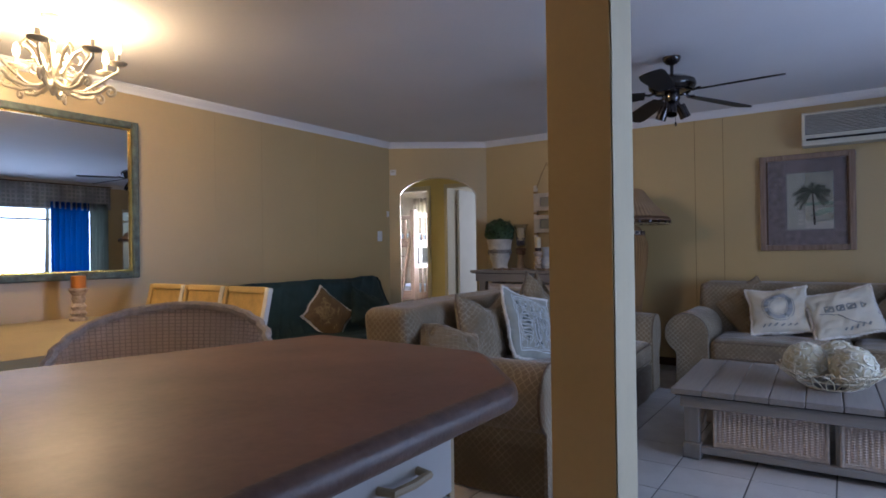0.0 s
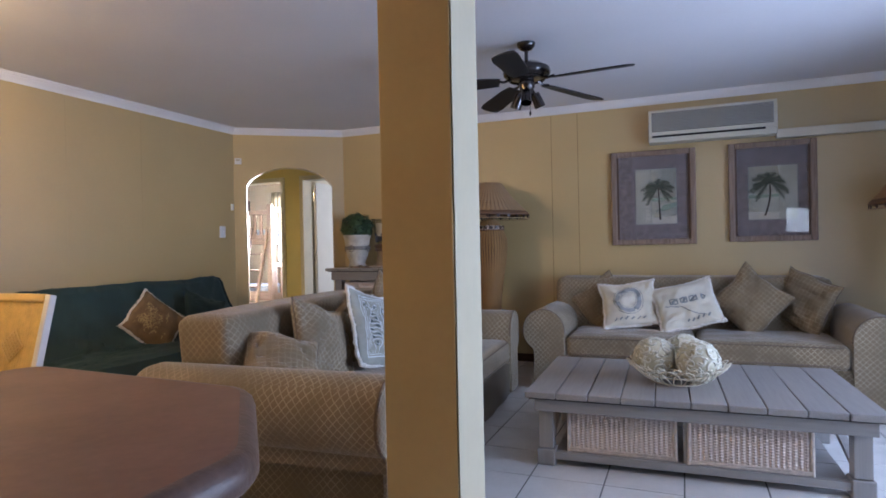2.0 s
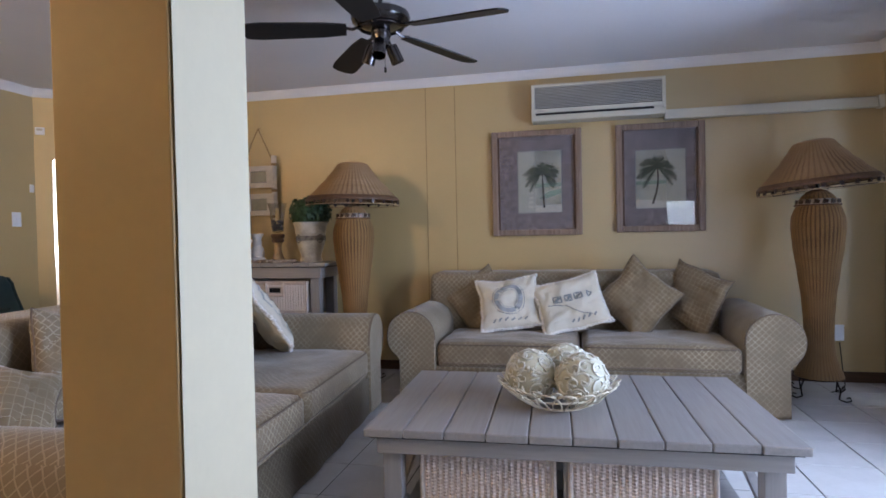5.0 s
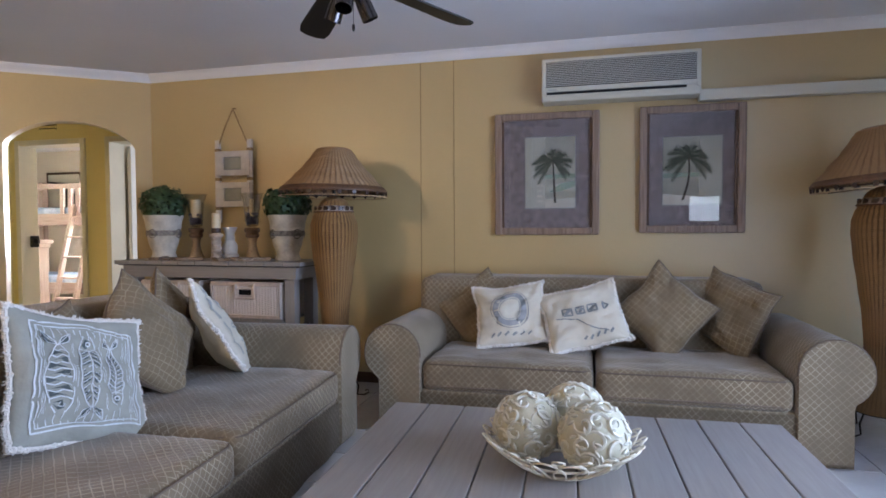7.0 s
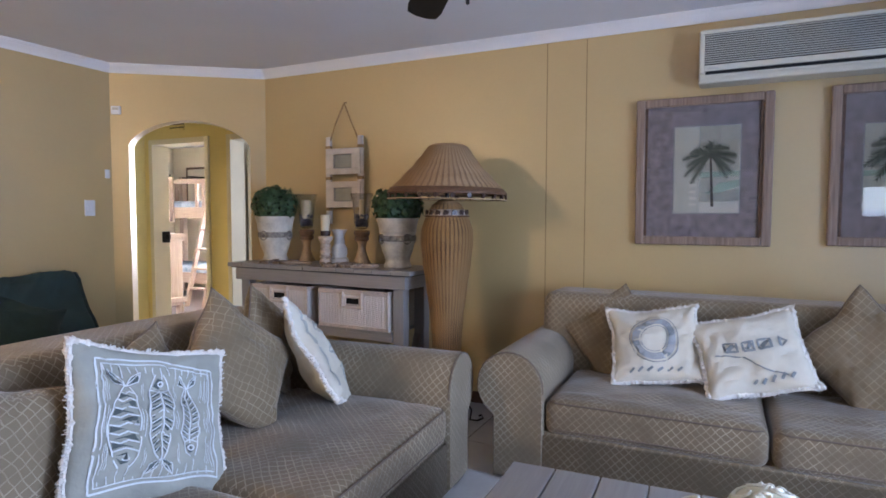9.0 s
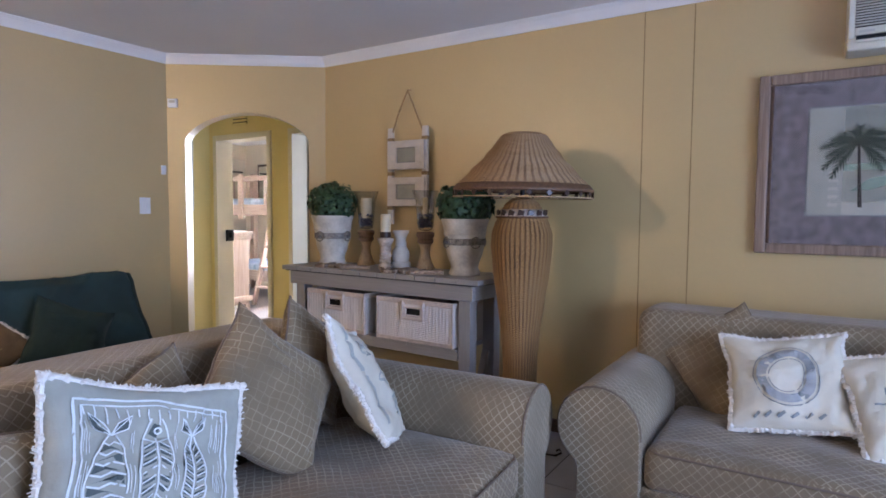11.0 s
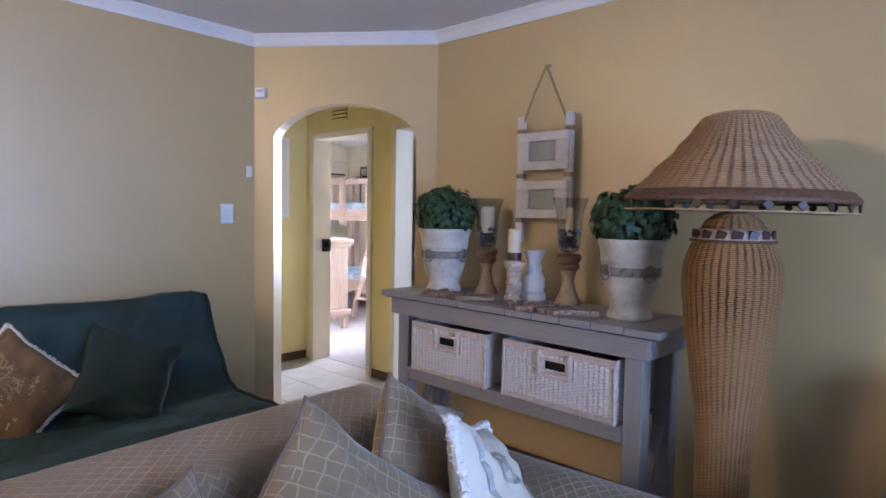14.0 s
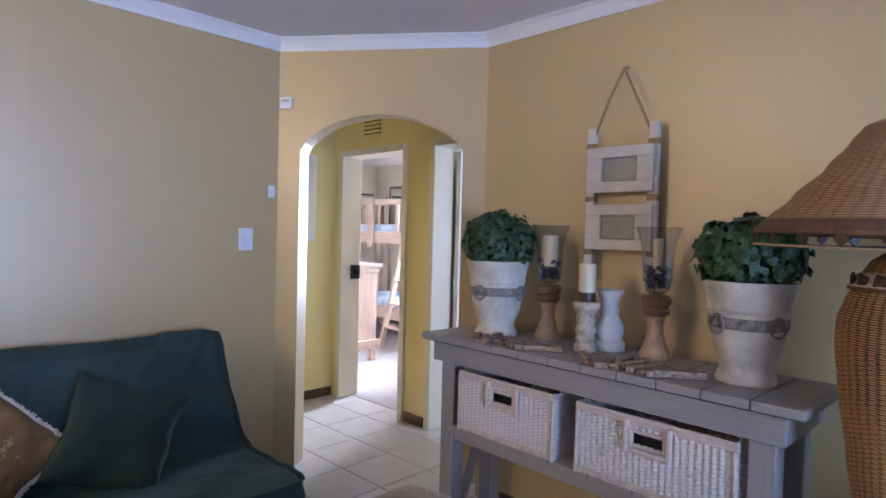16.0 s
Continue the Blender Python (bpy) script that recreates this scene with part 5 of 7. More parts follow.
def urn(label, m, leaves, rx, rz, zc, size, seed, s=1.0):
    t = thing("potted_ivy", label, "potted plant", m, "ivy pots on the console table")
    prof_ = [(0.0, 0.0), (0.100, 0.0), (0.103, 0.012), (0.096, 0.028), (0.088, 0.05), (0.095, 0.08), (0.112, 0.12), (0.122, 0.165), (0.126, 0.19), (0.128, 0.193), (0.130, 0.235), (0.133, 0.255), (0.139, 0.262), (0.137, 0.275), (0.142, 0.31), (0.150, 0.340), (0.156, 0.352), (0.154, 0.364), (0.146, 0.364), (0.138, 0.33), (0.0, 0.32)]
    part("urn", lathe([(r * s, z * s) for r, z in prof_], 40), POT, t, "", True)
    part("relief_band", lathe([(r * s, z * s) for r, z in ((0.1285, 0.196), (0.1335, 0.200), (0.1345, 0.232), (0.1325, 0.238))], 40), POT_DARK, t, "dark scrolling relief band", True)
    for a in (-1.75, -0.15, 1.45, 3.0):
        d = Vector((math.cos(a), math.sin(a), 0))
        c = d * 0.139 * s + Vector((0, 0, 0.212 * s))
        sd = Vector((-d.y, d.x, 0))
        ring = part("ring_handle", tube([c + (sd * math.cos(q) + Vector((0, 0, 1)) * math.sin(q)) * 0.034 * s for q in [j * math.pi / 10 for j in range(20)]], 0.0045, 6, True), POT_DARK, t, "dark cast ring")
        rs = bmesh.new()
        bmesh.ops.create_uvsphere(rs, u_segments=12, v_segments=8, radius=0.013 * s)
        bmesh.ops.transform(rs, matrix=Matrix.Translation(c), verts=rs.verts)
        part("rosette", rs, POT_DARK, ring, "", True)
    # dark ball inside the plant: shade between the leaves put in as colour
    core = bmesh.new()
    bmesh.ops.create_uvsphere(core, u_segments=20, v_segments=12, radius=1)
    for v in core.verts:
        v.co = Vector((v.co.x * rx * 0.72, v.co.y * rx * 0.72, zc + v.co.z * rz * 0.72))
    part("core", core, IVY_SHADE, t, "dark ball painting the shade between the leaves")
    rng = random.Random(seed)
    bm = bmesh.new()
    for k in range(leaves):
        z = rng.uniform(-0.85, 1)
        a = rng.uniform(0, 6.283)
        n = Vector((math.sqrt(1 - z * z) * math.cos(a), math.sqrt(1 - z * z) * math.sin(a), z))
        lump = 0.80 + 0.25 * rng.random() + 0.14 * noise.noise(n * 2.3 + Vector((seed, 0, 0)))
        p = Vector((n.x * rx * lump, n.y * rx * lump, zc + n.z * rz * lump))
        q = (n + Vector((rng.uniform(-.6, .6), rng.uniform(-.6, .6), rng.uniform(-.3, .7)))).to_track_quat("Z", "Y").to_matrix().to_4x4()
        ivy_leaf(bm, Matrix.Translation(p) @ q @ Matrix.Rotation(rng.uniform(0, 6.28), 4, "Z"), size * rng.uniform(0.7, 1.25))
    tagged(part("leaves", bm, IVY, t, "dense small ivy leaves"), kind="stuff")
    return t


urn("trimmed ivy ball in an aged stoneware urn", pose(-3.075, 6.36, KZ + 0.001, 0, 0, 12), 1700, 0.168, 0.148, 0.428, 0.025, 3, 0.95)
urn("loose ivy plant in an aged stoneware urn", pose(-1.962, 6.315, KZ + 0.001, 0, 0, 70), 1150, 0.168, 0.126, 0.420, 0.033, 8, 0.92)


def hurricane(label, m, h, wide):
    t = thing("hurricane_lamp", label, "candle holder", m, "candle holders on the console table")
    part("base", lathe([(0.0, 0.0), (0.062, 0.0), (0.064, 0.012), (0.050, 0.035), (0.034, 0.08), (0.028, 0.12), (0.034, 0.15), (0.040, 0.165)], 28), TURNED, t, "turned pale wooden base", True)
    part("cup", lathe([(0.040, 0.166), (0.052, 0.175), (0.054, 0.19), (0.046, 0.200), (0.058, 0.215), (0.060, 0.235), (0.050, 0.245), (0.0, 0.247)], 28), TURNED_DARK, t, "turned dark wooden cup", True)
    z0 = 0.249
    prof_ = [(0.020, z0), (0.046, z0 + 0.012), (0.056, z0 + 0.05), (0.058, z0 + 0.10), (0.066, z0 + h * 0.75), (0.086, z0 + h)]
    inner = [(r - 0.003, z + (0.003 if i == 0 else 0)) for i, (r, z) in enumerate(prof_)]
    g = part("glass_shade", lathe(prof_ + inner[::-1], 36), LAMP_GLASS, t, "clear flared glass", True)
    g.visible_shadow = False
    peb = bmesh.new()
    rng = random.Random(int(h * 100))
    for k in range(120):
        a, r_ = rng.uniform(0, 6.28), 0.048 * math.sqrt(rng.random())
        b = bmesh.new()
        bmesh.ops.create_icosphere(b, subdivisions=1, radius=rng.uniform(0.007, 0.011))
        join(peb, b, Matrix.Translation((r_ * math.cos(a), r_ * math.sin(a), z0 + 0.024 + 0.085 * rng.random())))
    tagged(part("pebbles", peb, PEBBLE, t, "dark blue glass pebbles", True), kind="stuff")
    part("candle", lathe([(0.0, z0 + 0.08), (wide, z0 + 0.08), (wide, z0 + h * 0.82), (wide - 0.003, z0 + h * 0.835), (0.0, z0 + h * 0.825)], 20), WAX, t, "ivory candle", True)
    part("glass_lip", tube([(0.0855 * math.cos(a * math.pi / 18), 0.0855 * math.sin(a * math.pi / 18), z0 + h) for a in range(36)], 0.0024, 6, True), LAMP_GLASS, g, "rounded glass lip", True)
    return t


hurricane("hurricane candle holder with turned wooden base and flared glass", pose(-2.86, 6.47, KZ + 0.001), 0.265, 0.038)
hurricane("tall hurricane candle holder with flared glass", pose(-2.335, 6.44, KZ + 0.001), 0.262, 0.018)
t = thing("candlestick", "distressed turned candlestick holding an ivory candle", "candle holder", pose(-2.585, 6.34, KZ + 0.001))
part("stem", lathe([(0.0, 0.0), (0.046, 0.0), (0.047, 0.02), (0.036, 0.035), (0.042, 0.05), (0.034, 0.065), (0.043, 0.085), (0.032, 0.11), (0.040, 0.13), (0.034, 0.15), (0.050, 0.175), (0.055, 0.19), (0.052, 0.20), (0.0, 0.202)], 28), DISTRESSED, t, "", True)
part("candle", lathe([(0.0, 0.203), (0.033, 0.203), (0.034, 0.352), (0.028, 0.358), (0.0, 0.35)], 24), WAX, t, "ivory pillar candle", True)
part("foil_band", lathe([(0.0345, 0.204), (0.035, 0.206), (0.035, 0.240), (0.0345, 0.242)], 24), DARK_BEAD, t, "dark band", True)
t = thing("vase", "chalk white turned wooden vase", "vase", pose(-2.54, 6.45, KZ + 0.001))
part("body", lathe([(0.0, 0.0), (0.066, 0.0), (0.067, 0.03), (0.052, 0.045), (0.060, 0.075), (0.056, 0.11), (0.036, 0.145), (0.040, 0.16), (0.034, 0.19), (0.046, 0.225), (0.056, 0.24), (0.055, 0.25), (0.042, 0.25), (0.036, 0.22), (0.0, 0.21)], 32), CHALK, t, "", True)

for mx, my in ((-2.87, 6.215), (-2.30, 6.195)):
    f = thing("driftwood_mat", "fan of driftwood pieces laid on the console table", "table mat", pose(mx, my, KZ + 0.0005), "driftwood mats")
    rng = random.Random(int(mx * -100))
    for k in range(9):
        l = rng.uniform(0.13, 0.20)
        x = 0.044 * (k - 4) + rng.uniform(-0.004, 0.004)
        pc = box(-l / 2, l / 2, -0.014, 0.014, 0.0, rng.uniform(0.016, 0.026), 0.004)
        bmesh.ops.transform(pc, matrix=pose(x, 0.02 * math.cos(k - 4) - 0.01, 0.0005, 0, 0, 128 - 11 * k + rng.uniform(-6, 6)), verts=pc.verts)
        part("driftwood_piece", pc, DRIFT, f)

# ladder of picture frames on a rope
lad = thing("frame_ladder", "whitewashed two-frame picture ladder hung on rope", "picture frame", pose(-2.565, 6.56, 0))
for sx in (-1, 1):
    part("rail", box(sx * 0.145 - 0.021, sx * 0.145 + 0.021, -0.012, 0.014, 1.25, 1.915, 0.004), WHITEWASH, lad)
    for z in (1.365, 1.60, 1.835):
        part("binding", box(sx * 0.145 - 0.023, sx * 0.145 + 0.023, -0.014, 0.016, z - 0.013, z + 0.013, 0.004), ROPE, lad, "sisal rope binding")
for zc in (1.725, 1.475):
    fr = part("frame", box(-0.155, 0.155, -0.030, -0.013, zc + 0.052, zc + 0.098, 0.004), WHITEWASH, lad)
    part("lower_rail", box(-0.155, 0.155, -0.030, -0.013, zc - 0.098, zc - 0.052, 0.004), WHITEWASH, fr)
    for sx in (-1, 1):
        part("stile", box(sx * 0.118 - 0.037, sx * 0.118 + 0.037, -0.030, -0.013, zc - 0.052, zc + 0.052, 0.003), WHITEWASH, fr)
    part("lip", box(-0.081, 0.081, -0.016, -0.0125, zc - 0.0515, zc + 0.0515), INK, fr, "thin dark inner lip")
    part("backing", box(-0.074, 0.074, -0.019, -0.0165, zc - 0.045, zc + 0.045), GREY_CLOTH, fr, "plain grey backing board")
part("rope", tube([(-0.135, -0.004, 1.87), (-0.07, -0.003, 2.03), (0.0, 0.0, 2.165), (0.0, 0.03, 2.17)], 0.0065, 7), ROPE, lad, "sisal hanging rope")
part("rope", tube([(0.135, -0.004, 1.87), (0.06, -0.003, 2.03), (0.0, -0.004, 2.165)], 0.0065, 7), ROPE, lad, "sisal hanging rope")

# ---- wicker floor lamps ----
BODY = [(0.000, 0.148), (0.029, 0.142), (0.077, 0.120), (0.144, 0.100), (0.241, 0.089), (0.385, 0.091), (0.539, 0.102), (0.717, 0.126), (0.896, 0.152), (1.021, 0.164), (1.088, 0.162), (1.146, 0.144), (1.175, 0.128)]


def along(profile, s):
    for (a, ra), (b, rb) in zip(profile, profile[1:]):
        if s <= b:
            f = (s - a) / (b - a)
            f = f * f * (3 - 2 * f) * 0.5 + f * 0.5
            return ra + (rb - ra) * f
    return profile[-1][1]


def woven_round(profile, z0, length, stakes, strand, amp, slope=None):
    """A woven shell of revolution."""
    rows, cols = int(length / strand) * 2, stakes * 4
    s0 = profile[0][0]
    bm = bmesh.new()
    uvl = bm.loops.layers.uv.new("UVMap")
    g = []
    for j in range(rows + 1):
        s_ = s0 + (profile[-1][0] - s0) * j / rows
        r_ = along(profile, s_)
        ring = []
        for i in range(cols):
            a = 2 * math.pi * i / cols
            d = amp * (0.38 * math.cos(stakes * a / 2 + math.pi * (j // 2)) + (0.60 if j % 2 else -0.65)) + amp * 0.25 * math.cos(stakes * a)
            ring.append(bm.verts.new(((r_ + d) * math.cos(a), (r_ + d) * math.sin(a), z0 + s_)))
        g.append(ring)
    for j, (a, b) in enumerate(zip(g, g[1:])):
        for i in range(cols):
            k = (i + 1) % cols
            f = bm.faces.new((a[i], a[k], b[k], b[i]))
            for lp, (p_, q_) in zip(f.loops, ((i, j), (i + 1, j), (i + 1, j + 1), (i, j + 1))):
                lp[uvl].uv = (p_ / 4, q_ / 2)
    return bm


def floor_lamp(label, m, tilt, stand):
    t = thing("floor_lamp", label, "floor lamp", m, "wicker floor lamps")
    part("body", woven_round(BODY, stand, 1.18, 38, 0.0064, 0.0031), WICKER, t, "tall woven wicker body", True)
    zt = stand + BODY[-1][0]
    part("beaded_band", lathe([(0.129, zt), (0.139, zt + 0.004), (0.118, zt + 0.040), (0.106, zt + 0.044)], 44), WICKER_RIM, t, "pale band of the neck", True)
    for k in range(16):
        a = 2 * math.pi * k / 16
        b = box(-0.0165, 0.0165, -0.003, 0.004, -0.0165, 0.0165, 0.002, None, 1)
        bmesh.ops.transform(b, matrix=pose(0, 0, zt + 0.022, 0, 0, math.degrees(a)) @ pose(0.1315, 0, 0, 0, -28, 90) @ pose(0, 0, 0, 0, 45, 0), verts=b.verts)
        part("bead", b, DARK_BEAD, t, "dark diamond bead")
    part("dark_ring", tube([(0.137 * math.cos(a * 0.1571), 0.137 * math.sin(a * 0.1571), zt + 0.002) for a in range(40)], 0.006, 6, True), DARK_BAND, t, "dark plaited ring")
    part("crown", woven_round([(0.0, 0.107), (0.026, 0.094), (0.050, 0.066), (0.068, 0.020)], zt + 0.044, 0.14, 24, 0.009, 0.003), WICKER, t, "woven crown", True)
    part("neck", lathe([(0.012, zt + 0.082), (0.012, zt + 0.20)], 12, None, True), IRON, t)
    zs = stand + 1.318
    hat = part("shade", woven_round([(0.0, 0.366), (0.03, 0.346), (0.10, 0.280), (0.18, 0.204), (0.25, 0.150), (0.29, 0.122), (0.305, 0.092)], 0, 0.46, 52, 0.0095, 0.0038), WICKER_SHADE, t, "wide conical wicker shade", True)
    hat.matrix_basis = pose(0, 0, zs, tilt[0], tilt[1], 0)
    part("shade_cap", lathe([(0.0, 0.300), (0.094, 0.304)], 30), WICKER_HONEY_PLAIN, hat)
    part("dark_braid", lathe([(0.364, -0.008), (0.373, -0.004), (0.374, 0.006), (0.362, 0.020), (0.352, 0.032), (0.344, 0.034)], 72), DARK_BAND, hat, "dark plaited hem", True)
    part("lower_hoop", tube([(0.372 * math.cos(a * 0.1047), 0.372 * math.sin(a * 0.1047), -0.036) for a in range(60)], 0.0036, 6, True), WICKER_HONEY_PLAIN, hat, "thin pale hoop", True)
    for k in range(24):
        a = 2 * math.pi * k / 24
        b = box(-0.013, 0.013, -0.003, 0.003, -0.013, 0.013, 0.002, None, 1)
        bmesh.ops.transform(b, matrix=pose(0, 0, -0.016, 0, 0, math.degrees(a)) @ pose(0.370, 0, 0, 0, 0, 90) @ pose(0, 0, 0, 0, 45, 0), verts=b.verts)
        part("bead", b, DARK_BEAD, hat, "dark diamond bead")
    for k in range(3):
        a = 2 * math.pi * k / 3
        part("spoke", tube([(0.012 * math.cos(a), 0.012 * math.sin(a), -0.03), (0.366 * math.cos(a), 0.366 * math.sin(a), -0.036)], 0.003, 5), IRON, hat)
    part("stand_ring", tube([(0.13 * math.cos(a * 0.157), 0.13 * math.sin(a * 0.157), stand - 0.005) for a in range(40)], 0.006, 6, True), IRON, t)
    for k in range(4):
        a = 2 * math.pi * k / 4 + 0.5
        d = Vector((math.cos(a), math.sin(a), 0))
        pts = [d * 0.13 + Vector((0, 0, stand - 0.005)), d * 0.16 + Vector((0, 0, stand * 0.55)), d * 0.15 + Vector((0, 0, 0.012)), d * 0.20 + Vector((0, 0, 0.006)), d * 0.235 + Vector((0, 0, 0.022)), d * 0.225 + Vector((0, 0, 0.042)), d * 0.205 + Vector((0, 0, 0.034))]
        part("scroll_foot", tube(pts, 0.0055, 6), IRON, t, "wrought iron scroll foot", True)
    return t


floor_lamp("tall woven wicker floor lamp with a wide conical shade", pose(-1.522, 6.17, 0), (0, 1.0), 0.135)
floor_lamp("tall woven wicker floor lamp, its shade slightly askew", pose(1.845, 6.19, 0), (0, -5.5), 0.135)

# ---- ceiling fan ----
fan = thing("ceiling_fan", "dark lacquered five-blade ceiling fan with three spotlights", "ceiling fan", pose(-0.772, 4.69, 0.022))
part("canopy", lathe([(0.0, 2.499), (0.058, 2.499), (0.062, 2.480), (0.056, 2.455), (0.036, 2.435), (0.018, 2.428)], 28), FAN_DARK, fan, "", True)
part("rod", lathe([(0.012, 2.43), (0.012, 2.345)], 14, None, True), FAN_DARK, fan)
part("motor", lathe([(0.0, 2.350), (0.05, 2.350), (0.10, 2.338), (0.150, 2.310), (0.158, 2.285), (0.150, 2.262), (0.115, 2.240), (0.06, 2.232), (0.0, 2.230)], 40), FAN_DARK, fan, "", True)
part("trim_ring", lathe([(0.119, 2.242), (0.124, 2.238), (0.120, 2.233)], 40), FAN_METAL, fan, "", True)
part("light_hub", lathe([(0.05, 2.229), (0.052, 2.19), (0.040, 2.165), (0.046, 2.14), (0.0, 2.13)], 24), FAN_METAL, fan, "", True)
for k in range(5):
    a = 57.0 + 72 * k
    iron = tube([(0.10, 0, 2.242), (0.15, 0, 2.225), (0.20, 0, 2.232)], 0.009, 7)
    bmesh.ops.transform(iron, matrix=pose(0, 0, 0, 0, 0, a), verts=iron.verts)
    bi = part("blade_iron", iron, FAN_METAL, fan, "", True)
    out = [(0.18, -0.050), (0.30, -0.066), (0.62, -0.076), (0.69, -0.066), (0.712, -0.025), (0.712, 0.025), (0.69, 0.066), (0.62, 0.076), (0.30, 0.066), (0.18, 0.050)]
    bl = prism(out, -0.004, 0.004)
    bmesh.ops.transform(bl, matrix=pose(0, 0, 2.232, 0, 0, a) @ pose(0, 0, 0, 12, 3.0, 0), verts=bl.verts)
    part("blade", bl, FAN_BLADE, fan, "dark wooden blade")
for k in range(3):
    a = 40 + 120 * k
    sp = lathe([(0.0, 0.0), (0.030, 0.0), (0.034, 0.03), (0.036, 0.095), (0.033, 0.097), (0.030, 0.04), (0.0, 0.03)], 20)
    bmesh.ops.transform(sp, matrix=pose(0, 0, 2.150, 0, 0, a) @ pose(0.055, 0, 0, 0, 155, 0), verts=sp.verts)
    head = part("spotlight", sp, FAN_METAL, fan, "black nickel spotlight", True)
    ar = tube([(0.02, 0, 2.165), (0.045, 0, 2.175), (0.058, 0, 2.150)], 0.006, 6)
    bmesh.ops.transform(ar, matrix=pose(0, 0, 0, 0, 0, a), verts=ar.verts)
    part("bracket", ar, FAN_METAL, head)
part("pull_chain", tube([(0.02, 0.0, 2.14), (0.02, 0.0, 2.03)], 0.0015, 5), FAN_METAL, fan)
part("chain_pull", lathe([(0.0, 2.032), (0.006, 2.028), (0.007, 2.005), (0.0, 1.998)], 10), FAN_DARK, fan, "", True).location = (0.02, 0, 0)

# ---- air conditioner, trunking, pictures ----
ac = thing("air_conditioner", "aged white split air conditioner on the wall", "air conditioner", pose(0.405, 6.44, 2.055))
aw = 0.51
part("body", box(-aw, aw, 0.02, 0.179, 0.0, 0.29, 0.012), AC_WHITE, ac)
part("front_frame", box(-aw + 0.004, aw - 0.004, 0.008, 0.0195, 0.265, 0.286, 0.004), AC_WHITE, ac)
# dark panel gives the shade between the louvres by its colour
part("grille_backing", box(-aw + 0.03, aw - 0.03, 0.012, 0.0195, 0.095, 0.264), FAN_METAL, ac, "dark panel painting the shade between the louvres")
for k in range(14):
    z = 0.100 + k * 0.0118
    part("louvre", box(-aw + 0.03, aw - 0.03, 0.001, 0.0115, z, z + 0.0062, 0.0015, None, 1), AC_GRILLE, ac)
for sx in (-1, 1):
    part("side_frame", box(sx * (aw - 0.017) - 0.012, sx * (aw - 0.017) + 0.012, 0.004, 0.0195, 0.05, 0.264, 0.003), AC_WHITE, ac)
part("lower_panel", box(-aw + 0.03, aw - 0.03, 0.004, 0.0195, 0.062, 0.094, 0.003), AC_WHITE, ac)
# the outlet slot is a black strip, its shade painted as colour
part("outlet", box(-aw + 0.035, aw - 0.09, 0.014, 0.0195, 0.036, 0.061), BLACK, ac, "black strip painting the shade of the air outlet")
part("flap", box(-aw + 0.035, aw - 0.09, 0.002, 0.0135, 0.030, 0.042, 0.003), AC_WHITE, ac)
part("maker_plate", box(-aw + 0.045, -aw + 0.10, 0.0015, 0.0038, 0.070, 0.080), AC_GRILLE, ac, "small grey maker's plate")
tr = thing("pipe_trunking", "white plastic pipe trunking along the wall", "trunking", pose(0.917, 6.56, 2.03))
part("duct", box(0, 2.43 - 0.917 - 0.045, 0, 0.059, 0, 0.075, 0.006), AC_WHITE, tr)
part("end_cap", box(2.43 - 0.917 - 0.043, 2.43 - 0.917 - 0.004, -0.008, 0.059, -0.008, 0.085, 0.006), AC_WHITE, tr)


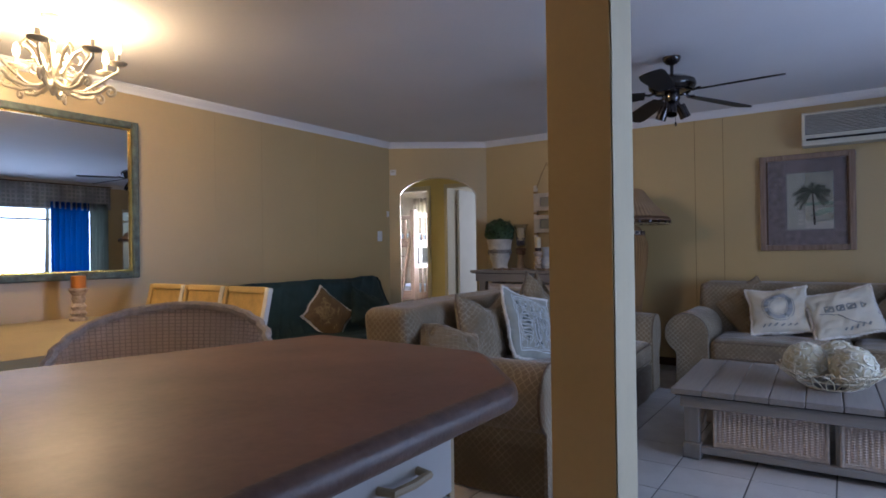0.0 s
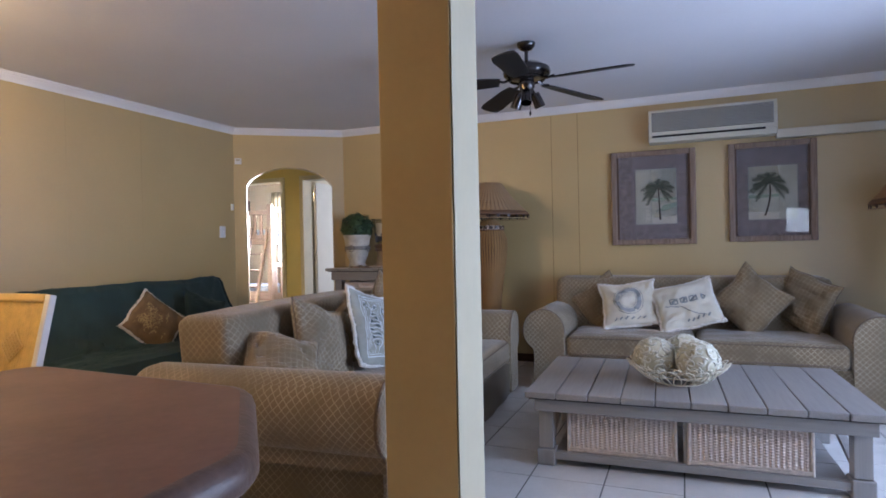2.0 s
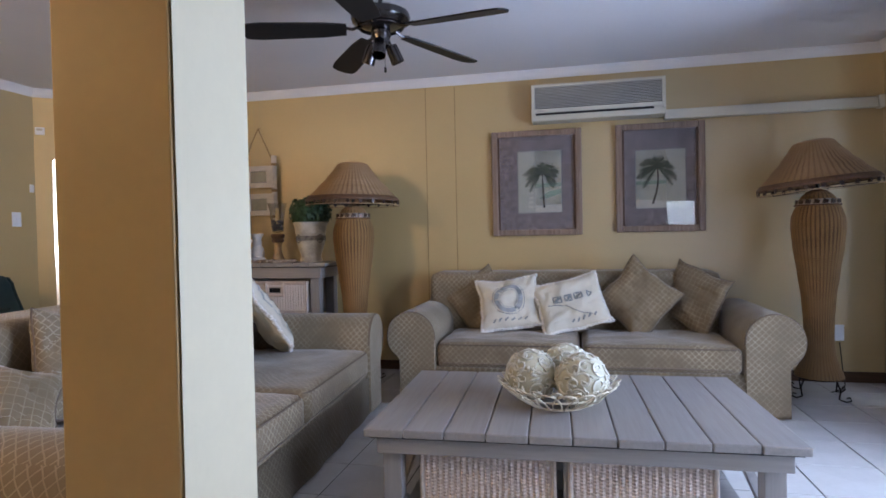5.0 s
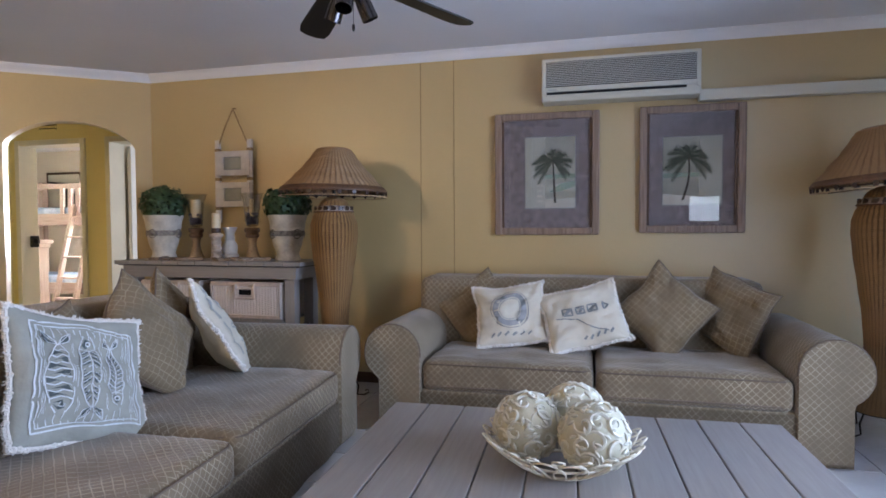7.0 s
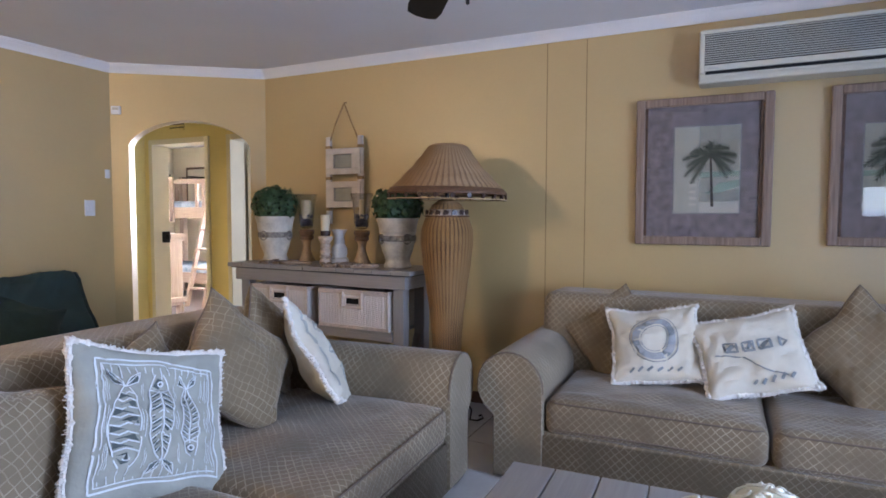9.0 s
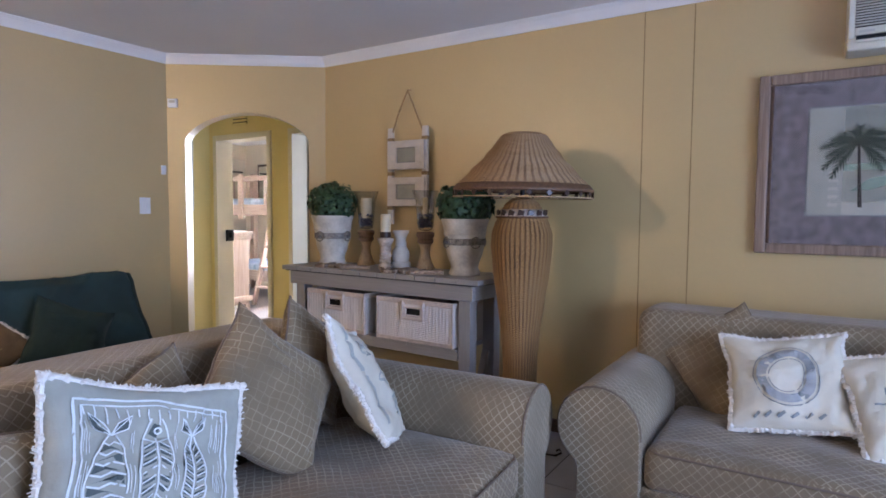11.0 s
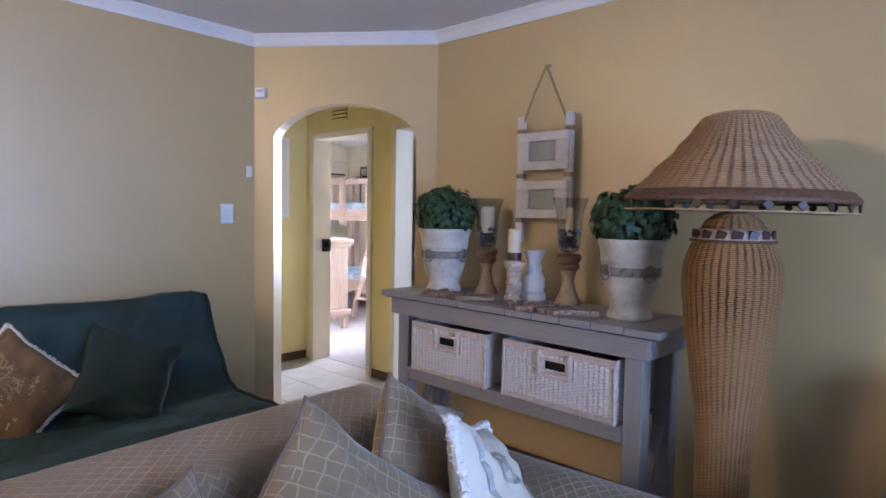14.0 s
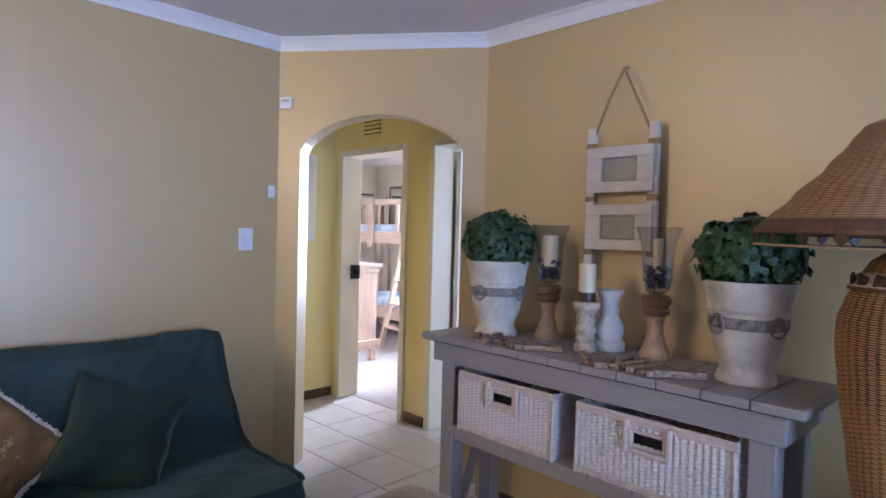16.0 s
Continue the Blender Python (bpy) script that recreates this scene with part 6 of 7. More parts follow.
def palm_print(parent, pw, ph, bend, seed):
    """A palm on a pale beach, flat on the print at y = 0; the print's middle is the origin."""
    rng = random.Random(seed)
    pr = part("print", box(-pw / 2, pw / 2, 0.0, 0.002, -ph / 2, ph / 2), PRINT_PALE, parent, "pale beach print with a palm")
    def flat(pts, y, m_, n):
        bm = bmesh.new()
        bm.faces.new([bm.verts.new((x, y, z)) for x, z in pts])
        part(n, bm, m_, pr)
    flat([(-pw / 2, -ph / 2), (pw / 2, -ph / 2), (pw / 2, -ph * 0.36), (0.1 * pw, -ph * 0.39), (-pw / 2, -ph * 0.34)], -0.0006, PRINT_SAND, "sand")
    flat([(-pw / 2, -ph * 0.10), (pw / 2, -ph * 0.08), (pw / 2, -ph * 0.02), (-pw / 2, -ph * 0.035)], -0.0006, PRINT_SEA, "sea")
    if bend:
        flat([(pw * 0.12, -ph / 2), (pw / 2, -ph / 2), (pw / 2, ph / 2), (pw * 0.12, ph / 2)], -0.0010, PRINT_TONE, "toned_strip")
    else:
        flat([(-pw / 2, -ph / 2), (-pw * 0.10, -ph / 2), (-pw * 0.10, ph / 2), (-pw / 2, ph / 2)], -0.0010, PRINT_TONE, "toned_strip")
        for k in range(9):
            z = -ph * 0.42 + k * ph * 0.075
            flat([(-pw * 0.26, z), (-pw * 0.15, z), (-pw * 0.15, z + ph * 0.03), (-pw * 0.26, z + ph * 0.03)], -0.0013, PRINT_SAND, "lettering_bar")
        flat([(-pw * 0.02, -ph * 0.28), (pw * 0.2, -ph * 0.16), (pw / 2, -ph * 0.12), (pw / 2, -ph * 0.20), (pw * 0.2, -ph * 0.27)], -0.0008, PRINT_SEA, "shore")
    x0, ct_ = (-0.16 * pw, (-0.06 * pw, 0.20 * ph)) if bend else (0.10 * pw, (0.06 * pw, 0.16 * ph))
    bm = bmesh.new()
    prev = None
    for k in range(13):
        s_ = k / 12
        x = x0 + (ct_[0] - x0) * s_ + (bend * pw * 0.05 * math.sin(s_ * math.pi))
        z = -ph * 0.43 + (ct_[1] + ph * 0.43) * s_
        w_ = pw * (0.024 - 0.010 * s_)
        pair = [bm.verts.new((x - w_, -0.0016, z)), bm.verts.new((x + w_, -0.0016, z))]
        if prev:
            bm.faces.new((prev[0], prev[1], pair[1], pair[0]))
        prev = pair
    part("palm_trunk", bm, PRINT_TRUNK, pr)
    for k in range(15):
        a = radians(-40 + 260 * k / 14 + rng.uniform(-7, 7))
        l = pw * rng.uniform(0.34, 0.46)
        bm = bmesh.new()
        y = -0.0020 - 0.0001 * k
        rib = []
        for j in range(11):
            f = j / 10
            rib.append(Vector((ct_[0] + l * f * math.cos(a), y, ct_[1] + l * f * math.sin(a) * 0.9 - l * 0.42 * f * f)))
        for j in range(10):
            p0, p1 = rib[j], rib[j + 1]
            d = (p1 - p0).normalized()
            n = Vector((-d.z, 0, d.x))
            reach = pw * 0.105 * math.sin(math.pi * (0.15 + 0.08 * j)) * rng.uniform(0.75, 1.1)
            for sg in (-1, 1):
                bm.faces.new([bm.verts.new(q) for q in (p0, p1, p1 + (d * 0.9 + n * sg * 0.75) * reach)])
        part("palm_frond", bm, PRINT_GREEN, pr)


def picture(label, x0, x1, z0, z1, px0, px1, pz0, pz1, bend, seed):
    cx, cz = (x0 + x1) / 2, (z0 + z1) / 2
    t = thing("picture", label, "framed picture", pose(cx, 6.60, cz, 0.8), "palm pictures")
    w, h = (x1 - x0) / 2, (z1 - z0) / 2
    fw = 0.05
    for sg, n in ((-1, "left_moulding"), (1, "right_moulding")):
        part(n, box(sg * (w - fw / 2) - fw / 2, sg * (w - fw / 2) + fw / 2, -0.028, 0.008, -h, h, 0.008), FRAME_WOOD, t)
        part("lower_moulding" if sg < 0 else "upper_moulding", box(-w + fw, w - fw, -0.026, 0.008, sg * (h - fw / 2) - fw / 2, sg * (h - fw / 2) + fw / 2, 0.008), FRAME_WOOD, t)
        part("inner_lip", box(sg * (w - fw - 0.008) - 0.008, sg * (w - fw - 0.008) + 0.008, -0.016, 0.004, -h + fw, h - fw, 0.003), SKIRT, t)
    part("matboard", box(-w + fw, w - fw, -0.002, 0.004, -h + fw, h - fw), MATBOARD, t, "dark mauve marbled matboard")
    part("mat_window", box(px0 - cx - 0.006, px1 - cx + 0.006, -0.0036, -0.0022, pz0 - cz - 0.006, pz1 - cz + 0.006), INK, t)
    mount = part("print_sheet", box(-(px1 - px0) / 2, (px1 - px0) / 2, 0.0, 0.0015, -(pz1 - pz0) / 2, (pz1 - pz0) / 2), PRINT_PALE, t)
    mount.location = ((px0 + px1) / 2 - cx, -0.0062, (pz0 + pz1) / 2 - cz)
    palm_print(mount, px1 - px0, pz1 - pz0, bend, seed)
    g = part("glass", box(-w + fw, w - fw, -0.0145, -0.0125, -h + fw, h - fw), PICTURE_GLASS, t, "clear picture glass")
    g.visible_shadow = False
    return t


picture("framed palm print with mauve mat, washed wood frame", -0.447, 0.283, 1.145, 2.008, -0.23, 0.118, 1.335, 1.835, 0, 4)
picture("framed leaning palm print, window reflected in its glass", 0.545, 1.213, 1.155, 2.010, 0.70, 1.068, 1.345, 1.80, 1, 9)

# ---- switches and small wall fittings ----
sw = thing("light_switch", "white plastic light switch on the wall", "light switch", pose(XL, 5.735, 1.37))
part("plate", box(0, 0.010, -0.040, 0.040, -0.060, 0.060, 0.003), SWITCH, sw)
for y in (-0.014, 0.014):
    part("rocker", box(0.0105, 0.015, y - 0.010, y + 0.010, -0.020, 0.020, 0.002), SWITCH, sw)
pn = thing("alarm_keypad", "small white alarm keypad near the corner", "keypad", pose(XL + 0.045, 5.925 + 0.022, 2.14, 0, 0, 36))
part("case", box(-0.035, 0.035, -0.018, 0.004, -0.032, 0.032, 0.004), SWITCH, pn)
part("display", box(-0.022, 0.022, -0.0205, -0.0185, 0.002, 0.020), AC_GRILLE, pn, "grey display")
s2 = thing("bell_push", "small white bell push in the corner", "switch", pose(XL, 5.885, 1.64))
part("plate", box(0, 0.012, -0.018, 0.018, -0.034, 0.034, 0.003), SWITCH, s2)
part("button", box(0.0125, 0.017, -0.008, 0.008, -0.012, 0.012, 0.002), SWITCH, s2)
so = thing("power_socket", "white double power socket low on the wall", "socket", pose(2.13, YB, 0.37))
part("plate", box(-0.04, 0.04, -0.010, 0, -0.06, 0.06, 0.003), SWITCH, so)
part("rocker", box(-0.02, 0.02, -0.0135, -0.0105, 0.02, 0.04, 0.002), SWITCH, so)
cb = thing("lamp_cable", "thin black lamp cable lying by the wall", "cable", pose(0, 0, 0))
part("cord", tube([(1.95, 6.26, 0.01), (2.06, 6.36, 0.008), (2.13, 6.50, 0.008), (2.15, 6.58, 0.06), (2.135, 6.60, 0.30)], 0.004, 6), IRON, cb, "", True)

# ---- kitchen counter ----
kc = thing("kitchen_counter", "brown laminate breakfast counter over white drawers", "counter", pose(-0.8, 0.5, 0))
TOP = [(-0.285, -0.75), (-0.285, 1.41), (-0.515, 1.675), (-1.10, 1.70), (-1.31, 0.92), (-1.31, -0.75)]


def rounded(outline, r, n=5):
    """Rounds the corners of an outline that runs anticlockwise."""
    out = []
    m_ = len(outline)
    for k in range(m_):
        p, a, b = (Vector(outline[q % m_]) for q in (k, k - 1, k + 1))
        u, v = (a - p).normalized(), (b - p).normalized()
        for i in range(n + 1):
            t_ = i / n
            out.append(p + u * r * (1 - t_) ** 2 + v * r * t_ ** 2)
    return out


ring = rounded([(x + 0.8, y - 0.5) for x, y in TOP], 0.05)
top = bmesh.new()
nr = []
for i, q in enumerate(ring):
    d = (ring[(i + 1) % len(ring)] - ring[i - 1]).normalized()
    nr.append(Vector((d.y, -d.x)))
rows_ = [(0.016, 0.892), (0.006, 0.894), (0.0, 0.902), (0.0, 0.916), (0.004, 0.928), (0.013, 0.936), (0.024, 0.938)]
loops_ = [[top.verts.new((*(q - n_ * inset), z)) for q, n_ in zip(ring, nr)] for inset, z in rows_]
for ka, (a, b) in enumerate(zip(loops_, loops_[1:])):
    for i in range(len(ring)):
        k = (i + 1) % len(ring)
        top.faces.new((a[i], a[k], b[k], b[i])).material_index = 1
top.faces.new(loops_[-1]).material_index = 0
top.faces.new(loops_[0][::-1]).material_index = 1
bmesh.ops.recalc_face_normals(top, faces=top.faces[:])
part("worktop", top, [COUNTER, COUNTER_EDGE], kc, "mottled brown laminate top with worn rounded edge", True)
part("carcass", box(-0.33, 0.335, -1.2, 0.93, 0.0, 0.890, 0.003), CABINET, kc)
part("end_trim", box(0.336, 0.348, 0.915, 0.932, 0.10, 0.888, 0.002), BEIGE_TRIM, kc, "beige edge trim")
for k, (a, b) in enumerate(((0.575, 0.912), (0.22, 0.562), (-0.14, 0.208))):
    for z0, z1 in ((0.70, 0.882), (0.42, 0.69), (0.12, 0.41)):
        d = part("drawer", box(0.337, 0.355, a, b, z0, z1, 0.003), CABINET, kc, "white drawer front")
        part("edge_strip", box(0.3375, 0.3545, a - 0.009, a - 0.001, z0, z1, 0.001), BEIGE_TRIM, d, "beige edge strip")
        c = (a + b) / 2
        part("handle", tube([(0.355, c - 0.055, (z0 + z1) / 2 - 0.012), (0.385, c - 0.050, (z0 + z1) / 2 - 0.012), (0.390, c, (z0 + z1) / 2 - 0.012), (0.385, c + 0.050, (z0 + z1) / 2 - 0.012), (0.355, c + 0.055, (z0 + z1) / 2 - 0.012)], 0.008, 8), BEIGE_TRIM, d, "brushed beige bow handle", True)

# ---- dining corner ----
dt = thing("dining_table", "dining table under the mirror with four legs", "dining table", pose(-3.53, 1.92, 0))
part("tabletop", box(-0.79, 0.79, -0.62, 0.62, 0.712, 0.742, 0.006), GREY_WOOD_X, dt)
for sx in (-1, 1):
    for sy in (-1, 1):
        part("leg", box(sx * 0.70 - 0.035, sx * 0.70 + 0.035, sy * 0.53 - 0.035, sy * 0.53 + 0.035, 0, 0.711, 0.005), GREY_WOOD_Z, dt)
tc_ = thing("tablecloth", "plain beige tablecloth spread over the dining table", "tablecloth", pose(-3.53, 1.92, 0))


def cloth(u, v):
    a, b = (u - 0.5) * 2, (v - 0.5) * 2
    x, y = a * 0.98, b * 0.84
    ox, oy = max(0, abs(x) - 0.796), max(0, abs(y) - 0.626)
    drop = min(0.22, math.hypot(ox, oy))
    fx, fy = max(-0.796, min(0.796, x)), max(-0.626, min(0.626, y))
    wob = 0.012 * math.sin(x * 16 + y * 13) * min(1, drop * 6)
    return Vector((fx + math.copysign(wob + (0.004 if ox else 0), x) * (1 if ox else 0), fy + math.copysign(wob + (0.004 if oy else 0), y) * (1 if oy else 0), 0.7435 - drop))


part("cloth", surface(cloth, 64, 56), CLOTH_BEIGE, tc_, "", True)
cd = thing("candlestick", "turned pale candlestick with an orange candle on the dining table", "candle holder", pose(-4.10, 2.32, 0.744))
part("stem", lathe([(0, 0), (0.056, 0), (0.058, 0.018), (0.040, 0.03), (0.052, 0.05), (0.036, 0.07), (0.050, 0.095), (0.034, 0.12), (0.044, 0.15), (0.036, 0.17), (0.055, 0.20), (0.062, 0.21), (0.060, 0.22), (0, 0.222)], 26), DISTRESSED, cd, "", True)
part("candle", lathe([(0, 0.223), (0.045, 0.223), (0.046, 0.300), (0.040, 0.305), (0, 0.298)], 24), WAX_ORANGE, cd, "orange pillar candle", True)


def cane_chair(m):
    c = thing("cane_chair", "varnished bamboo dining chair with a woven cane back", "chair", m, "cane dining chairs")
    lean = pose(0, 0.0, 0.42, -13)
    def leaned(b):
        bmesh.ops.transform(b, matrix=lean, verts=b.verts)
        return b
    for sx in (-1, 1):
        part("back_post", leaned(box(sx * 0.205 - 0.020, sx * 0.205 + 0.020, -0.018, 0.018, -0.02, 0.56, 0.006)), CANE_FRAME if sx < 0 else WHITE_PAINT, c, "" if sx < 0 else "white painted outer post")
    part("top_rail", leaned(box(-0.184, 0.184, -0.017, 0.017, 0.525, 0.565, 0.008)), CANE_FRAME, c)
    part("lower_rail", leaned(box(-0.184, 0.184, -0.014, 0.014, 0.10, 0.13, 0.006)), CANE_FRAME, c)
    pnl = woven_side(0.366, 0.392, 0.0183, 0.0075, 0.0016)
    bmesh.ops.transform(pnl, matrix=lean @ pose(0, -0.002, 0.132), verts=pnl.verts)
    part("cane_panel", pnl, CANE, c, "close woven cane panel", True)
    for k in range(7):
        for s_ in (-1, 1):
            st = box(-0.060, 0.060, -0.002, 0.002, -0.004, 0.004, 0.001, None, 1)
            bmesh.ops.transform(st, matrix=lean @ pose(0, -0.009 - 0.001 * s_, 0.30) @ pose(0, 0, 0, 0, 45 * s_, 0) @ pose(0, 0, (k - 3) * 0.019), verts=st.verts)
            part("cane_strip", st, CANE_FRAME, c)
    part("seat", soft_box(-0.21, 0.21, -0.42, 0.0, 0.41, 0.455, 0.015, 0.012, 6), CANE, c, "", True)
    for sx in (-1, 1):
        for y in (-0.38, -0.02):
            part("leg", lathe([(0.018, 0.0), (0.020, 0.41)], 12, None, True), CANE_FRAME, c).location = (sx * 0.185, y, 0)
    return c


first = cane_chair(pose(-2.975, 2.72, 0))
for x in (-3.435, -3.895):
    copy_thing(first, pose(x, 2.72, 0))

rc = thing("rattan_chair", "limed rattan tub chair with a rounded woven back", "chair", pose(-1.72, 1.62, 0, 0, 0, 214))


def tub(u, v):
    a = radians(-105 + 210 * u)
    top_ = 1.0 - 0.20 * abs(u - 0.5) ** 2 * 4
    z = 0.40 + (top_ - 0.40) * v
    r_ = 0.30 + 0.05 * v
    d = 0.003 * math.cos(u * 210 * 0.5) + 0.003 * math.cos(v * 46 * math.pi) * math.cos(u * 105)
    return Vector(((r_ + d) * math.sin(a), -(r_ + d) * math.cos(a) * 0.62 + 0.18, z))


bm = surface(tub, 240, 92)
uvl = bm.loops.layers.uv.new("UVMap")
for f in bm.faces:
    for lp in f.loops:
        c_ = lp.vert.co
        lp[uvl].uv = (math.atan2(c_.x, -(c_.y - 0.18) / 0.62) * 16, c_.z * 80)
bmesh.ops.solidify(bm, geom=bm.faces[:], thickness=0.006)
part("woven_back", bm, WICKER_PINK, rc, "rounded woven back", True)
part("rim", tube([tub(k / 60, 1.0) for k in range(61)], 0.016, 8), WICKER_RIM, rc, "thick plaited rim", True)
part("seat", lathe([(0, 0.40), (0.29, 0.40), (0.30, 0.425), (0.28, 0.445), (0, 0.45)], 32), WICKER_RIM, rc, "", True)
for k in range(4):
    a = math.pi / 4 + k * math.pi / 2
    part("leg", tube([(0.24 * math.cos(a), 0.24 * math.sin(a), 0.40), (0.27 * math.cos(a), 0.27 * math.sin(a), 0.0)], 0.016, 8), WICKER_RIM, rc)

# ---- mirror and chandelier ----
mi = thing("wall_mirror", "large wall mirror in a mottled gilt frame", "mirror", pose(XL, 2.02, 1.61))
MY, MZ = 0.835, 0.60
part("backing", box(0.0, 0.012, -MY + 0.02, MY - 0.02, -MZ + 0.02, MZ - 0.02), SKIRT, mi)
part("mirror_glass", box(0.0125, 0.018, -MY + 0.054, MY - 0.054, -MZ + 0.054, MZ - 0.054), MIRROR, mi, "silvered mirror glass")
for sg in (-1, 1):
    part("side_moulding", box(0.013, 0.045, sg * (MY - 0.026) - 0.026, sg * (MY - 0.026) + 0.026, -MZ, MZ, 0.010), MIRROR_FRAME, mi)
    part("cross_moulding", box(0.013, 0.043, -MY + 0.053, MY - 0.053, sg * (MZ - 0.026) - 0.026, sg * (MZ - 0.026) + 0.026, 0.010), MIRROR_FRAME, mi)
    part("gilt_slip", box(0.0185, 0.034, sg * (MY - 0.061) - 0.008, sg * (MY - 0.061) + 0.008, -MZ + 0.053, MZ - 0.053, 0.003), GILT, mi, "gilt inner slip")
    part("gilt_slip", box(0.0185, 0.034, -MY + 0.070, MY - 0.070, sg * (MZ - 0.060) - 0.007, sg * (MZ - 0.060) + 0.007, 0.003), GILT, mi, "gilt inner slip")

ch = thing("chandelier", "antique white scrolled iron chandelier, lit", "chandelier", pose(-3.36, 1.88, 0))
part("ceiling_rose", lathe([(0, 2.499), (0.06, 2.499), (0.055, 2.475), (0.015, 2.46)], 24), WHITE_IRON, ch, "", True)
part("stem", lathe([(0.008, 2.47), (0.008, 2.38), (0.020, 2.36), (0.012, 2.30), (0.022, 2.24), (0.030, 2.18), (0.014, 2.13), (0.022, 2.10), (0.010, 2.07), (0.0, 2.06)], 18), WHITE_IRON, ch, "", True)
for k in range(8):
    a = 2 * math.pi * k / 8 + 0.2
    d = Vector((math.cos(a), math.sin(a), 0))
    Z = Vector((0, 0, 1))
    arm = part("arm", tube([d * r_ + Z * z for r_, z in ((0.015, 2.13), (0.08, 2.09), (0.15, 2.10), (0.22, 2.15), (0.28, 2.20), (0.315, 2.225), (0.315, 2.26))], 0.008, 7), WHITE_IRON, ch, "", True)
    part("scroll", tube([d * (0.215 + 0.045 * (1 - j / 14) * math.cos(j * 0.55)) + Z * (2.125 + 0.045 * (1 - j / 14) * math.sin(j * 0.55)) for j in range(13)], 0.006, 6), WHITE_IRON, arm, "", True)
    part("scroll", tube([d * (0.09 + 0.05 * (1 - j / 14) * math.cos(1 + j * 0.55)) + Z * (2.20 + 0.05 * (1 - j / 14) * math.sin(1 + j * 0.55)) for j in range(13)], 0.006, 6), WHITE_IRON, arm, "", True)
    curl = [(0.02, 2.14), (0.08, 2.10), (0.15, 2.085), (0.22, 2.10)]
    curl += [(0.275 + (0.036 - 0.0025 * j) * math.cos(2.6 - j * 0.62), 2.105 + (0.036 - 0.0025 * j) * math.sin(2.6 - j * 0.62)) for j in range(13)]
    part("hanging_scroll", tube([d * r_ + Z * z for r_, z in curl], [0.010] * 6 + [0.0085] * 11, 7), WHITE_IRON, arm, "", True)
    part("crown_leaf", tube([d * r_ + Z * z for r_, z in ((0.015, 2.16), (0.06, 2.22), (0.10, 2.30), (0.14, 2.33), (0.165, 2.30), (0.155, 2.275))], [0.006, 0.010, 0.012, 0.010, 0.008, 0.004], 6), WHITE_IRON, arm, "", True)
    cup = part("candle_cup", lathe([(0.006, 2.255), (0.040, 2.262), (0.050, 2.274), (0.046, 2.279), (0.013, 2.280), (0.012, 2.325)], 14), WHITE_IRON, arm, "", True)
    cup.location = d * 0.315
    bulb = lathe([(0.0, 2.326), (0.012, 2.330), (0.019, 2.350), (0.014, 2.385), (0.003, 2.405), (0, 2.406)], 14)
    part("bulb", bulb, BULB, arm, "lit candle bulb", True).location = d * 0.315

# ---- bedroom seen through the passage ----
bb = thing("bunk_bed", "limed pine bunk bed with slatted ends and a ladder", "bunk bed", pose(-7.50, 9.70, 0))
for x in (-0.95, 0.95):
    for y in (-0.42, 0.42):
        part("post", box(x - 0.045, x + 0.045, y - 0.045, y + 0.045, 0, 1.98, 0.006), BUNK_WOOD, bb)
    for z0, z1 in ((0.35, 0.95), (1.35, 1.93)):
        part("end_rail", box(x - 0.025, x + 0.025, -0.374, 0.374, z1 - 0.09, z1, 0.005), BUNK_WOOD, bb)
        part("end_rail", box(x - 0.025, x + 0.025, -0.374, 0.374, z0 - 0.09, z0 + 0.05, 0.005), BUNK_WOOD, bb)
        for k in range(5):
            y = -0.30 + 0.15 * k
            part("end_slat", box(x - 0.012, x + 0.012, y - 0.030, y + 0.030, z0 + 0.051, z1 - 0.091, 0.003), BUNK_WOOD, bb)
for z in (0.28, 1.28):
    for y in (-0.42, 0.42):
        part("side_rail", box(-0.904, 0.904, y - 0.02, y + 0.02, z, z + 0.16, 0.005), BUNK_WOOD_X, bb)
part("guard_rail", box(-0.904, 0.904, -0.44, -0.40, 1.80, 1.87, 0.005), BUNK_WOOD_X, bb)
for k in range(4):
    part("guard_slat", box(0.30 + 0.14 * k, 0.36 + 0.14 * k, -0.435, -0.41, 1.441, 1.799, 0.003), BUNK_WOOD, bb)
part("guard_post", box(-0.24, -0.14, -0.475, -0.441, 1.22, 1.90, 0.004), BUNK_WOOD, bb)
for z, l in ((0.36, "lower_mattress"), (1.36, "upper_mattress")):
    part(l, soft_box(-0.90, 0.90, -0.39, 0.39, z, z + 0.17, 0.05, 0.02, 8, 0.02), BEDDING, bb, "blue patterned bedding", True)
for sx in (-0.17, 0.17):
    ld = box(-0.022, 0.022, -0.03, 0.03, 0, 1.62, 0.004)
    bmesh.ops.transform(ld, matrix=pose(0.74 + sx, -0.86, 0.0, -15, 0, 0), verts=ld.verts)
    part("ladder_rail", ld, BUNK_WOOD, bb)
for k in range(5):
    z = 0.25 + 0.28 * k
    part("ladder_tread", box(0.592, 0.888, -0.86 + z * 0.268 - 0.05, -0.86 + z * 0.268 + 0.05, z, z + 0.025, 0.003), BUNK_WOOD_X, bb)
cs = thing("chest_of_drawers", "limed pine chest of drawers inside the bedroom door", "chest of drawers", pose(-6.64, 7.93, 0))
part("body", box(-0.22, 0.22, -0.22, 0.42, 0.13, 1.02, 0.006), BUNK_WOOD, cs)
part("plinth", box(-0.25, 0.25, -0.25, 0.45, 0.17, 0.24, 0.008), BUNK_WOOD_X, cs)
part("top_board", box(-0.26, 0.26, -0.26, 0.46, 1.03, 1.08, 0.008), BUNK_WOOD_X, cs)
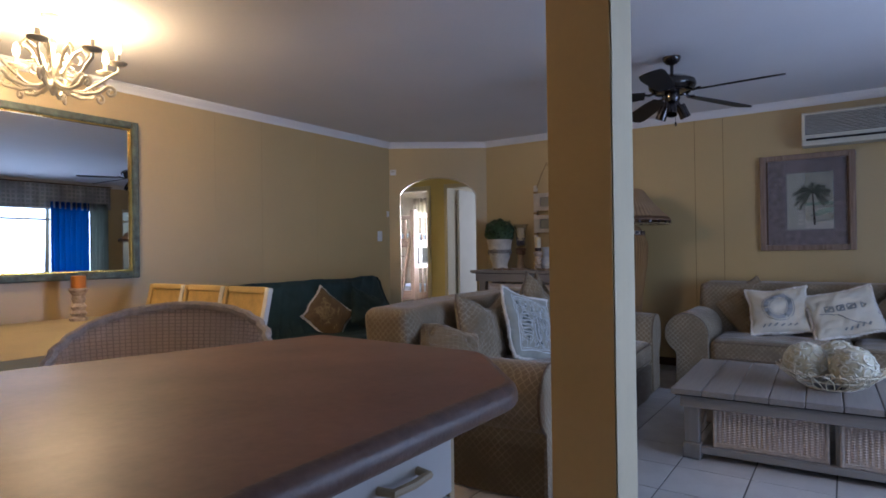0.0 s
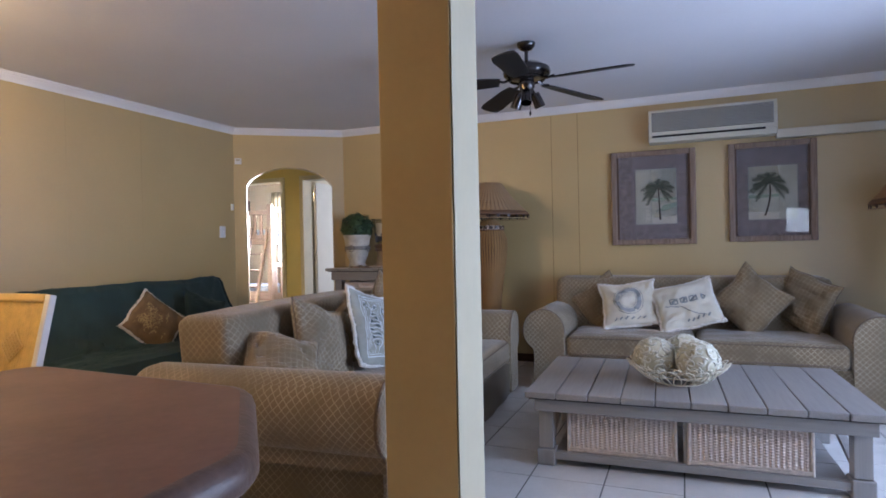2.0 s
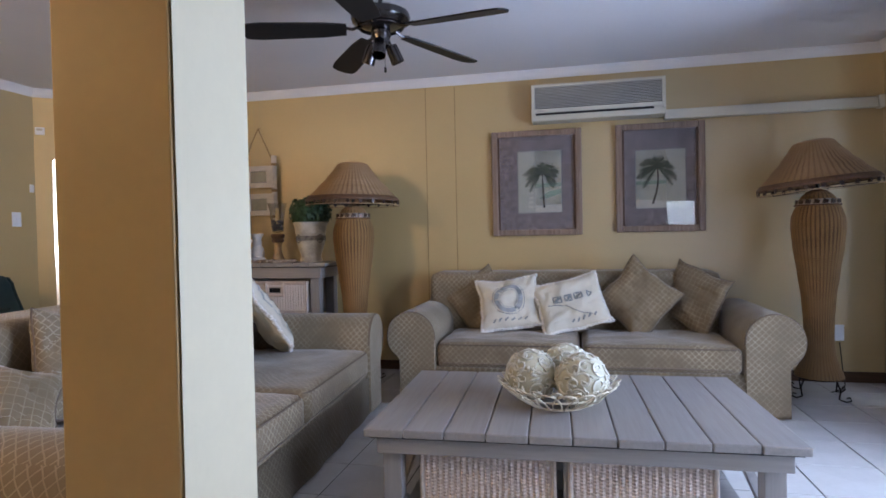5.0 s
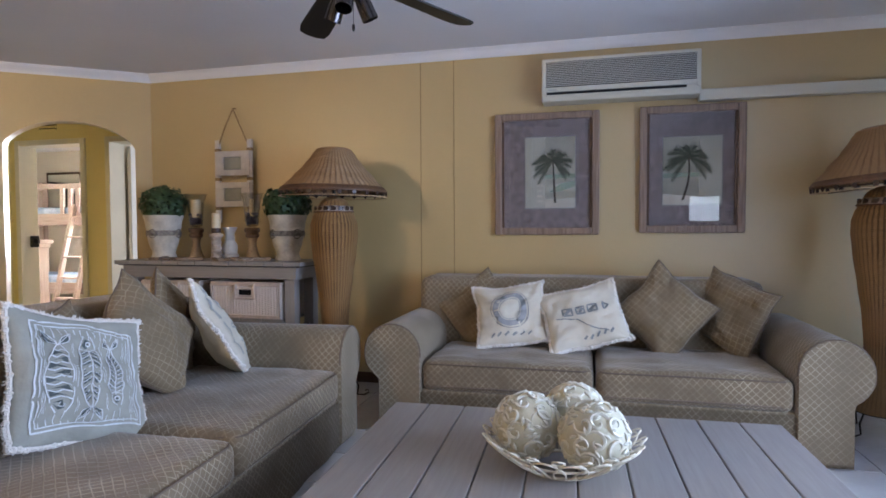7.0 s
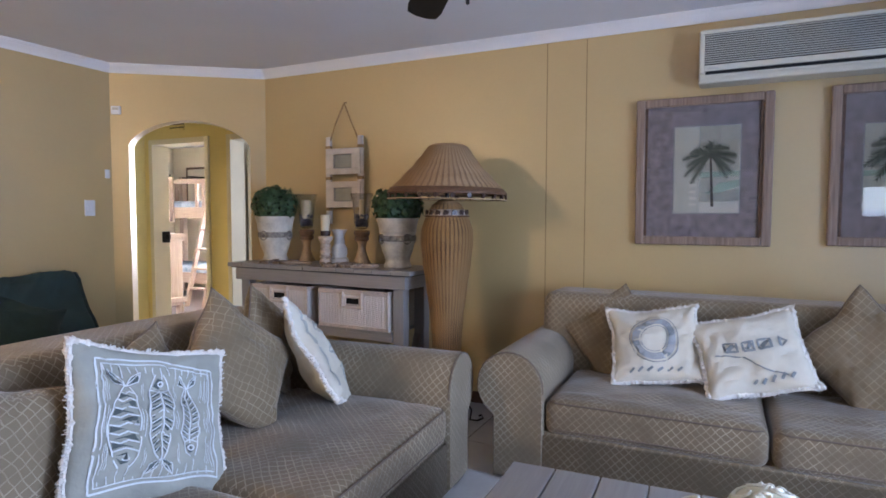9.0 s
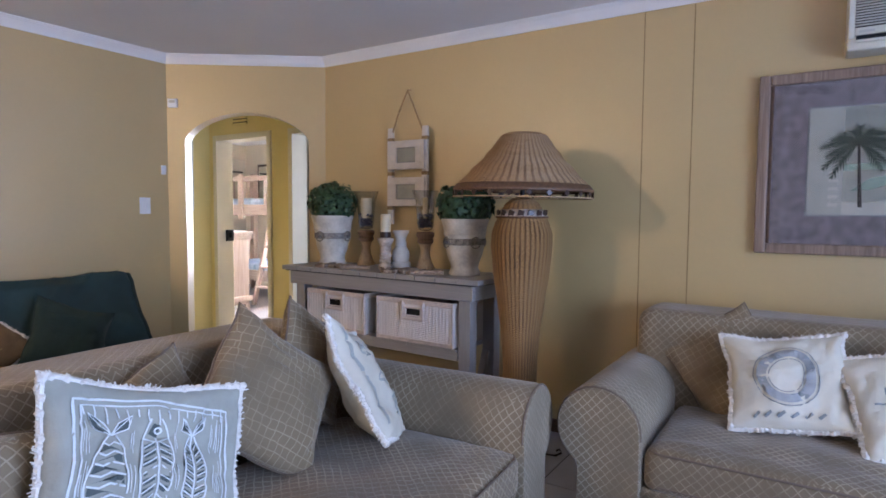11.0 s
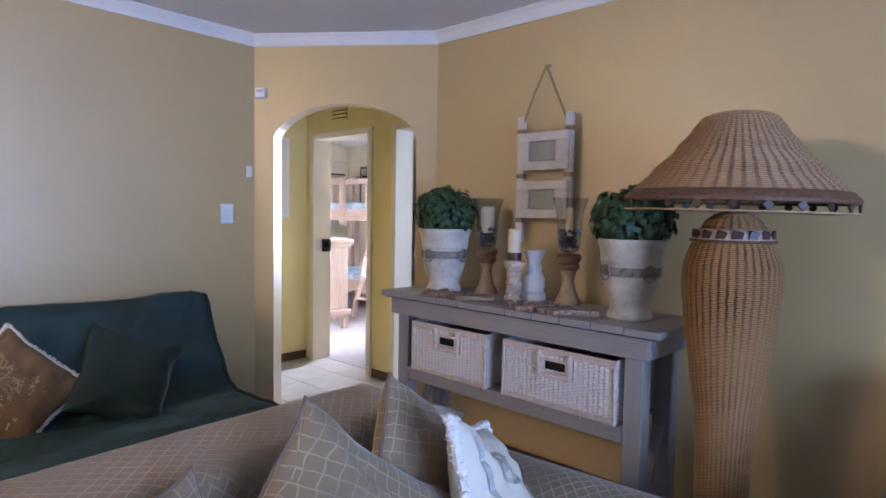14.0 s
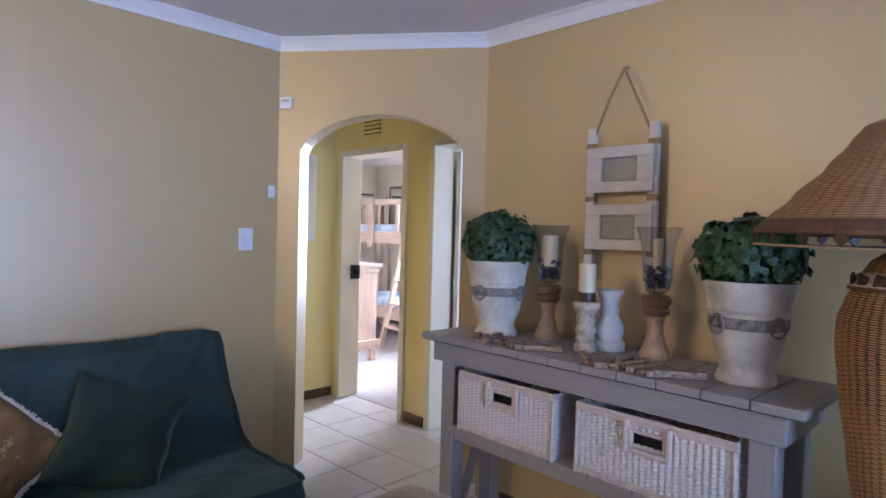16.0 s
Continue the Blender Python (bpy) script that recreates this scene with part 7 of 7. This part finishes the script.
part("cornice", box(-0.24, 0.24, -0.24, 0.44, 0.98, 1.03, 0.006), BUNK_WOOD_X, cs)
for x in (-0.19, 0.19):
    for y in (-0.19, 0.39):
        part("foot", box(x - 0.035, x + 0.035, y - 0.035, y + 0.035, 0.004, 0.13, 0.005), BUNK_WOOD, cs)
ba = thing("bedroom_air_conditioner", "white split air conditioner on the bedroom wall", "air conditioner", pose(-9.0, 9.85, 1.98))
part("body", box(0, 0.18, -0.40, 0.40, 0, 0.27, 0.02), AC_WHITE, ba)
# outlet shade painted by a black strip
part("outlet", box(0.1805, 0.184, -0.34, 0.34, 0.03, 0.06), BLACK, ba)
bp_ = thing("bedroom_mirror", "dark framed mirror on the bedroom wall", "mirror", pose(-8.3, 10.4, 1.75))
part("frame", box(-0.36, 0.36, -0.02, 0, -0.42, 0.42, 0.005), SKIRT, bp_)
part("mirror_glass", box(-0.32, 0.32, -0.024, -0.0205, -0.38, 0.38), MIRROR, bp_)


# ---- floor tiles ----
TS = 0.362
tile = box(-TS / 2 + 0.0035, TS / 2 - 0.0035, -TS / 2 + 0.0035, TS / 2 - 0.0035, -0.008, 0.0, 0.0012, None, 1)
tile_me = mesh_data("tile", tile, TILE)
spare = []
for i in range(-16, 24):
    for j in range(-12, 13):
        x, y = -4.19 + TS * (i + 0.5), 6.305 + TS * (j - 9.5)
        if not (XL < x < 3.3 and YS < y < PY + 0.05) and not (-5.6 < x < XL and 5.1 < y < PY + 0.05):
            continue
        near = (-1.2 < x < 2.4 and 3.0 < y < 6.7) or (-5.6 < x < -3.0 and 5.4 < y < 7.3)
        if near:
            t_ = new("tile", tile_me)
            t_.parent = floor_ob
            t_.location = (x, y, 0)
        else:
            spare.append((x, y))
bm = bmesh.new()
for x, y in spare:
    vs = [bm.verts.new((x + a * (TS / 2 - 0.0035), y + b * (TS / 2 - 0.0035), z)) for z in (-0.008, 0.0) for a, b in ((-1, -1), (1, -1), (1, 1), (-1, 1))]
    bm.faces.new(vs[4:])
    for k in range(4):
        bm.faces.new((vs[k], vs[(k + 1) % 4], vs[4 + (k + 1) % 4], vs[4 + k]))
tagged(part("tiles", bm, TILE, floor_ob), kind="stuff")
